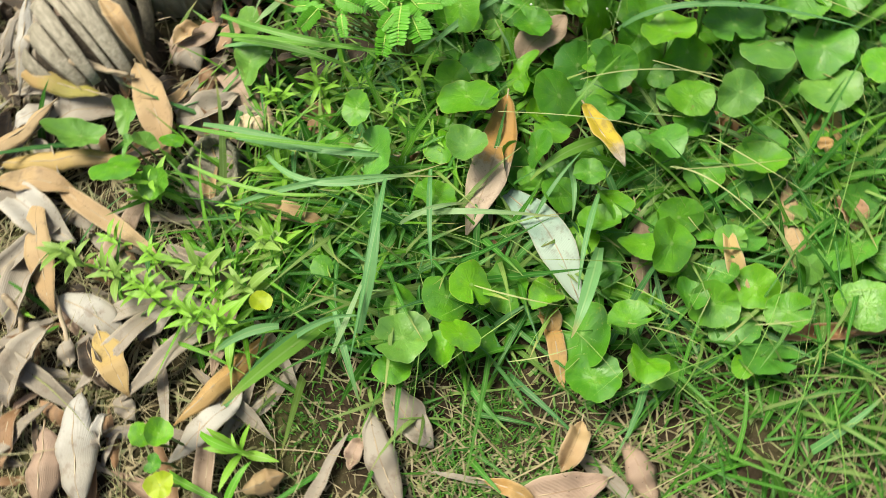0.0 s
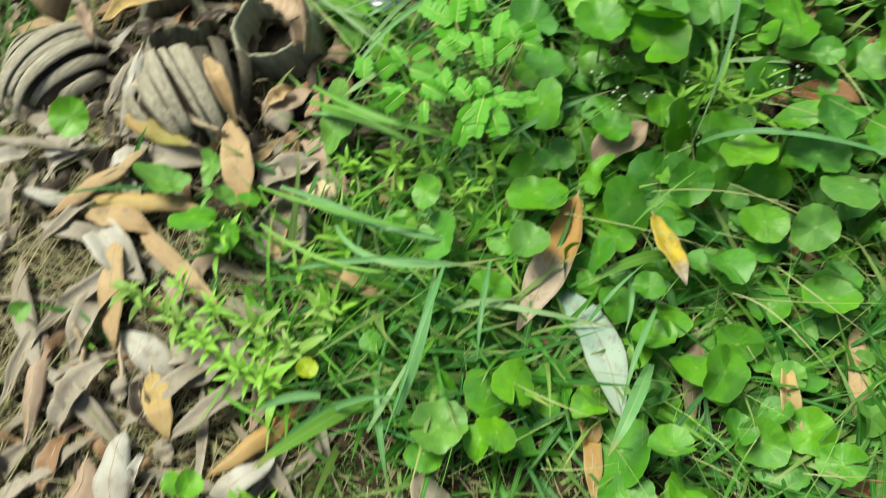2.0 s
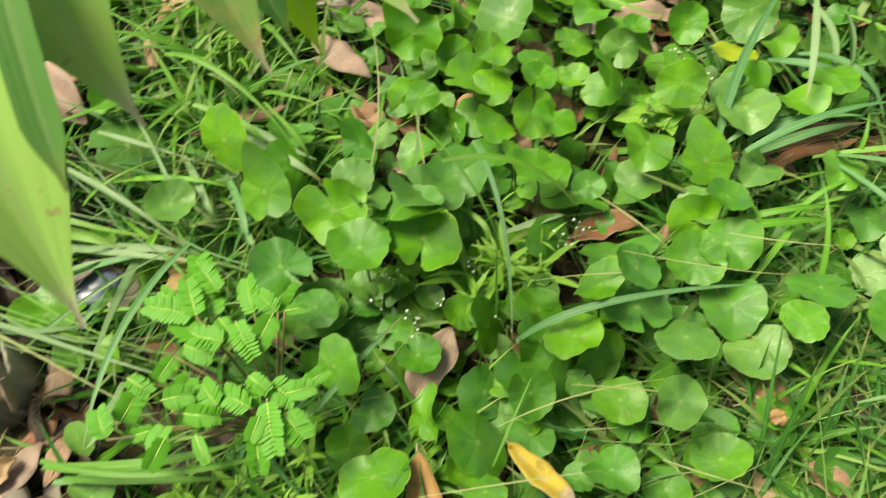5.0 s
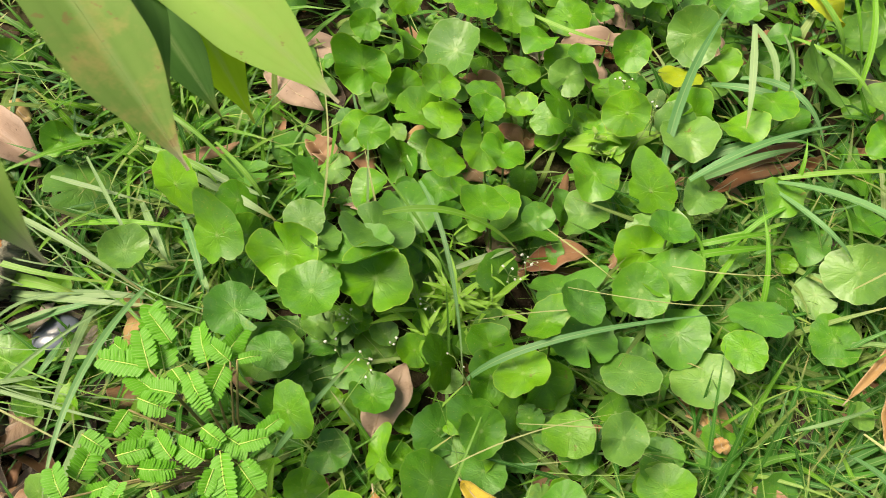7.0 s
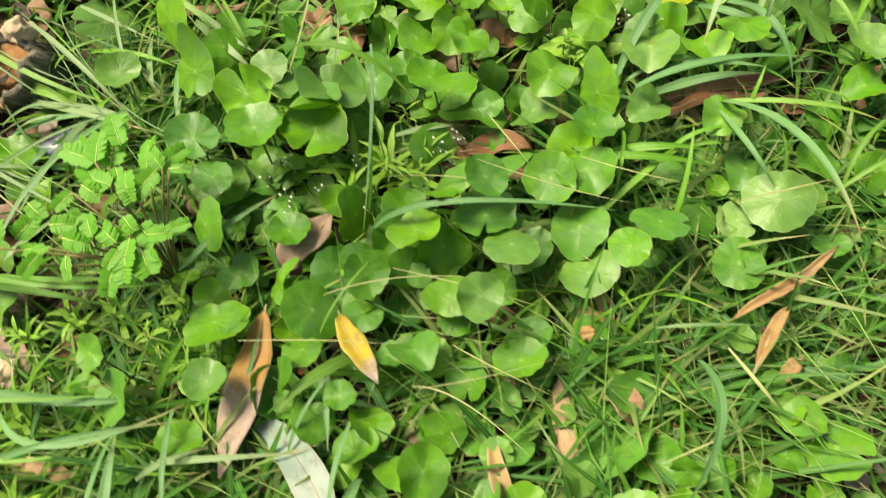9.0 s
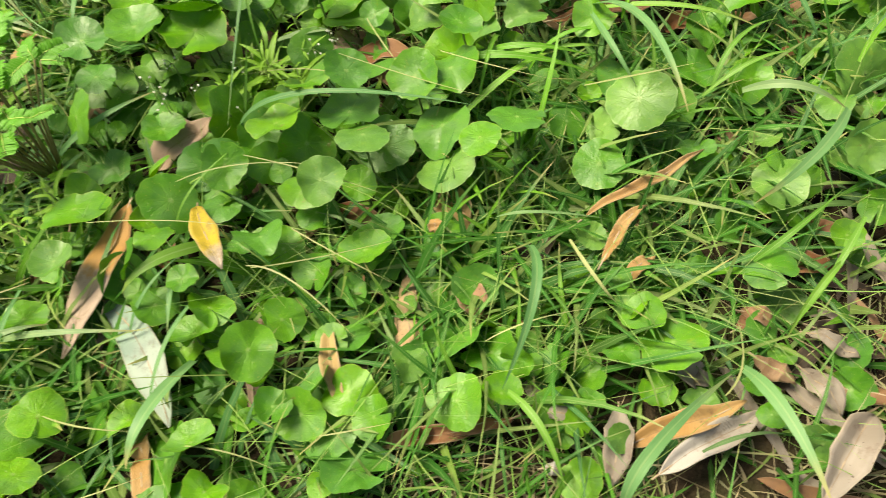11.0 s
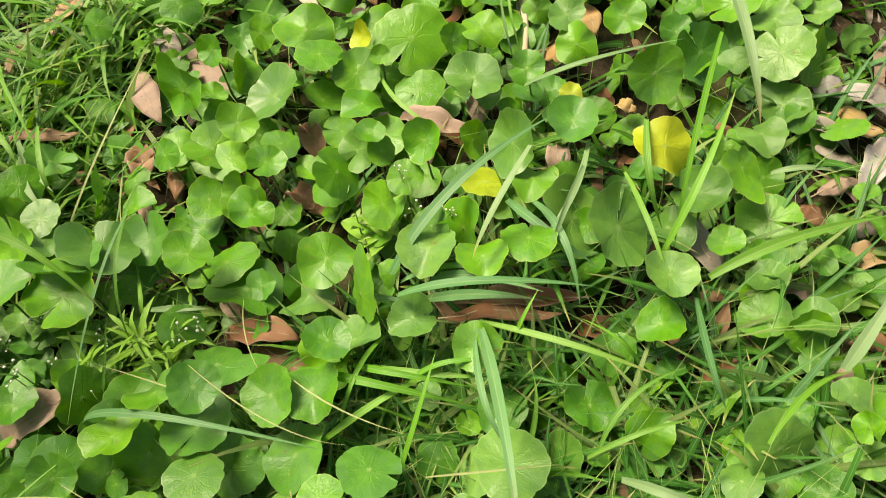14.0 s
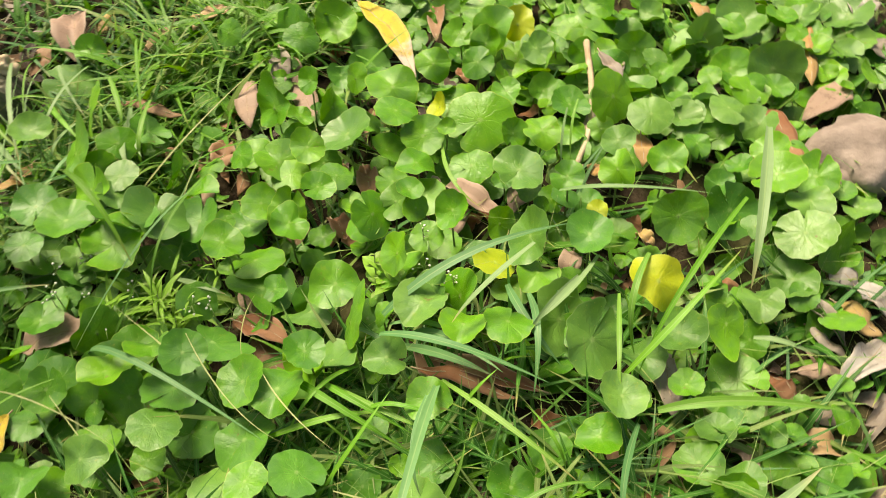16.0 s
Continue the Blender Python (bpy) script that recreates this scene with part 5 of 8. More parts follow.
dead_leaf(0.246, 0.200, -0.018, 0.307, 0.209, -0.019, 0.0131, "rust")
dead_leaf(0.058, 0.224, -0.015, 0.068, 0.199, -0.014, 0.0178, "orange")
dead_leaf(0.284, 0.407, -0.014, 0.305, 0.363, -0.011, 0.0300, "orange")
dead_leaf(-0.260, 0.392, -0.006, -0.207, 0.413, -0.010, 0.0285, "grey")
dead_leaf(-0.635, 0.469, 0.001, -0.462, 0.386, 0.003, 0.0203, "dusk")
dead_leaf(-0.308, 0.433, -0.005, -0.227, 0.432, -0.011, 0.0350, "dusk")
dead_leaf(-0.262, 0.465, -0.005, -0.193, 0.405, -0.013, 0.0266, "pink")
dead_leaf(-0.344, 0.487, 0.070, -0.302, 0.430, 0.042, 0.0168, "tan", 0.35, 0.012)
dead_leaf(-0.325, 0.451, 0.022, -0.281, 0.356, 0.010, 0.0327, "tan", 0.12)
dead_leaf(-0.398, 0.780, 0.065, -0.365, 0.634, 0.018, 0.0327, "tan")
dead_leaf(-0.484, 0.643, 0.039, -0.422, 0.670, 0.046, 0.0248, "pink")
dead_leaf(-0.430, 0.618, 0.029, -0.392, 0.633, 0.023, 0.0141, "pink")
dead_leaf(-0.353, 0.412, 0.023, -0.450, 0.446, 0.023, 0.0224, "olive")
dead_leaf(-0.421, 0.391, 0.006, -0.326, 0.418, 0.002, 0.0316, "grey")
dead_leaf(-0.442, 0.383, 0.011, -0.406, 0.413, 0.013, 0.0242, "white")
dead_leaf(-0.279, 0.382, 0.001, -0.231, 0.430, -0.004, 0.0313, "dusk")
dead_leaf(-0.269, 0.431, 0.000, -0.248, 0.465, -0.005, 0.0230, "brown")
dead_leaf(-0.263, 0.600, -0.015, -0.239, 0.538, -0.005, 0.0288, "pink")
dead_leaf(-0.318, 0.730, 0.021, -0.272, 0.693, 0.005, 0.0199, "orange")
dead_leaf(0.201, 0.576, -0.015, 0.207, 0.553, -0.012, 0.0185, "rust")
dead_leaf(0.275, 0.377, -0.006, 0.313, 0.362, -0.006, 0.0191, "orange")
dead_leaf(-0.051, 0.749, -0.001, -0.011, 0.737, -0.002, 0.0150, "brown")
dead_leaf(-0.234, 0.521, -0.003, -0.256, 0.474, 0.003, 0.0216, "brown")
dead_leaf(-0.365, 0.688, -0.005, -0.313, 0.628, -0.021, 0.0248, "dusk")
dead_leaf(-0.247, 0.693, -0.019, -0.145, 0.600, -0.026, 0.0367, "dusk")
dead_leaf(-0.483, 0.531, 0.009, -0.432, 0.473, 0.010, 0.0220, "grey")
dead_leaf(0.033, 0.796, 0.001, 0.049, 0.721, -0.008, 0.0314, "brown")
dead_leaf(-0.135, 0.947, 0.034, -0.133, 0.871, 0.031, 0.0173, "tan")
dead_leaf(0.306, 0.797, 0.007, 0.324, 0.778, 0.005, 0.0178, "grey")
dead_leaf(0.220, 0.555, -0.013, 0.283, 0.525, -0.012, 0.0205, "brown")
dead_leaf(-0.017, 0.741, -0.000, 0.017, 0.741, 0.001, 0.0173, "brown")
dead_leaf(0.285, 0.361, 0.016, 0.286, 0.347, 0.016, 0.0118, "orange")
dead_leaf(0.403, 0.318, 0.004, 0.444, 0.364, 0.007, 0.0102, "orange")
dead_leaf(-0.142, 0.666, 0.002, -0.136, 0.626, 0.001, 0.0194, "orange")
dead_leaf(-0.234, 0.928, 0.036, -0.211, 0.889, 0.031, 0.0210, "ochre")
dead_leaf(0.098, 0.778, 0.003, 0.106, 0.711, -0.004, 0.0255, "rust")
dead_leaf(0.472, 0.697, -0.007, 0.480, 0.663, -0.009, 0.0283, "brown")
dead_leaf(0.397, 0.354, 0.010, 0.495, 0.408, 0.004, 0.0094, "orange")
dead_leaf(0.419, 0.304, -0.008, 0.444, 0.327, -0.008, 0.0115, "orange")
dead_leaf(0.494, 0.272, -0.032, 0.520, 0.286, -0.034, 0.0139, "rust")
dead_leaf(0.348, 0.177, -0.010, 0.361, 0.173, -0.013, 0.0095, "white")
dead_leaf(0.219, 0.328, -0.014, 0.233, 0.320, -0.017, 0.0148, "rust")
dead_leaf(0.394, 0.816, 0.010, 0.421, 0.800, 0.009, 0.0237, "pink")
dead_leaf(0.538, 0.780, 0.022, 0.556, 0.771, 0.021, 0.0147, "ochre")
dead_leaf(0.270, 0.990, 0.019, 0.286, 0.965, 0.018, 0.0195, "rust")
dead_leaf(0.184, 0.780, 0.018, 0.219, 0.773, 0.016, 0.0114, "orange")
dead_leaf(0.216, 0.706, -0.011, 0.238, 0.673, -0.012, 0.0329, "brown")
dead_leaf(0.726, 0.663, -0.030, 0.762, 0.689, -0.031, 0.0214, "dusk")
dead_leaf(0.662, 0.607, -0.024, 0.688, 0.599, -0.027, 0.0184, "pink")
dead_leaf(0.461, 1.027, 0.054, 0.450, 0.881, 0.022, 0.0131, "grey")
dead_leaf(0.436, 1.021, 0.060, 0.471, 0.975, 0.054, 0.0173, "dusk")
dead_leaf(0.459, 0.972, 0.054, 0.455, 0.924, 0.046, 0.0103, "rot")
dead_leaf(0.707, 1.295, 0.030, 0.740, 1.258, 0.019, 0.0303, "white", .3)
dead_leaf(0.105, 1.041, 0.057, 0.244, 0.915, 0.054, 0.0342, "yellow")
dead_leaf(0.268, 1.138, 0.018, 0.201, 1.136, 0.015, 0.0318, "rust")
dead_leaf(-0.200, 0.676, -0.019, -0.161, 0.706, -0.011, 0.0207, "orange")
dead_leaf(0.724, 1.241, 0.009, 0.772, 1.211, 0.004, 0.0444, "grey")
dead_leaf(-0.475, 0.520, 0.074, -0.400, 0.581, 0.067, 0.0243, "ochre", .3)
dead_leaf(-0.505, 0.654, 0.041, -0.477, 0.639, 0.017, 0.0259, "white", .4)
dead_leaf(-0.462, 0.586, 0.045, -0.418, 0.620, 0.049, 0.0135, "tan", .4)
dead_leaf(-0.506, 0.522, 0.039, -0.538, 0.563, 0.050, 0.0145, "pink", .4)
dead_leaf(-0.516, 0.630, 0.030, -0.448, 0.670, 0.027, 0.0233, "pink")
dead_leaf(-0.518, 0.390, 0.011, -0.483, 0.421, 0.010, 0.0230, "white")
dead_leaf(-0.543, 0.416, 0.011, -0.513, 0.439, 0.012, 0.0234, "grey")
dead_leaf(-0.317, 0.711, 0.032, -0.266, 0.685, 0.015, 0.0158, "orange", .4)
dead_leaf(-0.303, 0.494, 0.003, -0.271, 0.451, 0.007, 0.0318, "grey")
dead_leaf(-0.464, 0.596, 0.060, -0.433, 0.615, 0.050, 0.0146, "pink", .4)
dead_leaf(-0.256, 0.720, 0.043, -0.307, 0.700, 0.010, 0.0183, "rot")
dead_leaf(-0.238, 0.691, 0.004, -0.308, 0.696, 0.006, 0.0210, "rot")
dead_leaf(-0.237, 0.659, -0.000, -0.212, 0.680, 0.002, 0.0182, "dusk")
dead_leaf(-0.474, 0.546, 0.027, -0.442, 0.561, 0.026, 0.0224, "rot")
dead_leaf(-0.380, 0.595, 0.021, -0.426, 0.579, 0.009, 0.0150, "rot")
dead_leaf(-0.472, 0.672, 0.040, -0.497, 0.690, 0.047, 0.0241, "dusk")
dead_leaf(-0.432, 0.520, 0.046, -0.422, 0.419, 0.011, 0.0207, "grey", -0.2)
dead_leaf(-0.436, 0.511, 0.048, -0.449, 0.425, 0.012, 0.0173, "white", -0.2)
dead_leaf(-0.417, 0.511, 0.043, -0.345, 0.435, 0.010, 0.0126, "pink", -0.2)
dead_leaf(-0.452, 0.502, 0.038, -0.473, 0.442, 0.011, 0.0140, "grey", -0.2)
dead_leaf(-0.444, 0.351, 0.012, -0.315, 0.346, 0.012, 0.0228, "ochre")
dead_leaf(-0.444, 0.333, 0.008, -0.362, 0.320, 0.008, 0.0256, "tan")
dead_leaf(-0.434, 0.318, 0.002, -0.351, 0.273, 0.002, 0.0353, "white")
dead_leaf(-0.400, 0.316, 0.010, -0.349, 0.203, 0.010, 0.0243, "tan")
dead_leaf(-0.388, 0.267, -0.000, -0.393, 0.188, -0.000, 0.0306, "dusk")
dead_leaf(-0.358, 0.221, 0.002, -0.286, 0.186, 0.002, 0.0299, "white")
dead_leaf(-0.355, 0.190, 0.004, -0.376, 0.142, 0.004, 0.0316, "grey")
dead_leaf(-0.308, 0.190, 0.006, -0.273, 0.135, 0.005, 0.0253, "ochre")
dead_leaf(-0.314, 0.138, 0.006, -0.290, 0.050, 0.006, 0.0328, "white")
dead_leaf(-0.337, 0.110, 0.004, -0.324, 0.045, 0.004, 0.0313, "pink")
dead_leaf(-0.290, 0.122, -0.000, -0.288, 0.095, -0.000, 0.0120, "white")
dead_leaf(-0.165, 0.189, -0.006, -0.233, 0.116, 0.003, 0.0187, "orange")
dead_leaf(-0.184, 0.146, -0.006, -0.228, 0.085, 0.000, 0.0239, "white")
dead_leaf(-0.248, 0.217, -0.003, -0.276, 0.183, -0.001, 0.0221, "grey")
dead_leaf(-0.080, 0.133, -0.013, -0.047, 0.060, -0.013, 0.0245, "grey")
dead_leaf(-0.084, 0.114, -0.019, -0.091, 0.088, -0.019, 0.0140, "pink")
dead_leaf(0.106, 0.089, -0.015, 0.031, 0.070, -0.015, 0.0270, "pink")
dead_leaf(0.014, 0.085, -0.013, 0.055, 0.068, -0.013, 0.0125, "orange")
dead_leaf(0.059, 0.218, -0.017, 0.076, 0.156, -0.017, 0.0150, "orange")
dead_leaf(0.087, 0.131, -0.015, 0.072, 0.092, -0.015, 0.0184, "tan")
dead_leaf(0.117, 0.116, -0.017, 0.141, 0.074, -0.017, 0.0225, "pink")
dead_leaf(-0.172, 0.070, -0.012, -0.140, 0.082, -0.014, 0.0193, "tan")
dead_leaf(0.274, 0.204, -0.013, 0.238, 0.199, -0.013, 0.0127, "rust")
dead_leaf(-0.065, 0.153, -0.021, -0.028, 0.107, -0.021, 0.0299, "dusk")
dead_leaf(0.301, 0.323, -0.011, 0.310, 0.289, -0.012, 0.0228, "rust")
dead_leaf(-0.370, 0.127, -0.002, -0.367, 0.077, -0.002, 0.0198, "brown")
dead_leaf(-0.373, 0.164, -0.002, -0.380, 0.126, -0.002, 0.0237, "dusk")
dead_leaf(-0.324, 0.184, -0.000, -0.291, 0.142, -0.000, 0.0169, "rot")
dead_leaf(-0.285, 0.139, -0.004, -0.267, 0.119, -0.006, 0.0164, "dusk")
dead_leaf(-0.344, 0.184, -0.000, -0.328, 0.160, -0.000, 0.0173, "grey")
dead_leaf(0.404, 0.186, -0.012, 0.487, 0.218, -0.026, 0.0177, "orange")
dead_leaf(0.423, 0.169, -0.021, 0.497, 0.213, -0.033, 0.0189, "white")
dead_leaf(0.403, 0.215, -0.018, 0.389, 0.163, -0.016, 0.0199, "grey")
dead_leaf(0.518, 0.152, -0.032, 0.571, 0.204, -0.036, 0.0260, "grey")
dead_leaf(0.331, 0.212, -0.008, 0.286, 0.201, -0.005, 0.0112, "rust")
dead_leaf(0.501, 0.287, -0.032, 0.522, 0.272, -0.036, 0.0146, "brown")
dead_leaf(0.546, 0.269, -0.041, 0.576, 0.248, -0.044, 0.0130, "grey")
dead_leaf(0.535, 0.243, -0.042, 0.552, 0.207, -0.043, 0.0195, "dusk")
dead_leaf(0.442, 0.246, -0.028, 0.467, 0.232, -0.033, 0.0185, "grey")
dead_leaf(0.503, 0.252, -0.036, 0.526, 0.230, -0.039, 0.0163, "brown")
dead_leaf(0.351, 0.214, -0.014, 0.385, 0.211, -0.019, 0.0122, "grey")
dead_leaf(-0.107, 0.784, 0.021, -0.007, 0.787, 0.022, 0.0223, "brown")
dead_leaf(0.037, 0.455, 0.001, 0.079, 0.508, 0.001, 0.0361, "pink")
dead_leaf(0.207, 0.558, 0.003, 0.269, 0.550, 0.003, 0.0275, "rust")
dead_leaf(0.500, 0.582, 0.007, 0.395, 0.583, 0.007, 0.0209, "rust")
dead_leaf(0.376, 0.597, -0.005, 0.425, 0.553, -0.005, 0.0203, "brown")
dead_leaf(0.332, 0.776, 0.025, 0.409, 0.753, 0.022, 0.0270, "pink")
dead_leaf(0.412, 0.812, 0.025, 0.410, 0.765, 0.019, 0.0215, "pink")
dead_leaf(0.592, 0.665, 0.002, 0.609, 0.604, -0.003, 0.0235, "grey")
dead_leaf(0.731, 0.788, -0.008, 0.776, 0.765, -0.014, 0.0245, "ochre")
dead_leaf(0.689, 0.777, -0.007, 0.747, 0.748, -0.017, 0.0189, "grey")
dead_leaf(0.712, 0.752, -0.013, 0.749, 0.727, -0.019, 0.0149, "grey")
dead_leaf(0.722, 0.818, -0.002, 0.752, 0.809, -0.005, 0.0263, "white")
dead_leaf(0.748, 0.816, -0.006, 0.783, 0.782, -0.012, 0.0264, "white")
dead_leaf(0.747, 0.705, -0.020, 0.777, 0.759, -0.015, 0.0289, "white")
dead_leaf(0.684, 0.692, -0.021, 0.716, 0.673, -0.027, 0.0272, "rust")
dead_leaf(0.706, 0.702, -0.018, 0.750, 0.717, -0.021, 0.0158, "pink")
dead_leaf(0.482, 0.748, 0.011, 0.486, 0.711, 0.006, 0.0227, "pink")
dead_leaf(0.466, 0.856, 0.029, 0.507, 0.846, 0.029, 0.0289, "orange")
dead_leaf(0.512, 0.907, 0.043, 0.522, 0.862, 0.040, 0.0232, "orange")
dead_leaf(0.037, 0.941, 0.033, 0.081, 0.859, 0.030, 0.0283, "grey")
dead_leaf(0.063, 0.930, 0.029, 0.144, 0.826, 0.023, 0.0331, "pink")
dead_leaf(0.230, 0.789, 0.012, 0.259, 0.744, 0.007, 0.0248, "brown")
dead_leaf(-0.099, 0.940, 0.033, -0.081, 1.008, 0.033, 0.0255, "tan")
dead_leaf(0.031, 0.846, 0.019, 0.068, 0.822, 0.016, 0.0187, "brown")
dead_leaf(0.687, 0.544, -0.028, 0.685, 0.516, -0.028, 0.0190, "pink")
dead_leaf(0.719, 0.629, -0.032, 0.754, 0.647, -0.034, 0.0293, "tan")
dead_leaf(0.670, 1.214, 0.034, 0.674, 1.077, 0.033, 0.0260, "orange")
dead_leaf(0.635, 1.025, 0.028, 0.684, 0.935, 0.022, 0.0302, "rust")
dead_leaf(0.723, 1.122, 0.018, 0.674, 1.022, 0.023, 0.0378, "pink")
dead_leaf(0.708, 1.282, 0.019, 0.754, 1.337, 0.015, 0.0398, "white")
dead_leaf(0.516, 1.213, 0.038, 0.541, 1.166, 0.038, 0.0232, "orange")
dead_leaf(0.195, 1.105, 0.033, 0.223, 1.018, 0.033, 0.0222, "brown")
dead_leaf(-0.125, 0.948, 0.033, -0.091, 1.007, 0.033, 0.0278, "orange")
dead_leaf(0.392, 0.562, 0.013, 0.484, 0.568, 0.013, 0.0155, "rust")
dead_leaf(0.036, 0.867, 0.030, 0.080, 0.791, 0.023, 0.0302, "pink")
dead_leaf(0.364, 0.765, 0.015, 0.352, 0.708, 0.008, 0.0237, "pink")
dead_leaf(-0.266, 0.901, 0.042, -0.206, 0.831, 0.028, 0.0479, "pink")
dead_leaf(0.144, 0.733, 0.015, 0.197, 0.720, 0.014, 0.0126, "orange")
dead_leaf(0.077, 0.702, 0.001, 0.075, 0.666, -0.002, 0.0248, "brown")
dead_leaf(0.232, 0.706, 0.006, 0.259, 0.687, 0.004, 0.0224, "rust")
dead_leaf(0.078, 0.683, 0.005, 0.100, 0.671, 0.004, 0.0302, "pink")
dead_leaf(0.060, 0.772, 0.008, 0.073, 0.734, 0.003, 0.0307, "brown")
dead_leaf(0.278, 0.537, -0.007, 0.299, 0.528, -0.007, 0.0212, "brown")
dead_leaf(-0.072, 0.563, -0.013, -0.039, 0.543, -0.012, 0.0241, "brown")
dead_leaf(0.251, 0.701, 0.001, 0.274, 0.690, 0.000, 0.0278, "rust")
dead_leaf(0.194, 0.704, -0.004, 0.207, 0.667, -0.008, 0.0272, "brown")
dead_leaf(0.194, 0.614, -0.010, 0.209, 0.571, -0.011, 0.0291, "pink")
dead_leaf(-0.303, 0.471, 0.005, -0.264, 0.516, -0.003, 0.0321, "pink")
dead_leaf(-0.299, 0.480, 0.010, -0.279, 0.504, 0.006, 0.0184, "tan")
dead_leaf(-0.242, 0.381, -0.000, -0.291, 0.413, 0.003, 0.0231, "dusk")
dead_leaf(-0.263, 0.554, -0.007, -0.234, 0.561, -0.008, 0.0294, "pink")
dead_leaf(-0.288, 0.521, -0.011, -0.255, 0.546, -0.017, 0.0218, "rust")
dead_leaf(-0.073, 0.359, -0.017, -0.048, 0.363, -0.017, 0.0159, "rust")
dead_leaf(-0.162, 0.388, -0.013, -0.142, 0.399, -0.015, 0.0199, "brown")
dead_leaf(-0.036, 0.407, -0.007, -0.026, 0.337, -0.007, 0.0115, "brown")
dead_leaf(-0.128, 0.650, 0.000, -0.153, 0.606, 0.005, 0.0180, "orange")
grass_blade((0.425, 0.535, 0.05), (0.447, 0.445, 0.11), (0.461, 0.363, 0.106), 0.0078, "c")
grass_blade((-0.403, 0.704, 0.032), (-0.250, 0.590, 0.043), (-0.110, 0.501, 0.021), 0.0039, "p")
grass_blade((-0.289, 0.617, 0.021), (-0.243, 0.597, 0.033), (-0.206, 0.597, 0.023), 0.0050, "p")
grass_blade((-0.323, 0.784, 0.053), (-0.219, 0.693, 0.054), (-0.132, 0.662, 0.021), 0.0063, "g")
grass_blade((-0.115, 0.638, 0.040), (-0.166, 0.552, 0.068), (-0.202, 0.470, 0.057), 0.0064, "c")
grass_blade((-0.276, 0.596, 0.012), (-0.194, 0.614, 0.043), (-0.118, 0.647, 0.030), 0.0035, "p")
grass_blade((-0.051, 0.754, 0.047), (-0.023, 0.719, 0.048), (0.009, 0.691, 0.040), 0.0079, "p")
grass_blade((0.139, 0.618, 0.094), (0.138, 0.538, 0.093), (0.118, 0.458, 0.043), 0.0041, "c")
grass_blade((-0.037, 0.458, 0.033), (0.000, 0.478, 0.048), (0.045, 0.509, 0.043), 0.0054, "c")
grass_blade((0.123, 0.464, 0.033), (0.194, 0.455, 0.073), (0.322, 0.439, 0.053), 0.0061, "c")
grass_blade((0.068, 0.448, -0.007), (0.098, 0.454, 0.023), (0.121, 0.458, 0.043), 0.0027, "g")
grass_blade((-0.231, 0.471, 0.060), (-0.136, 0.429, 0.073), (-0.045, 0.433, 0.043), 0.0057, "g")
grass_blade((-0.255, 0.363, 0.047), (-0.167, 0.342, 0.056), (-0.075, 0.345, 0.033), 0.0049, "g")
grass_blade((-0.200, 0.295, 0.030), (-0.114, 0.305, 0.053), (-0.023, 0.313, 0.043), 0.0052, "c")
grass_blade((0.096, 0.625, 0.014), (0.101, 0.651, 0.056), (0.106, 0.687, 0.080), 0.0020, "s")
grass_blade((-0.025, 0.761, 0.059), (-0.000, 0.703, 0.051), (-0.000, 0.696, 0.010), 0.0050, "g")
grass_blade((-0.149, 0.798, 0.053), (-0.122, 0.701, 0.057), (-0.119, 0.657, 0.001), 0.0036, "p")
grass_blade((0.078, 0.344, 0.013), (0.083, 0.314, 0.023), (0.081, 0.287, 0.013), 0.0048, "c")
grass_blade((0.051, 0.291, 0.013), (0.068, 0.313, 0.033), (0.090, 0.342, 0.033), 0.0037, "c")
grass_blade((-0.207, 0.714, 0.039), (-0.170, 0.718, 0.059), (-0.126, 0.741, 0.044), 0.0032, "g")
grass_blade((-0.268, 0.666, 0.017), (-0.205, 0.666, 0.038), (-0.139, 0.646, 0.019), 0.0031, "p")
grass_blade((0.110, 0.678, 0.059), (0.131, 0.578, 0.073), (0.137, 0.533, 0.023), 0.0031, "g")
grass_blade((-0.431, 0.704, 0.030), (-0.277, 0.594, 0.033), (-0.153, 0.526, -0.000), 0.0012, "p")
grass_blade((-0.396, 0.721, 0.030), (-0.281, 0.602, 0.032), (-0.137, 0.544, -0.001), 0.0020, "g")
grass_blade((-0.382, 0.732, 0.032), (-0.254, 0.600, 0.032), (-0.168, 0.560, -0.003), 0.0015, "p")
grass_blade((-0.401, 0.716, 0.030), (-0.254, 0.579, 0.035), (-0.153, 0.487, 0.002), 0.0023, "s")
grass_blade((-0.402, 0.728, 0.033), (-0.275, 0.613, 0.031), (-0.092, 0.536, 0.001), 0.0023, "p")
grass_blade((-0.435, 0.726, 0.035), (-0.262, 0.612, 0.032), (-0.094, 0.504, 0.002), 0.0019, "g")
grass_blade((-0.318, 0.787, 0.044), (-0.206, 0.698, 0.045), (-0.153, 0.704, 0.006), 0.0018, "p")
grass_blade((-0.354, 0.808, 0.049), (-0.259, 0.713, 0.051), (-0.180, 0.663, -0.002), 0.0027, "p")
grass_blade((-0.306, 0.692, 0.014), (-0.211, 0.589, 0.034), (-0.128, 0.545, -0.001), 0.0017, "g")
grass_blade((-0.321, 0.699, 0.017), (-0.209, 0.615, 0.033), (-0.078, 0.626, 0.002), 0.0012, "p")
grass_blade((-0.217, 0.804, 0.041), (-0.174, 0.716, 0.049), (-0.108, 0.633, 0.000), 0.0015, "p")
grass_blade((-0.239, 0.793, 0.042), (-0.181, 0.720, 0.050), (-0.123, 0.649, 0.000), 0.0021, "g")
grass_blade((-0.260, 0.802, 0.045), (-0.185, 0.700, 0.045), (-0.187, 0.659, -0.003), 0.0019, "p")
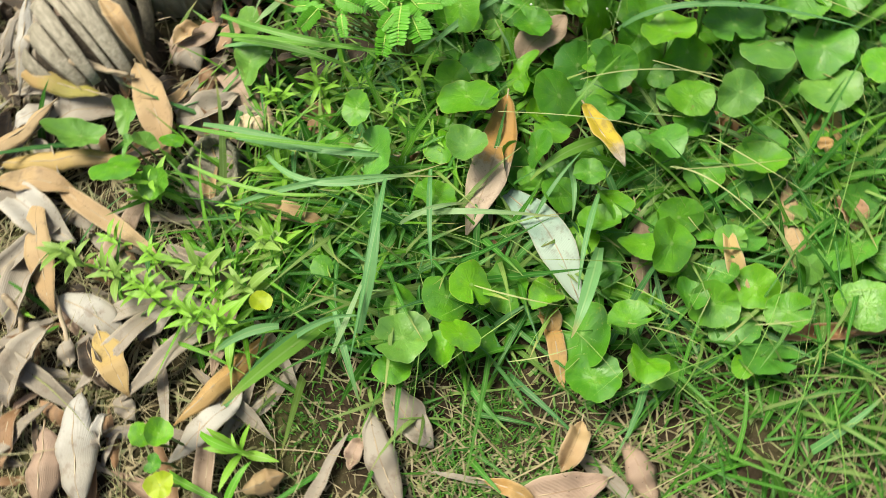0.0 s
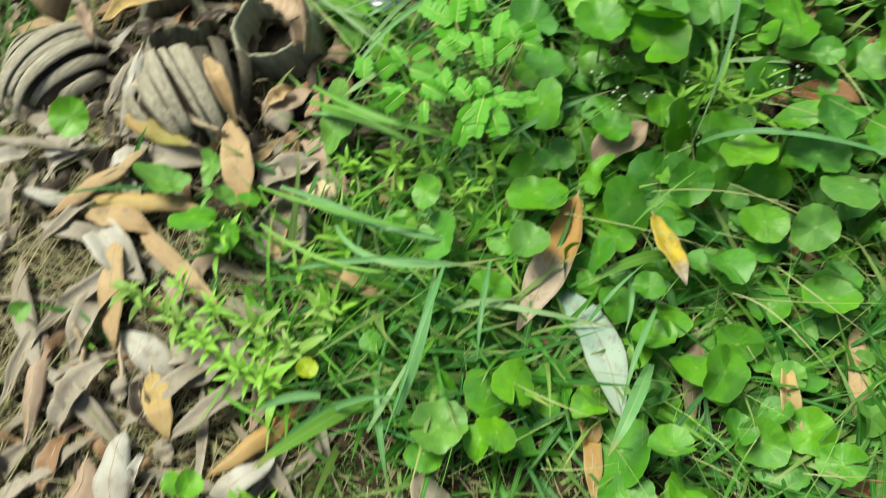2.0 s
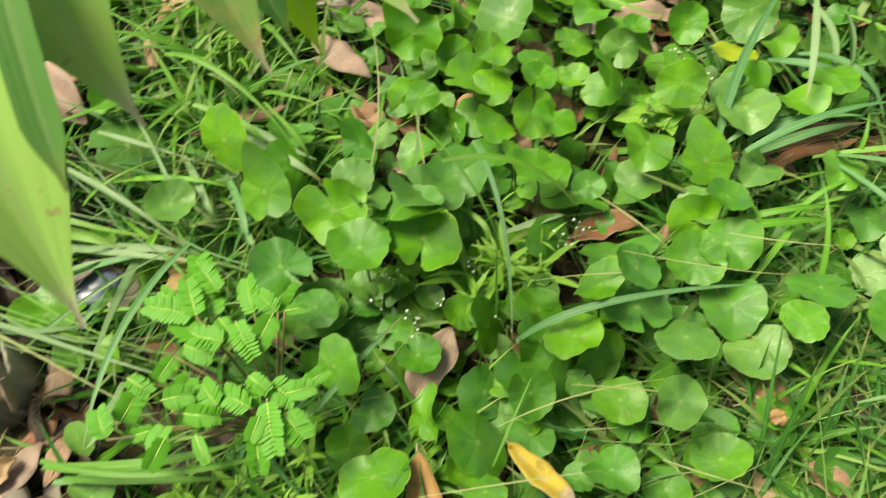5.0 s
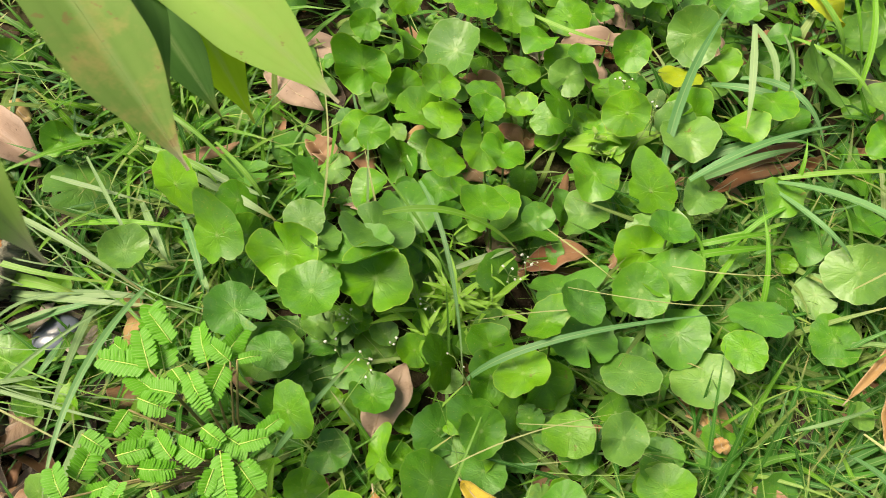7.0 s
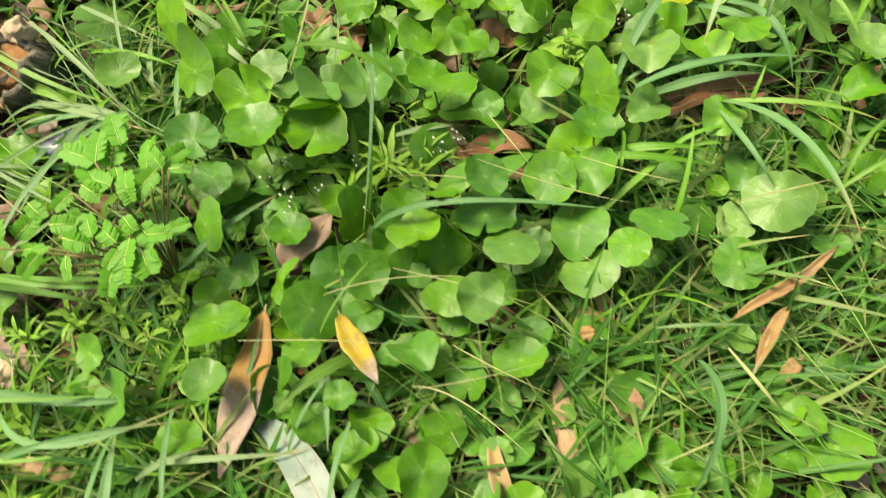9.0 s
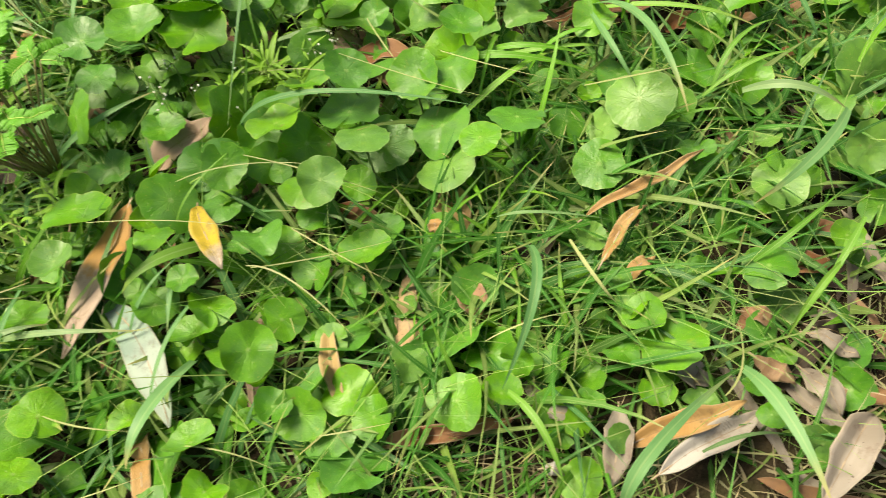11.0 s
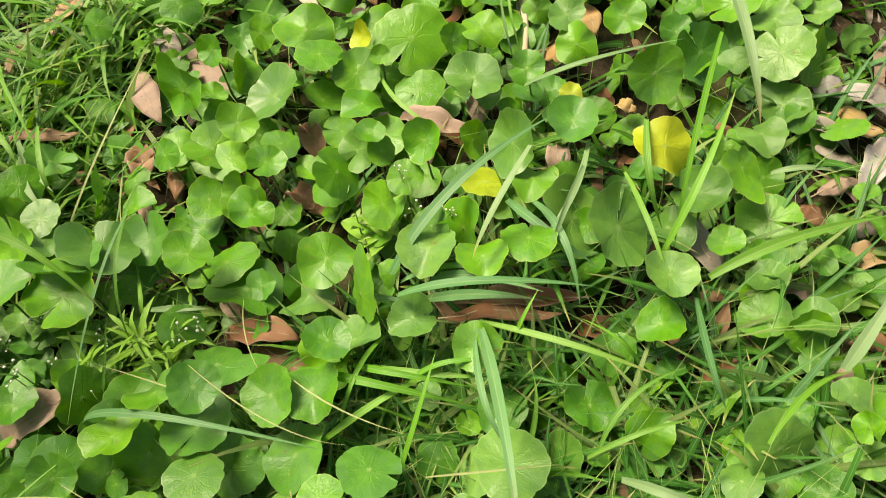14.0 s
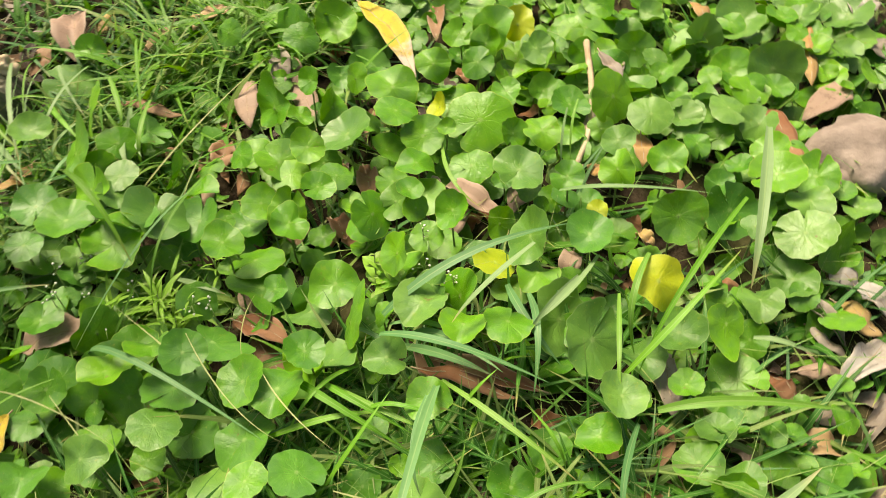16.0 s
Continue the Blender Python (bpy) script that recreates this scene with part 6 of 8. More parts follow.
grass_blade((-0.368, 0.686, 0.018), (-0.267, 0.605, 0.032), (-0.145, 0.576, -0.003), 0.0020, "p")
grass_blade((-0.371, 0.707, 0.024), (-0.262, 0.619, 0.031), (-0.141, 0.552, -0.002), 0.0020, "g")
grass_blade((-0.163, 0.719, 0.019), (-0.098, 0.622, 0.040), (0.009, 0.576, 0.003), 0.0014, "c")
grass_blade((-0.217, 0.734, 0.025), (-0.116, 0.633, 0.040), (-0.066, 0.570, 0.002), 0.0009, "p")
grass_blade((-0.217, 0.727, 0.023), (-0.130, 0.622, 0.038), (-0.082, 0.542, 0.001), 0.0015, "p")
grass_blade((0.351, 0.587, 0.043), (0.403, 0.649, 0.076), (0.480, 0.713, 0.083), 0.0089, "c")
grass_blade((0.456, 0.775, 0.061), (0.515, 0.770, 0.090), (0.595, 0.798, 0.082), 0.0058, "p")
grass_blade((0.361, 0.561, 0.053), (0.425, 0.560, 0.073), (0.508, 0.566, 0.053), 0.0084, "c")
grass_blade((0.357, 0.586, 0.033), (0.402, 0.587, 0.053), (0.446, 0.584, 0.043), 0.0067, "c")
grass_blade((0.628, 0.868, 0.116), (0.635, 0.759, 0.113), (0.642, 0.700, 0.075), 0.0103, "p")
grass_blade((0.583, 0.568, 0.032), (0.582, 0.509, 0.052), (0.592, 0.480, 0.032), 0.0059, "c")
grass_blade((0.099, 0.543, 0.173), (0.148, 0.523, 0.173), (0.182, 0.503, 0.133), 0.0051, "b")
grass_blade((0.511, 0.721, 0.044), (0.489, 0.637, 0.055), (0.448, 0.607, 0.024), 0.0061, "p")
grass_blade((0.422, 0.549, 0.033), (0.491, 0.518, 0.053), (0.552, 0.503, 0.033), 0.0051, "g")
grass_blade((0.555, 0.704, 0.082), (0.553, 0.649, 0.076), (0.566, 0.636, 0.025), 0.0059, "g")
grass_blade((0.668, 0.503, 0.044), (0.684, 0.522, 0.062), (0.705, 0.551, 0.079), 0.0094, "p")
grass_blade((0.595, 0.586, 0.031), (0.655, 0.609, 0.046), (0.738, 0.641, 0.029), 0.0086, "g")
grass_blade((0.562, 0.607, 0.033), (0.595, 0.656, 0.075), (0.628, 0.735, 0.081), 0.0059, "b")
grass_blade((-0.088, 0.772, 0.069), (-0.047, 0.736, 0.065), (-0.033, 0.716, 0.053), 0.0068, "g")
grass_blade((0.659, 0.693, 0.022), (0.685, 0.692, 0.029), (0.714, 0.696, 0.016), 0.0055, "p")
grass_blade((0.324, 0.578, 0.023), (0.351, 0.570, 0.033), (0.368, 0.568, 0.023), 0.0046, "c")
grass_blade((0.402, 0.410, 0.091), (0.442, 0.415, 0.090), (0.481, 0.420, 0.089), 0.0014, "s")
grass_blade((0.147, 0.563, 0.033), (0.184, 0.558, 0.043), (0.201, 0.563, 0.033), 0.0063, "p")
grass_blade((0.032, 0.632, 0.025), (0.076, 0.697, 0.081), (0.095, 0.819, 0.096), 0.0019, "s")
grass_blade((0.441, 0.663, 0.037), (0.471, 0.621, 0.054), (0.511, 0.598, 0.033), 0.0076, "c")
grass_blade((0.539, 0.686, 0.040), (0.553, 0.617, 0.054), (0.567, 0.576, 0.023), 0.0044, "g")
grass_blade((0.624, 0.795, 0.089), (0.588, 0.677, 0.077), (0.573, 0.617, 0.023), 0.0053, "b")
grass_blade((0.440, 0.896, 0.082), (0.444, 0.860, 0.070), (0.452, 0.839, 0.038), 0.0032, "g")
grass_blade((0.433, 0.880, 0.081), (0.440, 0.837, 0.068), (0.447, 0.825, 0.037), 0.0027, "p")
grass_blade((0.539, 0.894, 0.052), (0.554, 0.866, 0.060), (0.580, 0.847, 0.048), 0.0064, "b")
grass_blade((0.314, 0.819, 0.046), (0.345, 0.767, 0.050), (0.383, 0.749, 0.037), 0.0045, "g")
grass_blade((0.616, 0.457, 0.029), (0.647, 0.492, 0.036), (0.683, 0.512, 0.022), 0.0045, "b")
grass_blade((0.335, 0.517, 0.023), (0.394, 0.500, 0.043), (0.434, 0.503, 0.033), 0.0049, "g")
grass_blade((0.281, 0.514, 0.023), (0.347, 0.489, 0.053), (0.422, 0.484, 0.023), 0.0069, "b")
grass_blade((0.305, 0.451, 0.023), (0.355, 0.480, 0.043), (0.392, 0.505, 0.033), 0.0055, "b")
grass_blade((0.507, 0.453, 0.022), (0.529, 0.482, 0.043), (0.569, 0.510, 0.033), 0.0042, "g")
grass_blade((0.499, 0.448, 0.022), (0.536, 0.459, 0.042), (0.574, 0.473, 0.032), 0.0038, "g")
grass_blade((0.363, 0.433, 0.002), (0.382, 0.465, 0.043), (0.396, 0.508, 0.063), 0.0047, "b")
grass_blade((0.452, 0.444, 0.002), (0.464, 0.470, 0.033), (0.464, 0.495, 0.053), 0.0040, "g")
grass_blade((0.541, 0.518, 0.003), (0.526, 0.525, 0.043), (0.494, 0.552, 0.033), 0.0041, "b")
grass_blade((0.519, 0.425, 0.049), (0.550, 0.409, 0.066), (0.586, 0.401, 0.044), 0.0066, "p")
grass_blade((0.583, 0.394, 0.052), (0.549, 0.355, 0.056), (0.517, 0.348, 0.016), 0.0083, "c")
grass_blade((0.354, 0.311, 0.049), (0.353, 0.262, 0.068), (0.326, 0.220, 0.021), 0.0071, "c")
grass_blade((0.391, 0.141, 0.042), (0.414, 0.169, 0.058), (0.471, 0.220, 0.019), 0.0085, "c")
grass_blade((0.477, 0.220, 0.027), (0.489, 0.184, 0.046), (0.500, 0.134, 0.044), 0.0088, "c")
grass_blade((0.330, 0.220, 0.020), (0.350, 0.190, 0.028), (0.360, 0.158, 0.007), 0.0052, "g")
grass_blade((0.557, 0.290, 0.024), (0.533, 0.268, 0.022), (0.518, 0.251, -0.008), 0.0049, "g")
grass_blade((0.579, 0.320, 0.028), (0.552, 0.286, 0.023), (0.533, 0.267, -0.008), 0.0044, "g")
grass_blade((0.422, 0.523, 0.053), (0.432, 0.471, 0.063), (0.447, 0.447, 0.042), 0.0051, "c")
grass_blade((0.382, 0.326, 0.027), (0.396, 0.289, 0.033), (0.411, 0.278, 0.010), 0.0027, "s")
grass_blade((0.449, 0.180, -0.008), (0.477, 0.187, -0.002), (0.508, 0.193, -0.027), 0.0030, "p")
grass_blade((0.300, 0.481, 0.073), (0.338, 0.459, 0.073), (0.381, 0.447, 0.063), 0.0013, "s")
grass_blade((0.218, 0.493, 0.073), (0.290, 0.450, 0.073), (0.339, 0.443, 0.053), 0.0010, "s")
grass_blade((0.232, 0.473, 0.053), (0.200, 0.478, 0.073), (0.129, 0.504, 0.053), 0.0013, "s")
grass_blade((0.145, 0.408, 0.063), (0.204, 0.383, 0.063), (0.253, 0.364, 0.053), 0.0010, "s")
grass_blade((0.021, 0.368, 0.053), (0.096, 0.354, 0.063), (0.145, 0.348, 0.053), 0.0010, "s")
grass_blade((0.158, 0.313, 0.053), (0.206, 0.316, 0.053), (0.262, 0.324, 0.053), 0.0009, "s")
grass_blade((0.209, 0.195, 0.033), (0.231, 0.197, 0.033), (0.257, 0.204, 0.023), 0.0011, "s")
grass_blade((0.119, 0.195, 0.033), (0.151, 0.188, 0.033), (0.178, 0.178, 0.023), 0.0011, "s")
grass_blade((0.332, 0.342, 0.041), (0.364, 0.337, 0.049), (0.411, 0.341, 0.025), 0.0033, "p")
grass_blade((0.506, 0.304, 0.010), (0.534, 0.316, 0.029), (0.574, 0.347, 0.023), 0.0045, "g")
grass_blade((0.319, 0.247, 0.041), (0.353, 0.256, 0.048), (0.395, 0.273, 0.022), 0.0011, "s")
grass_blade((0.464, 0.206, 0.020), (0.480, 0.228, 0.017), (0.486, 0.264, 0.007), 0.0015, "s")
grass_blade((-0.068, 0.306, 0.053), (-0.069, 0.237, 0.073), (-0.088, 0.155, 0.033), 0.0054, "c")
grass_blade((-0.149, 0.191, 0.024), (-0.178, 0.182, 0.027), (-0.204, 0.164, 0.021), 0.0076, "c")
grass_blade((-0.189, 0.130, 0.009), (-0.131, 0.182, 0.033), (-0.077, 0.194, 0.043), 0.0068, "c")
grass_blade((-0.106, 0.204, 0.023), (-0.093, 0.168, 0.023), (-0.082, 0.133, 0.003), 0.0056, "c")
grass_blade((-0.035, 0.326, 0.033), (-0.032, 0.276, 0.043), (-0.029, 0.237, 0.033), 0.0046, "c")
grass_blade((0.103, 0.308, 0.023), (0.091, 0.264, 0.033), (0.084, 0.222, 0.023), 0.0050, "c")
grass_blade((-0.176, 0.339, 0.037), (-0.113, 0.302, 0.053), (-0.021, 0.326, 0.043), 0.0053, "c")
grass_blade((-0.246, 0.331, 0.036), (-0.154, 0.297, 0.045), (-0.078, 0.313, 0.033), 0.0042, "g")
grass_blade((-0.225, 0.461, 0.040), (-0.155, 0.435, 0.054), (-0.099, 0.424, 0.033), 0.0065, "g")
grass_blade((-0.240, 0.372, 0.035), (-0.161, 0.349, 0.045), (-0.096, 0.336, 0.023), 0.0056, "c")
grass_blade((-0.057, 0.276, 0.033), (-0.030, 0.285, 0.043), (-0.003, 0.294, 0.033), 0.0048, "p")
grass_blade((0.077, 0.381, 0.023), (0.099, 0.402, 0.043), (0.132, 0.439, 0.043), 0.0024, "g")
grass_blade((-0.200, 0.107, 0.020), (-0.178, 0.097, 0.027), (-0.157, 0.094, 0.015), 0.0068, "b")
grass_blade((-0.178, 0.051, 0.007), (-0.168, 0.074, 0.016), (-0.159, 0.088, 0.015), 0.0068, "b")
grass_blade((0.004, 0.227, 0.023), (0.043, 0.213, 0.033), (0.075, 0.211, 0.023), 0.0013, "s")
grass_blade((0.088, 0.398, 0.053), (0.150, 0.399, 0.063), (0.219, 0.393, 0.053), 0.0011, "s")
grass_blade((0.031, 0.169, 0.013), (0.061, 0.172, 0.023), (0.086, 0.184, 0.013), 0.0010, "s")
grass_blade((0.154, 0.315, 0.053), (0.189, 0.299, 0.053), (0.232, 0.257, 0.043), 0.0013, "s")
grass_blade((0.185, 0.343, 0.053), (0.216, 0.320, 0.053), (0.257, 0.296, 0.043), 0.0010, "s")
grass_blade((-0.104, 0.170, 0.023), (-0.090, 0.204, 0.033), (-0.080, 0.248, 0.023), 0.0047, "p")
grass_blade((0.112, 0.486, 0.003), (0.123, 0.512, 0.033), (0.132, 0.537, 0.063), 0.0028, "g")
grass_blade((0.380, 0.583, 0.033), (0.416, 0.578, 0.053), (0.471, 0.562, 0.053), 0.0083, "c")
grass_blade((0.375, 0.575, 0.023), (0.420, 0.564, 0.048), (0.465, 0.556, 0.053), 0.0082, "c")
grass_blade((0.464, 0.659, 0.107), (0.436, 0.608, 0.094), (0.420, 0.580, 0.073), 0.0064, "p")
grass_blade((0.464, 0.653, 0.046), (0.487, 0.603, 0.063), (0.498, 0.562, 0.033), 0.0066, "c")
grass_blade((0.504, 0.662, 0.077), (0.488, 0.620, 0.074), (0.475, 0.600, 0.043), 0.0050, "p")
grass_blade((0.232, 0.565, 0.043), (0.248, 0.523, 0.053), (0.266, 0.494, 0.043), 0.0014, "s")
grass_blade((0.088, 0.638, 0.035), (0.103, 0.668, 0.068), (0.110, 0.681, 0.089), 0.0026, "p")
grass_blade((0.132, 0.566, 0.023), (0.129, 0.586, 0.033), (0.099, 0.635, 0.015), 0.0051, "g")
grass_blade((0.449, 0.533, 0.033), (0.456, 0.539, 0.053), (0.468, 0.558, 0.063), 0.0040, "b")
grass_blade((0.328, 0.512, 0.033), (0.367, 0.496, 0.053), (0.419, 0.495, 0.033), 0.0054, "b")
grass_blade((0.368, 0.498, 0.023), (0.404, 0.505, 0.053), (0.457, 0.511, 0.033), 0.0047, "b")
grass_blade((0.347, 0.542, 0.023), (0.336, 0.491, 0.053), (0.320, 0.453, 0.013), 0.0038, "b")
grass_blade((-0.230, 0.761, 0.063), (-0.163, 0.688, 0.063), (-0.114, 0.634, 0.030), 0.0057, "p")
grass_blade((-0.184, 0.786, 0.054), (-0.144, 0.754, 0.056), (-0.096, 0.725, 0.042), 0.0047, "p")
grass_blade((-0.109, 0.851, 0.069), (-0.050, 0.783, 0.081), (-0.005, 0.711, 0.032), 0.0060, "g")
grass_blade((-0.067, 0.769, 0.024), (-0.020, 0.699, 0.049), (0.009, 0.670, 0.033), 0.0093, "p")
grass_blade((-0.080, 0.726, 0.016), (-0.066, 0.657, 0.042), (-0.069, 0.622, 0.027), 0.0076, "c")
grass_blade((-0.116, 0.759, 0.021), (-0.097, 0.686, 0.044), (-0.095, 0.663, 0.029), 0.0078, "p")
grass_blade((-0.186, 0.751, 0.020), (-0.118, 0.709, 0.047), (-0.071, 0.690, 0.034), 0.0063, "b")
grass_blade((-0.263, 0.701, 0.006), (-0.165, 0.655, 0.034), (-0.113, 0.634, 0.025), 0.0085, "p")
grass_blade((-0.268, 0.668, -0.001), (-0.193, 0.649, 0.032), (-0.145, 0.648, 0.023), 0.0075, "c")
grass_blade((-0.089, 0.191, 0.008), (-0.076, 0.256, 0.039), (-0.081, 0.318, 0.028), 0.0099, "c")
grass_blade((-0.110, 0.205, 0.008), (-0.145, 0.158, 0.040), (-0.182, 0.125, 0.033), 0.0123, "g")
grass_blade((-0.061, 0.296, 0.008), (-0.001, 0.284, 0.039), (0.071, 0.284, 0.028), 0.0054, "p")
grass_blade((0.103, 0.266, 0.008), (0.090, 0.216, 0.039), (0.078, 0.184, 0.028), 0.0112, "c")
grass_blade((0.114, 0.368, 0.008), (0.076, 0.337, 0.039), (0.047, 0.317, 0.028), 0.0097, "g")
grass_blade((-0.216, 0.371, 0.016), (-0.127, 0.343, 0.039), (-0.065, 0.341, 0.028), 0.0092, "c")
grass_blade((-0.152, 0.688, 0.005), (-0.176, 0.624, 0.031), (-0.216, 0.538, 0.026), 0.0076, "p")
grass_blade((-0.193, 0.544, 0.006), (-0.195, 0.494, 0.040), (-0.213, 0.483, 0.032), 0.0084, "p")
grass_blade((-0.253, 0.487, 0.016), (-0.167, 0.454, 0.041), (-0.089, 0.454, 0.028), 0.0100, "g")
grass_blade((-0.245, 0.471, 0.017), (-0.186, 0.451, 0.043), (-0.150, 0.452, 0.028), 0.0070, "c")
grass_blade((-0.267, 0.674, -0.001), (-0.214, 0.653, 0.032), (-0.185, 0.660, 0.022), 0.0047, "p")
grass_blade((-0.256, 0.707, 0.008), (-0.182, 0.656, 0.033), (-0.094, 0.618, 0.026), 0.0075, "p")
grass_blade((-0.187, 0.716, 0.010), (-0.140, 0.640, 0.034), (-0.120, 0.599, 0.023), 0.0044, "b")
grass_blade((-0.201, 0.652, -0.000), (-0.201, 0.612, 0.029), (-0.228, 0.595, 0.019), 0.0091, "c")
grass_blade((-0.236, 0.629, -0.002), (-0.186, 0.600, 0.030), (-0.160, 0.596, 0.021), 0.0050, "g")
grass_blade((-0.259, 0.719, 0.012), (-0.210, 0.682, 0.039), (-0.172, 0.658, 0.022), 0.0118, "g")
grass_blade((-0.078, 0.674, 0.010), (-0.063, 0.626, 0.039), (-0.066, 0.621, 0.027), 0.0053, "p")
grass_blade((-0.150, 0.697, 0.008), (-0.149, 0.655, 0.035), (-0.167, 0.656, 0.022), 0.0045, "b")
herb(-0.265, 0.249, 0.05, 9, 0.028, 716)
herb(-0.220, 0.198, 0.05, 10, 0.03, 214)
herb(-0.208, 0.218, 0.05, 9, 0.03, 220)
herb(-0.175, 0.097, 0.03, 7, 0.03, 830)
herb(-0.308, 0.267, 0.04, 8, 0.026, 686)
herb(-0.194, 0.191, 0.045, 8, 0.028, 373)
herb(-0.277, 0.316, 0.05, 7, 0.032, 623)
herb(-0.274, 0.225, 0.04, 8, 0.026, 237)
herb(-0.231, 0.243, 0.04, 8, 0.026, 179)
herb(-0.192, 0.419, 0.045, 8, 0.026, 700)
herb(-0.150, 0.435, 0.05, 9, 0.028, 769)
herb(-0.208, 0.304, 0.04, 8, 0.026, 543)
herb(-0.170, 0.273, 0.04, 8, 0.026, 403)
herb(-0.290, 0.308, 0.035, 7, 0.026, 612)
herb(-0.315, 0.242, 0.03, 7, 0.022, 552)
herb(-0.355, 0.251, 0.03, 5, 0.022, 434)
herb(0.139, 0.540, 0.06, 16, 0.044, 612, False, (0.0, 0.0), 0.14)
herb(0.157, 0.527, 0.055, 14, 0.044, 181, False, (0.01, 0.0), 0.14)
herb(0.115, 0.544, 0.05, 12, 0.044, 643, False, (-0.01, 0.0), 0.14)
herb(-0.074, 0.403, 0.05, 9, 0.03, 309)
herb(-0.144, 0.421, 0.05, 9, 0.03, 452)
herb(-0.039, 0.373, 0.04, 8, 0.026, 383)
herb(-0.170, 0.337, 0.05, 9, 0.03, 57)
herb(-0.109, 0.426, 0.045, 8, 0.03, 80)
herb(-0.184, 0.413, 0.045, 8, 0.028, 805)
herb(-0.053, 0.433, 0.05, 8, 0.03, 549)
herb(0.334, 0.647, 0.06, 7, 0.042, 880, False, (0.0, 0.0), 0.5)
herb(-0.013, 0.548, 0.05, 6, 0.02, 468)
herb(0.210, 0.504, 0.05, 9, 0.03, 501, False, (0.0, 0.0), 0.14)
herb(0.314, 0.647, 0.07, 8, 0.013, 18, True, (0.0, 0.0), 0.4)
herb(0.322, 0.629, 0.06, 6, 0.012, 592, True, (0.0, 0.0), 0.4)
herb(0.123, 0.550, 0.06, 14, 0.02, 180, True)
herb(0.139, 0.536, 0.055, 14, 0.018, 274, True)
herb(0.099, 0.565, 0.05, 12, 0.02, 532, True)
herb(0.156, 0.602, 0.05, 10, 0.03, 920, False, (0.0, 0.0), 0.14)
herb(0.130, 0.613, 0.05, 10, 0.03, 429, False, (0.0, 0.0), 0.14)
herb(0.378, 0.630, 0.05, 7, 0.016, 702, True)
herb(0.034, 0.563, 0.05, 8, 0.018, 506, True)
herb(0.326, 0.647, 0.055, 6, 0.036, 227, False, (0.0, 0.0), 0.5)
herb(0.379, 0.640, 0.06, 9, 0.022, 398, True, (0.0, 0.0), 0.34)
herb(0.399, 0.650, 0.06, 8, 0.02, 837, True, (0.0, 0.0), 0.34)
herb(0.135, 0.539, 0.055, 12, 0.044, 512, False, (0.0, 0.0), 0.14)
herb(-0.294, 0.234, 0.045, 8, 0.030, 900, True, (-0.008, 0.0), 0.26)
herb(-0.260, 0.215, 0.049, 9, 0.030, 907, False, (0.000, 0.0), 0.26)
herb(-0.225, 0.240, 0.045, 8, 0.030, 928, True, (0.000, 0.0), 0.26)
herb(-0.333, 0.249, 0.053, 10, 0.030, 942, True, (-0.008, 0.0), 0.26)
herb(-0.198, 0.196, 0.057, 11, 0.030, 949, False, (0.000, 0.0), 0.26)
herb(-0.230, 0.205, 0.049, 9, 0.030, 963, False, (-0.008, 0.0), 0.26)
herb(-0.186, 0.225, 0.053, 10, 0.030, 970, True, (0.000, 0.0), 0.26)
herb(-0.169, 0.265, 0.045, 8, 0.030, 984, True, (-0.008, 0.0), 0.26)
herb(0.168, 0.548, 0.065, 12, 0.036, 1013, False, (0.005, -0.005), 0.15)
herb(0.102, 0.520, 0.06, 11, 0.032, 1021, False, (0.0, -0.006), 0.15)
flower_head(0.051, 0.505, 0.043, 496, 4)
flower_head(0.052, 0.499, 0.038, 354, 3)
flower_head(0.202, 0.540, 0.048, 415, 7)
flower_head(0.123, 0.485, 0.023, 633, 2)
flower_head(0.078, 0.514, 0.033, 494, 3)
flower_head(0.353, 0.675, 0.063, 776, 6)
flower_head(0.368, 0.641, 0.055, 183, 5)
flower_head(0.049, 0.551, 0.033, 117, 5)
flower_head(0.030, 0.528, 0.033, 734, 3)
flower_head(0.116, 0.537, 0.033, 429, 4)
flower_head(0.395, 0.645, 0.046, 347, 8)
flower_head(0.185, 0.535, 0.043, 885, 5)
flower_head(0.043, 0.593, 0.053, 749, 4)
feathery = thing("feathery_weed", -0.072, 0.475, soil_z(-0.072, 0.475), "bright green feathery weed with paired leaflets and pale ribs", "weed")
frond(feathery, (-0.030, 0.060, 0.115), (-0.067, 0.083, 0.111), 0.0082, 12)
mesh_object("stem", *tube([(0, 0, -0.003), (-0.013, 0.027, 0.069), (-0.030, 0.060, 0.115)], [0.0013, 0.0011, 0.0008], 5)[:2], STEM_RED, None, feathery)
frond(feathery, (-0.020, 0.054, 0.110), (-0.024, 0.115, 0.108), 0.0101, 12)
frond(feathery, (-0.027, 0.054, 0.121), (-0.033, 0.092, 0.116), 0.0072, 12)
mesh_object("stem", *tube([(0, 0, -0.003), (-0.012, 0.024, 0.073), (-0.027, 0.054, 0.121)], [0.0013, 0.0011, 0.0008], 5)[:2], STEM_RED, None, feathery)
frond(feathery, (-0.023, 0.031, 0.107), (-0.045, 0.061, 0.108), 0.0092, 12)
frond(feathery, (0.011, 0.052, 0.106), (0.009, 0.086, 0.104), 0.0082, 12)
mesh_object("stem", *tube([(0, 0, -0.003), (0.005, 0.023, 0.064), (0.011, 0.052, 0.106)], [0.0013, 0.0011, 0.0008], 5)[:2], STEM_RED, None, feathery)
frond(feathery, (0.019, 0.048, 0.106), (0.042, 0.071, 0.104), 0.0082, 12)
frond(feathery, (-0.001, 0.044, 0.117), (0.008, 0.012, 0.116), 0.0087, 12)
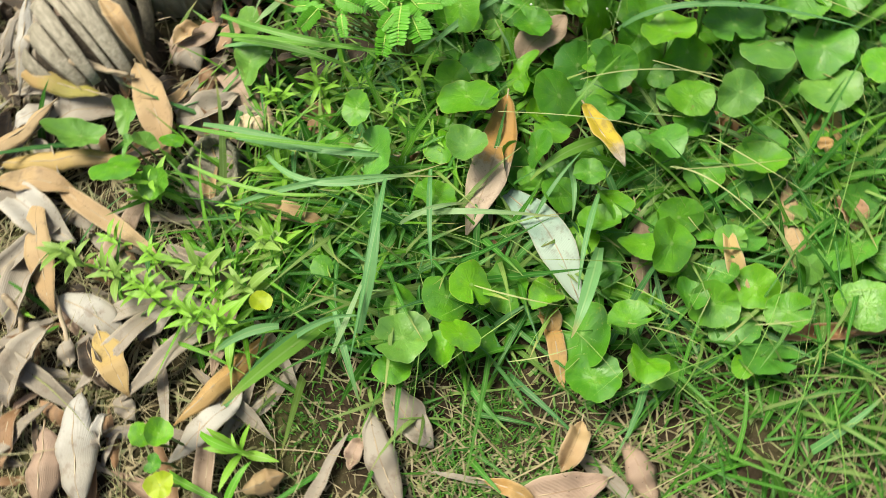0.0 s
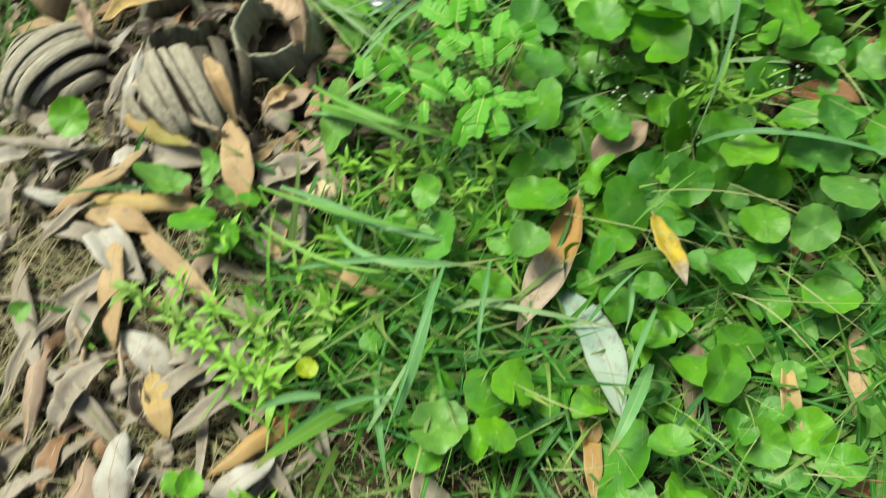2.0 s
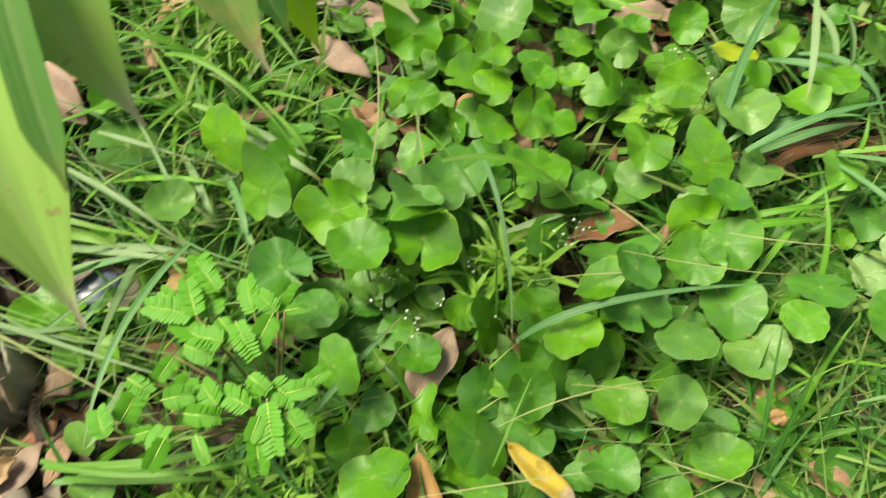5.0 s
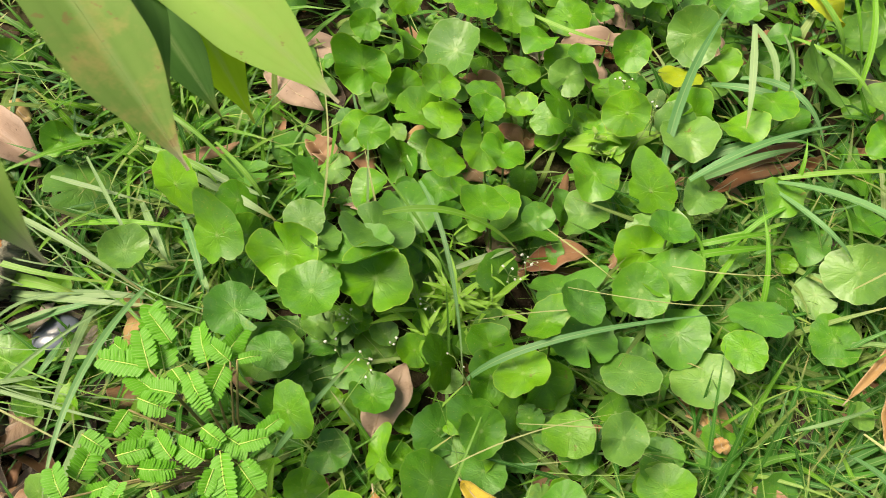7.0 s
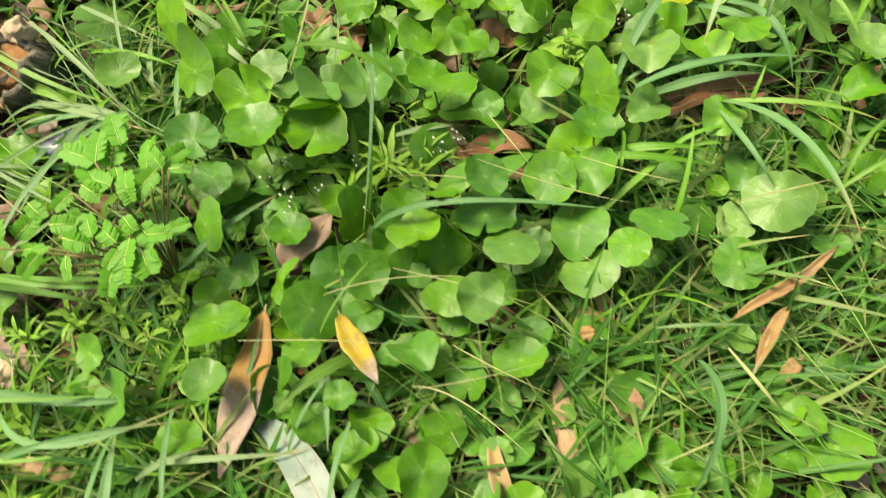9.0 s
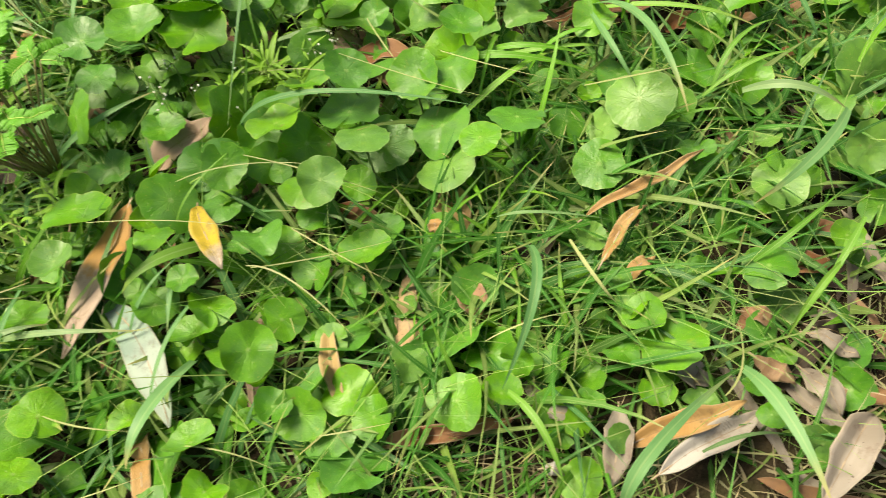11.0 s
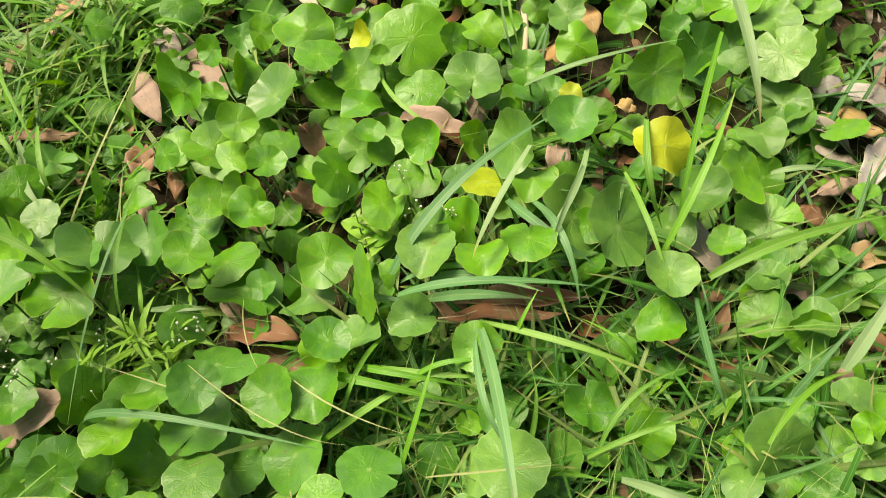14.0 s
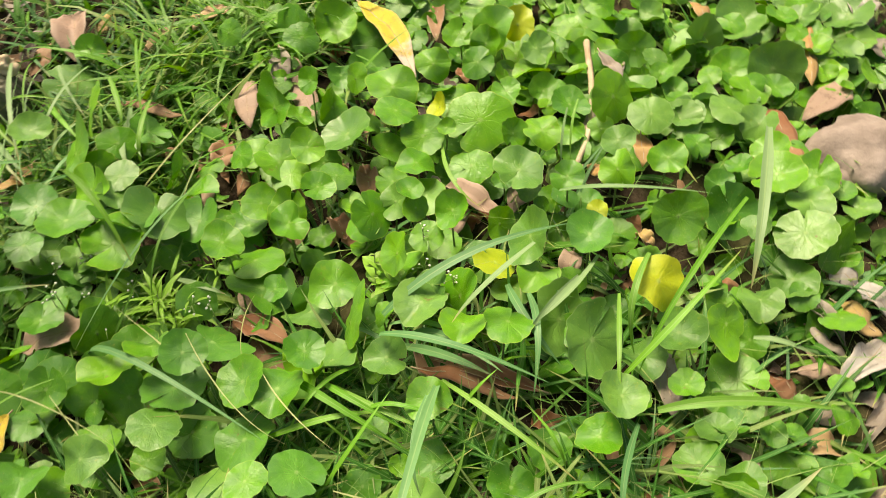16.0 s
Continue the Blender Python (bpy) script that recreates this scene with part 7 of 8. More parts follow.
mesh_object("stem", *tube([(0, 0, -0.003), (-0.000, 0.020, 0.070), (-0.001, 0.044, 0.117)], [0.0013, 0.0011, 0.0008], 5)[:2], STEM_RED, None, feathery)
frond(feathery, (0.027, 0.041, 0.117), (0.009, 0.019, 0.114), 0.0082, 12)
frond(feathery, (-0.057, -0.006, 0.105), (-0.043, 0.017, 0.103), 0.0087, 12)
mesh_object("stem", *tube([(0, 0, -0.003), (-0.026, -0.003, 0.063), (-0.057, -0.006, 0.105)], [0.0013, 0.0011, 0.0008], 5)[:2], STEM_RED, None, feathery)
frond(feathery, (0.008, -0.016, 0.110), (-0.010, -0.013, 0.108), 0.0063, 9)
frond(feathery, (0.014, -0.008, 0.110), (0.029, -0.025, 0.107), 0.0087, 11)
mesh_object("stem", *tube([(0, 0, -0.003), (0.006, -0.004, 0.066), (0.014, -0.008, 0.110)], [0.0013, 0.0011, 0.0008], 5)[:2], STEM_RED, None, feathery)
frond(feathery, (0.025, -0.021, 0.113), (0.045, -0.023, 0.114), 0.0067, 10)
frond(feathery, (0.012, -0.022, 0.115), (0.011, -0.060, 0.111), 0.0092, 12)
mesh_object("stem", *tube([(0, 0, -0.003), (0.005, -0.010, 0.069), (0.012, -0.022, 0.115)], [0.0013, 0.0011, 0.0008], 5)[:2], STEM_RED, None, feathery)
frond(feathery, (-0.091, -0.006, 0.111), (-0.079, 0.012, 0.111), 0.0082, 10)
frond(feathery, (-0.066, -0.018, 0.112), (-0.090, -0.015, 0.106), 0.0053, 12)
mesh_object("stem", *tube([(0, 0, -0.003), (-0.030, -0.008, 0.067), (-0.066, -0.018, 0.112)], [0.0013, 0.0011, 0.0008], 5)[:2], STEM_RED, None, feathery)
frond(feathery, (-0.056, -0.031, 0.123), (-0.070, -0.047, 0.119), 0.0058, 10)
frond(feathery, (-0.080, 0.022, 0.121), (-0.067, 0.008, 0.116), 0.0067, 9)
mesh_object("stem", *tube([(0, 0, -0.003), (-0.036, 0.010, 0.073), (-0.080, 0.022, 0.121)], [0.0013, 0.0011, 0.0008], 5)[:2], STEM_RED, None, feathery)
frond(feathery, (0.001, 0.001, 0.112), (0.013, -0.015, 0.113), 0.0063, 10)
frond(feathery, (-0.038, -0.033, 0.117), (-0.034, -0.053, 0.114), 0.0043, 10)
mesh_object("stem", *tube([(0, 0, -0.003), (-0.017, -0.015, 0.070), (-0.038, -0.033, 0.117)], [0.0013, 0.0011, 0.0008], 5)[:2], STEM_RED, None, feathery)
frond(feathery, (-0.014, 0.054, 0.112), (-0.006, 0.034, 0.112), 0.0053, 10)
frond(feathery, (-0.049, 0.033, 0.112), (-0.062, 0.020, 0.111), 0.0063, 9)
mesh_object("stem", *tube([(0, 0, -0.003), (-0.022, 0.015, 0.067), (-0.049, 0.033, 0.112)], [0.0013, 0.0011, 0.0008], 5)[:2], STEM_RED, None, feathery)
frond(feathery, (-0.023, -0.014, 0.110), (-0.032, 0.006, 0.110), 0.0072, 10)
frond(feathery, (0.035, 0.043, 0.113), (0.051, 0.043, 0.108), 0.0048, 8)
mesh_object("stem", *tube([(0, 0, -0.003), (0.016, 0.019, 0.068), (0.035, 0.043, 0.113)], [0.0013, 0.0011, 0.0008], 5)[:2], STEM_RED, None, feathery)
frond(feathery, (0.006, -0.033, 0.116), (-0.003, -0.047, 0.115), 0.0058, 8)
frond(feathery, (0.025, -0.033, 0.110), (0.035, -0.049, 0.108), 0.0058, 9)
mesh_object("stem", *tube([(0, 0, -0.003), (0.011, -0.015, 0.066), (0.025, -0.033, 0.110)], [0.0013, 0.0011, 0.0008], 5)[:2], STEM_RED, None, feathery)
frond(feathery, (-0.038, 0.067, 0.109), (-0.056, 0.093, 0.109), 0.0077, 12)
frond(feathery, (0.030, 0.043, 0.114), (0.019, 0.061, 0.116), 0.0072, 10)
mesh_object("stem", *tube([(0, 0, -0.003), (0.013, 0.019, 0.069), (0.030, 0.043, 0.114)], [0.0013, 0.0011, 0.0008], 5)[:2], STEM_RED, None, feathery)
frond(feathery, (-0.041, 0.039, 0.114), (-0.022, 0.024, 0.113), 0.0072, 12)
frond(feathery, (-0.059, -0.001, 0.118), (-0.039, -0.001, 0.114), 0.0087, 10)
mesh_object("stem", *tube([(0, 0, -0.003), (-0.027, -0.000, 0.071), (-0.059, -0.001, 0.118)], [0.0013, 0.0011, 0.0008], 5)[:2], STEM_RED, None, feathery)
frond(feathery, (-0.045, -0.015, 0.117), (-0.022, -0.023, 0.114), 0.0067, 12)
frond(feathery, (0.000, -0.024, 0.112), (-0.018, -0.004, 0.108), 0.0077, 12)
mesh_object("stem", *tube([(0, 0, -0.003), (0.000, -0.011, 0.067), (0.000, -0.024, 0.112)], [0.0013, 0.0011, 0.0008], 5)[:2], STEM_RED, None, feathery)
frond(feathery, (0.021, -0.033, 0.111), (0.030, -0.055, 0.109), 0.0087, 11)
frond(feathery, (0.000, -0.045, 0.111), (-0.002, -0.069, 0.109), 0.0072, 12)
mesh_object("stem", *tube([(0, 0, -0.003), (0.000, -0.020, 0.067), (0.000, -0.045, 0.111)], [0.0013, 0.0011, 0.0008], 5)[:2], STEM_RED, None, feathery)
frond(feathery, (-0.034, 0.002, 0.106), (-0.043, -0.020, 0.106), 0.0077, 11)
frond(feathery, (-0.095, -0.020, 0.122), (-0.101, 0.003, 0.123), 0.0077, 11)
mesh_object("stem", *tube([(0, 0, -0.003), (-0.043, -0.009, 0.073), (-0.095, -0.020, 0.122)], [0.0013, 0.0011, 0.0008], 5)[:2], STEM_RED, None, feathery)
frond(feathery, (-0.011, 0.030, 0.117), (-0.031, 0.043, 0.114), 0.0077, 11)
frond(feathery, (-0.068, -0.038, 0.118), (-0.059, -0.021, 0.116), 0.0067, 9)
mesh_object("stem", *tube([(0, 0, -0.003), (-0.031, -0.017, 0.071), (-0.068, -0.038, 0.118)], [0.0013, 0.0011, 0.0008], 5)[:2], STEM_RED, None, feathery)
frond(feathery, (-0.010, 0.073, 0.116), (-0.024, 0.106, 0.117), 0.0072, 12)
frond(feathery, (0.037, -0.016, 0.106), (0.055, -0.010, 0.107), 0.0067, 9)
mesh_object("stem", *tube([(0, 0, -0.003), (0.017, -0.007, 0.064), (0.037, -0.016, 0.106)], [0.0013, 0.0011, 0.0008], 5)[:2], STEM_RED, None, feathery)
sheath([(-0.318, 0.588, 0.058), (-0.287, 0.579, 0.074), (-0.258, 0.553, 0.070), (-0.262, 0.537, 0.040)], [0.016, 0.036, 0.034, 0.022], (-0.55, -0.5, 0.45), "curled pinkish brown bamboo sheath in the hollow stump", None, 0.42)
sheath([(-0.306, 0.580, 0.040), (-0.284, 0.562, 0.050), (-0.276, 0.543, 0.036)], [0.014, 0.030, 0.020], (-0.3, -0.7, 0.6), "pale inner fold of a dry bamboo sheath", None, -0.2, 12)
sheath([(-0.593, 0.559, 0.040), (-0.564, 0.589, 0.069), (-0.522, 0.607, 0.073), (-0.496, 0.598, 0.036)], [0.0436, 0.0428, 0.0402, 0.0276], (0.2, -0.6, 1), "brown arched bamboo sheath over a hollow stump", BARK_DARK, -0.25, 6)
sheath([(-0.430, 0.699, 0.049), (-0.401, 0.663, 0.038), (-0.404, 0.647, 0.006)], [0.0301, 0.0474, 0.0425], (-0.3, -0.5, 1), "brown fibrous culm sheath round a rotten stump", BARK_DARK, -0.35, 3)
sheath([(-0.248, 0.548, 0.010), (-0.246, 0.579, -0.000), (-0.251, 0.622, -0.018)], [0.0222, 0.0252, 0.0120], (0, -0.4, 1), "grey-brown dry sheath standing beside the stump", None, -0.2, 4)
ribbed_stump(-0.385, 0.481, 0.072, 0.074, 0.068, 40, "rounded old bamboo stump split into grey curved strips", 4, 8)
ribbed_stump(-0.571, 0.503, 0.062, 0.062, 0.052, -25, "small grey split bamboo stump in the litter", 8, 8, 2.0)
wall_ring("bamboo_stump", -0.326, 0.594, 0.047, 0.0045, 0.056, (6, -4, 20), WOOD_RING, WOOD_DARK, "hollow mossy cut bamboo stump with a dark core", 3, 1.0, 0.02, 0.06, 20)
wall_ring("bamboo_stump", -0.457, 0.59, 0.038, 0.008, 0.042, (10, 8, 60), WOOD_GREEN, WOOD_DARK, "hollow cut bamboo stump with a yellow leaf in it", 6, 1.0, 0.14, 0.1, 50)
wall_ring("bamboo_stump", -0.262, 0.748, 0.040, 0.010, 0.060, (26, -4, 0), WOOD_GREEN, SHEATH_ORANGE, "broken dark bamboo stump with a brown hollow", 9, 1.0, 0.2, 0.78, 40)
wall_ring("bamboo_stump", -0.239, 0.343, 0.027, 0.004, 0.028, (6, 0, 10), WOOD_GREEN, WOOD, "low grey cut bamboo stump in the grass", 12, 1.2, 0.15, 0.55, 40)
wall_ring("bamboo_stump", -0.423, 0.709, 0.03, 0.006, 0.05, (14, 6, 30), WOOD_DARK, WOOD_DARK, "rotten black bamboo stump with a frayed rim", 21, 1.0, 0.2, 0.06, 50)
lump("stone", -0.500, 0.782, 0.024, 0.052, 0.050, 0.034, 20, BARK_PALE, "pale tan weathered rounded stone behind the stumps", "stone", 2.0, 0.34)
lump("wood_chip", -0.216, 0.393, -0.006, 0.022, 0.014, 0.010, 0, CHIP, "pale broken wood chip in the grass", "wood chip", 5.0, 0.6)
lump("wood_chip", -0.246, 0.762, 0.056, 0.014, 0.014, 0.012, 30, CHIP, "pale crumbling wood on a broken stump", "wood chip", 7.0, 0.6)
lump("plastic_scrap", -0.250, 0.662, -0.026, 0.034, 0.026, 0.010, 10, PLASTIC, "shiny dark plastic scrap half buried in the litter", "plastic scrap", 9.0, 0.3)
lump("stone", 0.747, 0.994, 0.015, 0.058, 0.05, 0.04, 0, STONE, "pinkish grey rounded stone beside the plants", "stone", 11.0, 0.3)
lump("stone", 0.74, 0.967, 0.006, 0.035, 0.03, 0.02, 40, STONE, "small flat pinkish stone", "stone", 13.0, 0.15)
lump("pottery_shard", -0.221, 0.655, -0.010, 0.024, 0.017, 0.009, 20, SLATE, "glossy blue-grey broken shard half buried beside the stumps", "shard", 15.0, 0.08)
twig([(-0.514, 0.827, 0.074), (-0.426, 0.793, 0.073), (-0.362, 0.768, 0.060), (-0.311, 0.756, 0.056)], 0.011, 0.003, "dark brown bamboo branch lying behind the stumps", BARK_DARK)
twig([(-0.435, 0.471, 0.038), (-0.379, 0.440, 0.038), (-0.324, 0.429, 0.033)], 0.003, 0.002)
twig([(-0.090, 0.362, -0.007), (-0.065, 0.363, -0.007), (-0.041, 0.370, -0.007)], 0.0015, 0.001)
twig([(0.413, 1.040, 0.063), (0.441, 0.969, 0.043), (0.454, 0.910, 0.033), (0.454, 0.865, 0.020)], 0.004, 0.003, "pale dry bent straw stalk with a frayed head", CHIP)
twig([(-0.334, 0.178, 0.005), (-0.360, 0.228, 0.010), (-0.395, 0.283, 0.010)], 0.002, 0.0015)
twig([(-0.187, 0.067, -0.016), (-0.164, 0.041, -0.018), (-0.158, 0.020, -0.019)], 0.002, 0.0015)
twig([(-0.297, 0.029, -0.000), (-0.253, 0.032, -0.003), (-0.223, 0.019, -0.009)], 0.003, 0.002)
twig([(-0.401, 0.218, 0.010), (-0.385, 0.201, 0.005), (-0.380, 0.180, -0.000)], 0.003, 0.002)
twig([(-0.244, 0.077, -0.004), (-0.238, 0.051, -0.007), (-0.220, 0.025, -0.011)], 0.0025, 0.002)
twig([(-0.188, 0.398, -0.002), (-0.112, 0.338, -0.007), (-0.152, 0.394, -0.006)], 0.001, 0.001)
twig([(0.452, 0.901, 0.022), (0.444, 0.882, 0.016), (0.439, 0.855, 0.009)], 0.0015, 0.001)
twig([(-0.391, 0.454, 0.038), (-0.338, 0.431, 0.033), (-0.321, 0.431, 0.028)], 0.0025, 0.002)
overhang = thing("bamboo_twig", -0.10, 0.66, 0.60, "overhanging bamboo twig with drooping green leaves with dry tips", "bamboo")
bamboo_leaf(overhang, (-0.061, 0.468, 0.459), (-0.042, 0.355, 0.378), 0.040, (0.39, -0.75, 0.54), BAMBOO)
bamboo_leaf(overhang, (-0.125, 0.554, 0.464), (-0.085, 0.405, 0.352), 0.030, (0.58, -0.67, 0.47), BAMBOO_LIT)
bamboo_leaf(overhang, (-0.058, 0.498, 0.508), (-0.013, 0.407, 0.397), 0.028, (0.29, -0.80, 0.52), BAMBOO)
bamboo_leaf(overhang, (-0.026, 0.484, 0.469), (-0.033, 0.382, 0.405), 0.012, (-0.11, -0.76, 0.64), BAMBOO_SHADED)
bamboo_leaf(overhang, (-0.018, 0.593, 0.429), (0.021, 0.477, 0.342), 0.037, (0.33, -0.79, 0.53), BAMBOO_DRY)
bamboo_leaf(overhang, (0.009, 0.651, 0.420), (0.021, 0.521, 0.345), 0.025, (0.43, -0.74, 0.51), BAMBOO_SHADED)
bamboo_leaf(overhang, (-0.010, 0.673, 0.368), (0.031, 0.547, 0.297), 0.027, (0.32, -0.74, 0.59), BAMBOO_SHADED)
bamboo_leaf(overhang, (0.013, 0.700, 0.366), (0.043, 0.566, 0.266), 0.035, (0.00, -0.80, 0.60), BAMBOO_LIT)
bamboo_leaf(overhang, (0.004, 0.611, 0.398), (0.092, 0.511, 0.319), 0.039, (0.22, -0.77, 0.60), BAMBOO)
mesh_object("leaf_stalk", *tube([(0.014, 0.020, 0.000), (0.026, -0.086, -0.063), (0.039, -0.194, -0.143)], [0.0012, 0.001, 0.0008], 5)[:2], STEM, None, overhang)
mesh_object("leaf_stalk", *tube([(-0.009, 0.020, 0.000), (-0.017, -0.043, -0.060), (-0.025, -0.109, -0.138)], [0.0012, 0.001, 0.0008], 5)[:2], STEM, None, overhang)
mesh_object("leaf_stalk", *tube([(0.015, 0.020, 0.000), (0.029, -0.071, -0.038), (0.043, -0.164, -0.095)], [0.0012, 0.001, 0.0008], 5)[:2], STEM, None, overhang)
mesh_object("leaf_stalk", *tube([(0.026, 0.020, 0.000), (0.050, -0.078, -0.058), (0.074, -0.178, -0.132)], [0.0012, 0.001, 0.0008], 5)[:2], STEM, None, overhang)
mesh_object("leaf_stalk", *tube([(0.029, 0.020, 0.000), (0.055, -0.024, -0.077), (0.083, -0.069, -0.172)], [0.0012, 0.001, 0.0008], 5)[:2], STEM, None, overhang)
mesh_object("leaf_stalk", *tube([(0.038, 0.020, 0.000), (0.074, 0.005, -0.082), (0.110, -0.012, -0.182)], [0.0012, 0.001, 0.0008], 5)[:2], STEM, None, overhang)
mesh_object("leaf_stalk", *tube([(0.031, 0.020, 0.000), (0.061, 0.016, -0.108), (0.091, 0.010, -0.234)], [0.0012, 0.001, 0.0008], 5)[:2], STEM, None, overhang)
mesh_object("leaf_stalk", *tube([(0.040, 0.020, 0.000), (0.076, 0.030, -0.109), (0.114, 0.038, -0.236)], [0.0012, 0.001, 0.0008], 5)[:2], STEM, None, overhang)
mesh_object("leaf_stalk", *tube([(0.037, 0.020, 0.000), (0.070, -0.014, -0.093), (0.106, -0.051, -0.203)], [0.0012, 0.001, 0.0008], 5)[:2], STEM, None, overhang)
mesh_object("stem", *tube([(-1.25, 0.75, -0.70), (-1.15, 0.70, -0.2), (-0.85, 0.45, 0.15), (-0.40, 0.15, 0.14), (-0.05, 0.02, 0.01), (0.06, 0.02, 0.0)], [0.006, 0.005, 0.004, 0.003, 0.002, 0.0014], 6)[:2], STEM, None, overhang)

# ---- filling growth between the single plants ----
fill_rng = random.Random(21)


def bare_right(x, y):
    """Where the litter beyond the plants begins."""
    return smooth01((x - 0.71 + 1.15 * max(0.0, 0.45 - y)) / 0.12)


def carpet(x, y):
    """How likely pennywort grows at a place."""
    edge = -0.10 + 0.12 * smooth01((0.42 - y) / 0.2)
    v = smooth01((x - edge) / 0.10) * smooth01((y - 0.13 - 0.09 * smooth01((0.16 - x) / 0.1)) / 0.10)
    return v * (1 - 0.85 * bare_right(x - 0.03, y)) * (0.55 + 0.45 * smooth01(noise.noise((x * 6, y * 6, 4)) + 0.5))


def litter(x, y):
    """How likely dry litter covers a place."""
    left = smooth01((-0.17 - 0.25 * (y - 0.3) - x) / 0.10)
    right = bare_right(x, y)
    front = smooth01((0.17 + 0.07 * smooth01((x - 0.26) / 0.1) - y) / 0.10) * 0.6
    return max(left, right, front)


def straw(x, y):
    """How likely pale straw lies on the litter; under the grass beyond the plants it is sparse."""
    return litter(x, y) * (0.4 if x > 0.4 else 1.0) * (1 - hollow(x, y))


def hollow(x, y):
    """The rotten ground between the bamboo stumps, where blackened litter paints in the shade."""
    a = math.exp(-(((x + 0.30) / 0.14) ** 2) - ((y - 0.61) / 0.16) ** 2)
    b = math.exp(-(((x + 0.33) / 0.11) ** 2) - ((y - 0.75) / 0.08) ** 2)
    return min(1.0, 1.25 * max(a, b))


def green(x, y):
    """How likely fine grass grows at a place."""
    v = 1 - 0.92 * smooth01((-0.13 - 0.25 * (y - 0.3) - x) / 0.14)
    v *= 0.08 + 0.92 * smooth01((y - 0.15 - 0.085 * smooth01((x - 0.26) / 0.1)) / 0.12)
    v *= 1 - carpet(x, y) * (0.45 + 0.5 * smooth01((y - 0.38) / 0.1))
    v *= 1 - 0.55 * bare_right(x, y)
    v *= 1 - 0.9 * smooth01((0.16 - x) / 0.06) * smooth01((0.20 - y) / 0.06)
    v *= smooth01((noise.noise((x * 17, y * 17, 9)) + 0.32) / 0.5)
    return v * (1 - hollow(x, y))


for x, y in scatter(fill_rng, 700, carpet, -0.15, 0.95, 0.10, 1.25):
    h = fill_rng.choice((0.010, 0.017, 0.026, 0.036))
    pennywort(x, y, soil_z(x, y) + h, fill_rng.uniform(0.009, 0.020), fill_rng.gauss(0, 0.4), fill_rng.gauss(-0.2, 0.4), fill_rng.choice("dgggpbb"))

for x, y in scatter(fill_rng, 210, lambda x, y: 1.0, 0.2, 0.78, 0.86, 1.42) + scatter(fill_rng, 60, lambda x, y: 1.0, -0.1, 0.25, 1.0, 1.35):
    h = fill_rng.choice((0.02, 0.032, 0.045))
    pennywort(x, y, soil_z(x, y) + h, fill_rng.uniform(0.014, 0.026), fill_rng.gauss(0, 0.35), fill_rng.gauss(-0.2, 0.35), fill_rng.choice("ggbbppb"))

for x, y in scatter(fill_rng, 26, lambda x, y: math.exp(-((x - 0.12) / 0.07) ** 2 - ((y - 0.50) / 0.06) ** 2), -0.02, 0.28, 0.38, 0.64):
    pennywort(x, y, soil_z(x, y) + fill_rng.uniform(0.03, 0.05), fill_rng.uniform(0.009, 0.016), fill_rng.gauss(-0.1, 0.3), fill_rng.gauss(-0.1, 0.3), fill_rng.choice("gbbp"))

TONE_MIX = ["grey", "grey", "dusk", "dusk", "pink", "tan", "white", "white", "brown"]


def strewn(count, test, box, lengths, widths, tones, lift):
    rows = []
    for x, y in scatter(fill_rng, count, test, *box):
        a, ln = fill_rng.uniform(0, 6.28), fill_rng.uniform(*lengths)
        x1, y1 = x + ln * math.cos(a), y + ln * math.sin(a)
        z0, z1 = soil_z(x, y) + fill_rng.uniform(*lift), soil_z(x1, y1) + fill_rng.uniform(*lift)
        rows.append(((x, y, z0, x1, y1, z1, fill_rng.uniform(*widths)), fill_rng.choice(tones)))
    return rows


for row, tone in strewn(9, lambda x, y: litter(x, y) if x > 0.5 else 0.0, (0.5, 0.85, 0.1, 0.7), (0.05, 0.10), (0.010, 0.018), ["dusk", "brown", "rot", "grey"], (0.004, 0.010)):
    dead_leaf(*row, tone, None, 0.004)
for row, tone in strewn(25, lambda x, y: litter(x, y) * (1 - hollow(x, y)), (-0.62, -0.16, -0.02, 0.7), (0.06, 0.12), (0.011, 0.02), TONE_MIX, (0.005, 0.014)):
    dead_leaf(*row, tone, None, 0.005)
for row, tone in strewn(26, lambda x, y: litter(x, y) * (1 - hollow(x, y)), (-0.58, -0.16, 0.02, 0.46), (0.09, 0.15), (0.014, 0.023), ["grey", "dusk", "dusk", "pink", "tan"], (0.006, 0.016)):
    dead_leaf(*row, tone, None, 0.006)
leaf_litter(strewn(560, lambda x, y: litter(x, y) * (1 - hollow(x, y)) * (0.3 if y < 0.17 and -0.15 < x < 0.36 else 1.0), (-0.85, 0.95, -0.2, 1.0), (0.03, 0.11), (0.005, 0.016), ["dusk", "dusk", "grey", "brown", "pink", "rot"], (0.001, 0.006)), "dense grey-brown layer of rotting bamboo leaves")
# Rotten sheaths, coloured near black to stand in for the cavity's shade.
leaf_litter(strewn(130, lambda x, y: hollow(x, y) * smooth01((math.hypot(x + 0.315, y - 0.575) - 0.06) / 0.03), (-0.6, 0.0, 0.3, 0.95), (0.03, 0.08), (0.012, 0.028), ["rot", "rot", "rot", "rot", "rot", "brown"], (0.004, 0.02)), "black-brown rotting sheaths with the shade between the bamboo stumps painted in")
# Half the pieces take the blackened tone, painting shade below the leaves.
leaf_litter(strewn(130, carpet, (-0.1, 0.75, 0.25, 1.1), (0.03, 0.08), (0.010, 0.022), ["brown", "rust", "rot", "rot"], (0.003, 0.008)), "brown dead leaves under the pennywort, some blackened as gap shade")

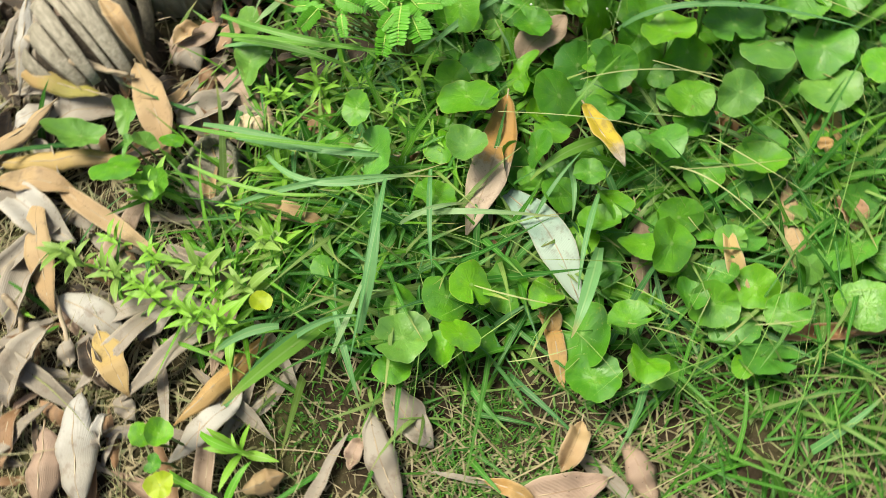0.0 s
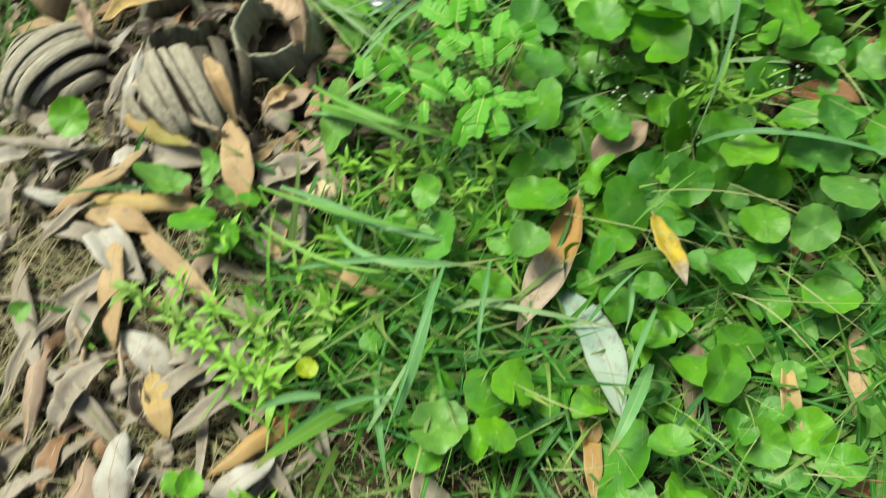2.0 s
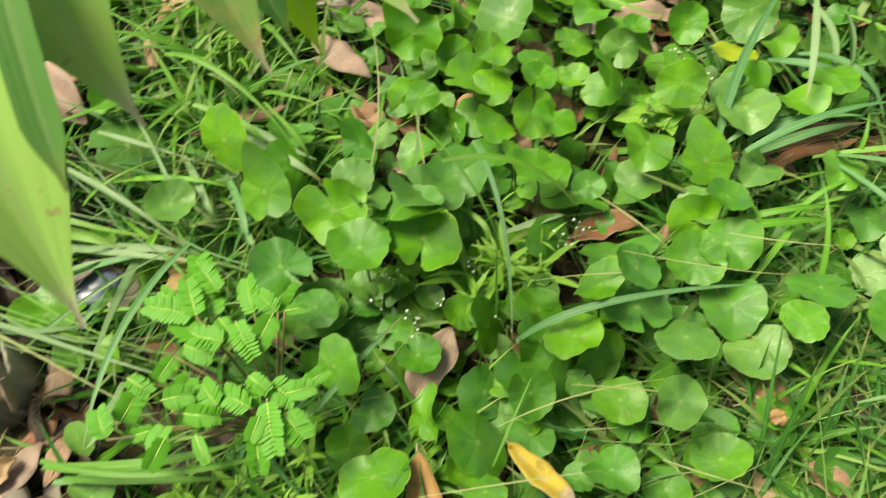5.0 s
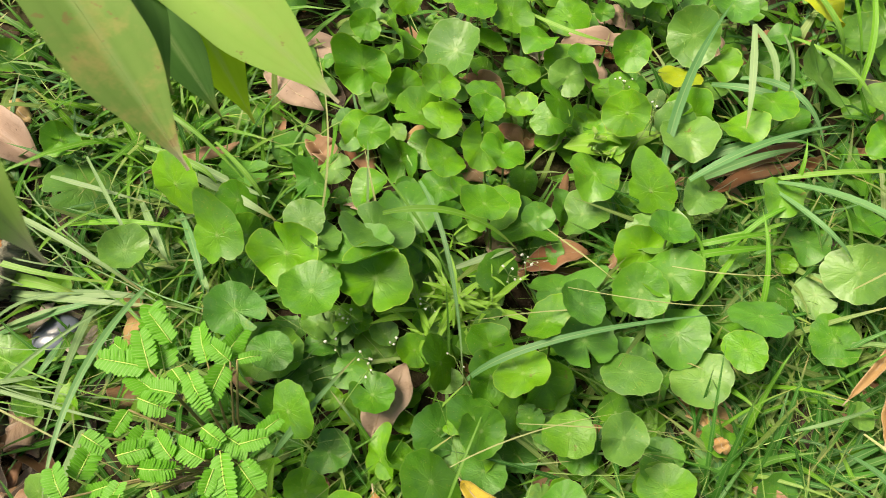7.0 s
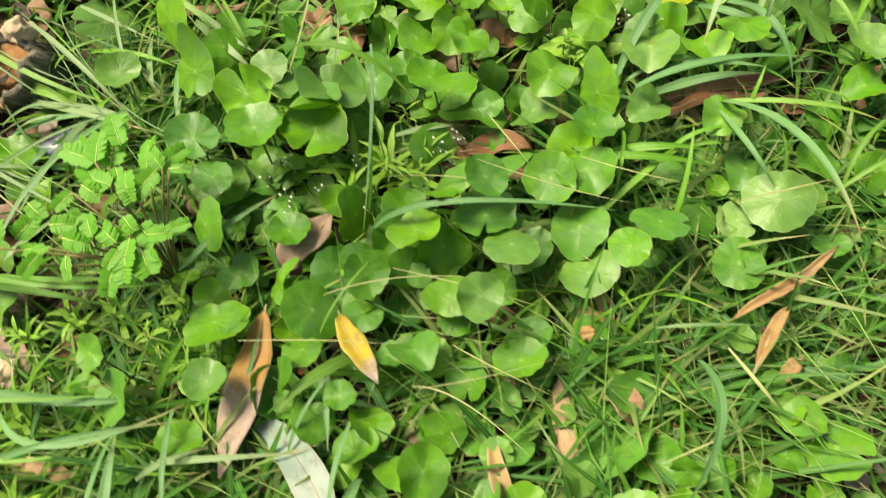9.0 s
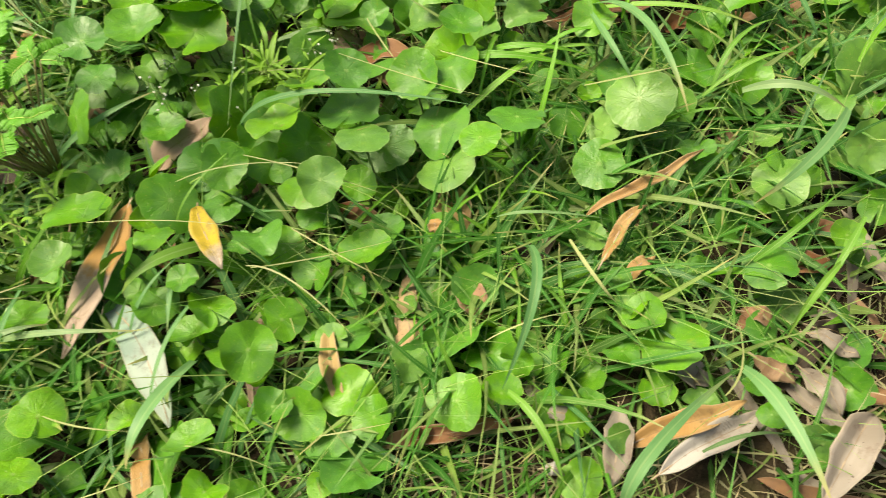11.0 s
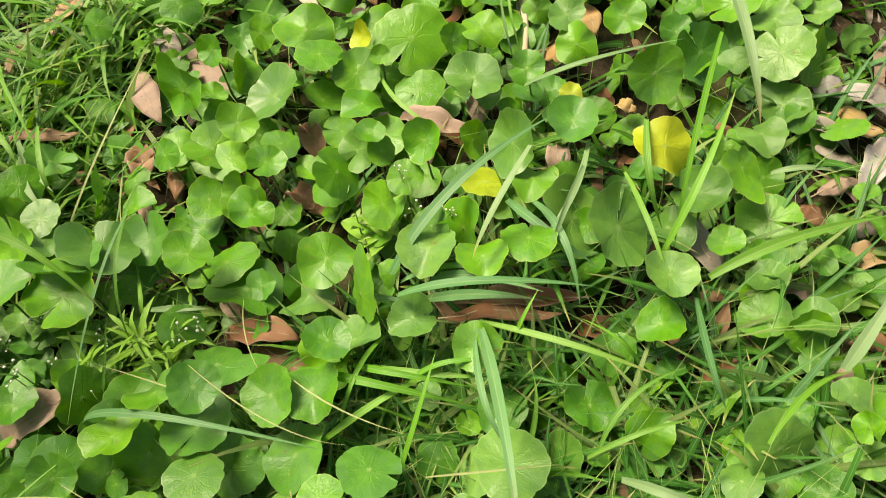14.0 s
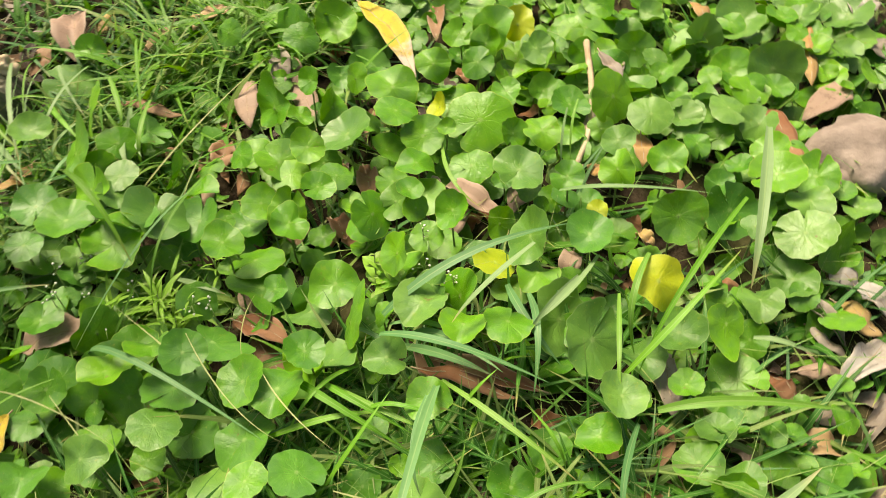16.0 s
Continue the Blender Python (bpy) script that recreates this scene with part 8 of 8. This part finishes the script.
blade_mass("short_grass", "fine tangled green grass between the broad-leaved weeds", fill_rng, scatter(fill_rng, 2300, green, -0.5, 0.95, 0.0, 1.3), (0.03, 0.09), (0.0042, 0.0100), GRASS["g"])
blade_mass("bright_grass", "bright yellow-green grass blades", fill_rng, scatter(fill_rng, 1100, green, -0.5, 0.95, 0.0, 1.3), (0.03, 0.10), (0.0042, 0.0105), GRASS["b"])
blade_mass("bluish_grass", "cool bluish green grass blades", fill_rng, scatter(fill_rng, 900, green, -0.4, 0.9, 0.08, 1.0), (0.05, 0.12), (0.0034, 0.0085), GRASS["c"], (0.2, 0.7), "grass", None, 0.7)
blade_mass("dry_stalks", "thin pale dry grass stalks", fill_rng, scatter(fill_rng, 5000, lambda x, y: 0.01 + straw(x, y), -0.75, 0.95, -0.15, 1.0), (0.02, 0.08), (0.0005, 0.0015), GRASS["s"], (0.02, 0.35), "straw")
blade_mass("outer_grass", "grass around the weed patch", fill_rng, scatter(fill_rng, 16000, lambda x, y: (1.0 if (x < -0.6 or x > 0.88 or y < -0.08 or y > 1.25) else 0.0) * math.exp(-(((x - 0.1) / 1.1) ** 2) - ((y - 0.6) / 1.1) ** 2), -3.0, 3.2, -2.4, 3.6), (0.04, 0.10), (0.002, 0.005), GRASS["g"])


def tufts(*spots):
    """Places scattered round clump centres: x, y, spread, number."""
    out = []
    for x, y, spread, number in spots:
        out += [(fill_rng.gauss(x, spread), fill_rng.gauss(y, spread)) for _ in range(number)]
    return out


blade_mass("grass_tufts", "lush bright green grass tufts", fill_rng,
           tufts((0.0, 0.93, 0.07, 130), (-0.06, 0.80, 0.05, 220), (-0.10, 0.68, 0.05, 200), (-0.02, 0.72, 0.04, 120), (0.28, 0.34, 0.06, 150), (-0.10, 0.34, 0.06, 230), (-0.02, 0.40, 0.04, 120), (-0.18, 0.28, 0.05, 200)),
           (0.04, 0.12), (0.003, 0.0075), GRASS["b"], (0.3, 0.85), "grass", None, 0.9)
blade_mass("long_grass", "long arching green grass leaves", fill_rng,
           tufts((-0.10, 0.70, 0.05, 160), (-0.16, 0.62, 0.04, 90), (0.40, 0.37, 0.06, 130), (0.30, 0.31, 0.05, 140), (0.62, 0.50, 0.07, 200), (-0.06, 0.26, 0.05, 150), (0.45, 0.62, 0.05, 60)),
           (0.07, 0.15), (0.0038, 0.0080), GRASS["d"], (0.25, 0.8), "grass", None, 0.8)
blade_mass("hair_stalks", "hair-thin pale flowering grass stalks", fill_rng, scatter(fill_rng, 380, lambda x, y: 0.3 + 0.7 * green(x, y), -0.2, 0.8, 0.15, 0.9) + tufts((0.45, 0.34, 0.07, 100), (0.30, 0.30, 0.07, 90), (0.55, 0.42, 0.06, 50), (0.18, 0.26, 0.06, 40)), (0.08, 0.19), (0.0005, 0.0012), GRASS["h"], (0.3, 0.7), "grass stalks", None, 0.5)

blade_mass("straw_crumbs", "short flat crumbs of dry straw and leaf on the soil", fill_rng, scatter(fill_rng, 5800, lambda x, y: 0.01 + straw(x, y), -0.7, 0.95, -0.12, 0.7), (0.008, 0.03), (0.0012, 0.0034), GRASS["s"], (0.0, 0.25), "straw")
blade_mass("moss", "low olive green moss on the soil", fill_rng, tufts((0.02, 0.13, 0.02, 600), (-0.01, 0.09, 0.015, 250), (-0.13, 0.12, 0.02, 300), (0.07, 0.10, 0.02, 300)), (0.004, 0.011), (0.0008, 0.002), GRASS["g"], (0.3, 0.9), "moss")
blade_mass("clump_grass", "clump of broad fresh green grass blades", fill_rng, tufts((0.34, 0.51, 0.03, 60), (0.40, 0.50, 0.03, 90), (0.46, 0.48, 0.03, 70), (0.30, 0.46, 0.03, 40), (0.52, 0.46, 0.03, 40), (0.43, 0.44, 0.05, 90)), (0.05, 0.11), (0.0045, 0.0085), GRASS["d"], (0.3, 0.8), "grass", None, 0.7)
blade_mass("sparse_grass", "sparse thin green grass on the litter", fill_rng, tufts((0.22, 0.12, 0.03, 40), (0.29, 0.12, 0.05, 50), (0.20, 0.18, 0.05, 90), (0.31, 0.20, 0.05, 40), (0.40, 0.14, 0.05, 16), (-0.07, 0.17, 0.03, 30), (0.42, 0.25, 0.05, 60), (0.54, 0.20, 0.04, 50)), (0.04, 0.11), (0.002, 0.0046), GRASS["g"], (0.2, 0.8), "grass", None, 0.8)
blade_mass("long_straw", "long thin dry straw lying over the litter", fill_rng, scatter(fill_rng, 800, straw, -0.7, 0.9, -0.1, 0.8), (0.06, 0.17), (0.0008, 0.0022), GRASS["s"], (0.05, 0.3), "straw", None, 0.3)
blade_mass("fresh_grass", "fresh bright green grass blades in the clump", fill_rng, tufts((0.34, 0.51, 0.03, 24), (0.40, 0.49, 0.03, 36), (0.46, 0.46, 0.03, 22), (0.43, 0.40, 0.05, 24)), (0.05, 0.11), (0.004, 0.0075), GRASS["b"], (0.3, 0.8), "grass", None, 0.7)
blade_mass("arching_grass", "tall arching green grass behind the pennywort", fill_rng, tufts((-0.04, 0.94, 0.06, 90), (-0.10, 0.87, 0.05, 60), (0.02, 0.99, 0.05, 50)), (0.09, 0.18), (0.006, 0.010), GRASS["b"], (0.35, 0.9), "grass", None, 1.1)
blade_mass("thatch", "matted grey-brown grass stems on the bare soil", fill_rng, scatter(fill_rng, 1300, lambda x, y: smooth01((0.22 - y) / 0.08), -0.14, 0.48, -0.05, 0.24), (0.015, 0.055), (0.0010, 0.0026), GRASS["s"], (0.0, 0.35), "straw")
blade_mass("seedling_grass", "thin green grass seedlings on the bare soil", fill_rng, scatter(fill_rng, 900, lambda x, y: smooth01((0.24 - y) / 0.08), -0.12, 0.46, -0.03, 0.25), (0.012, 0.04), (0.0012, 0.0030), GRASS["g"], (0.2, 0.9), "grass")
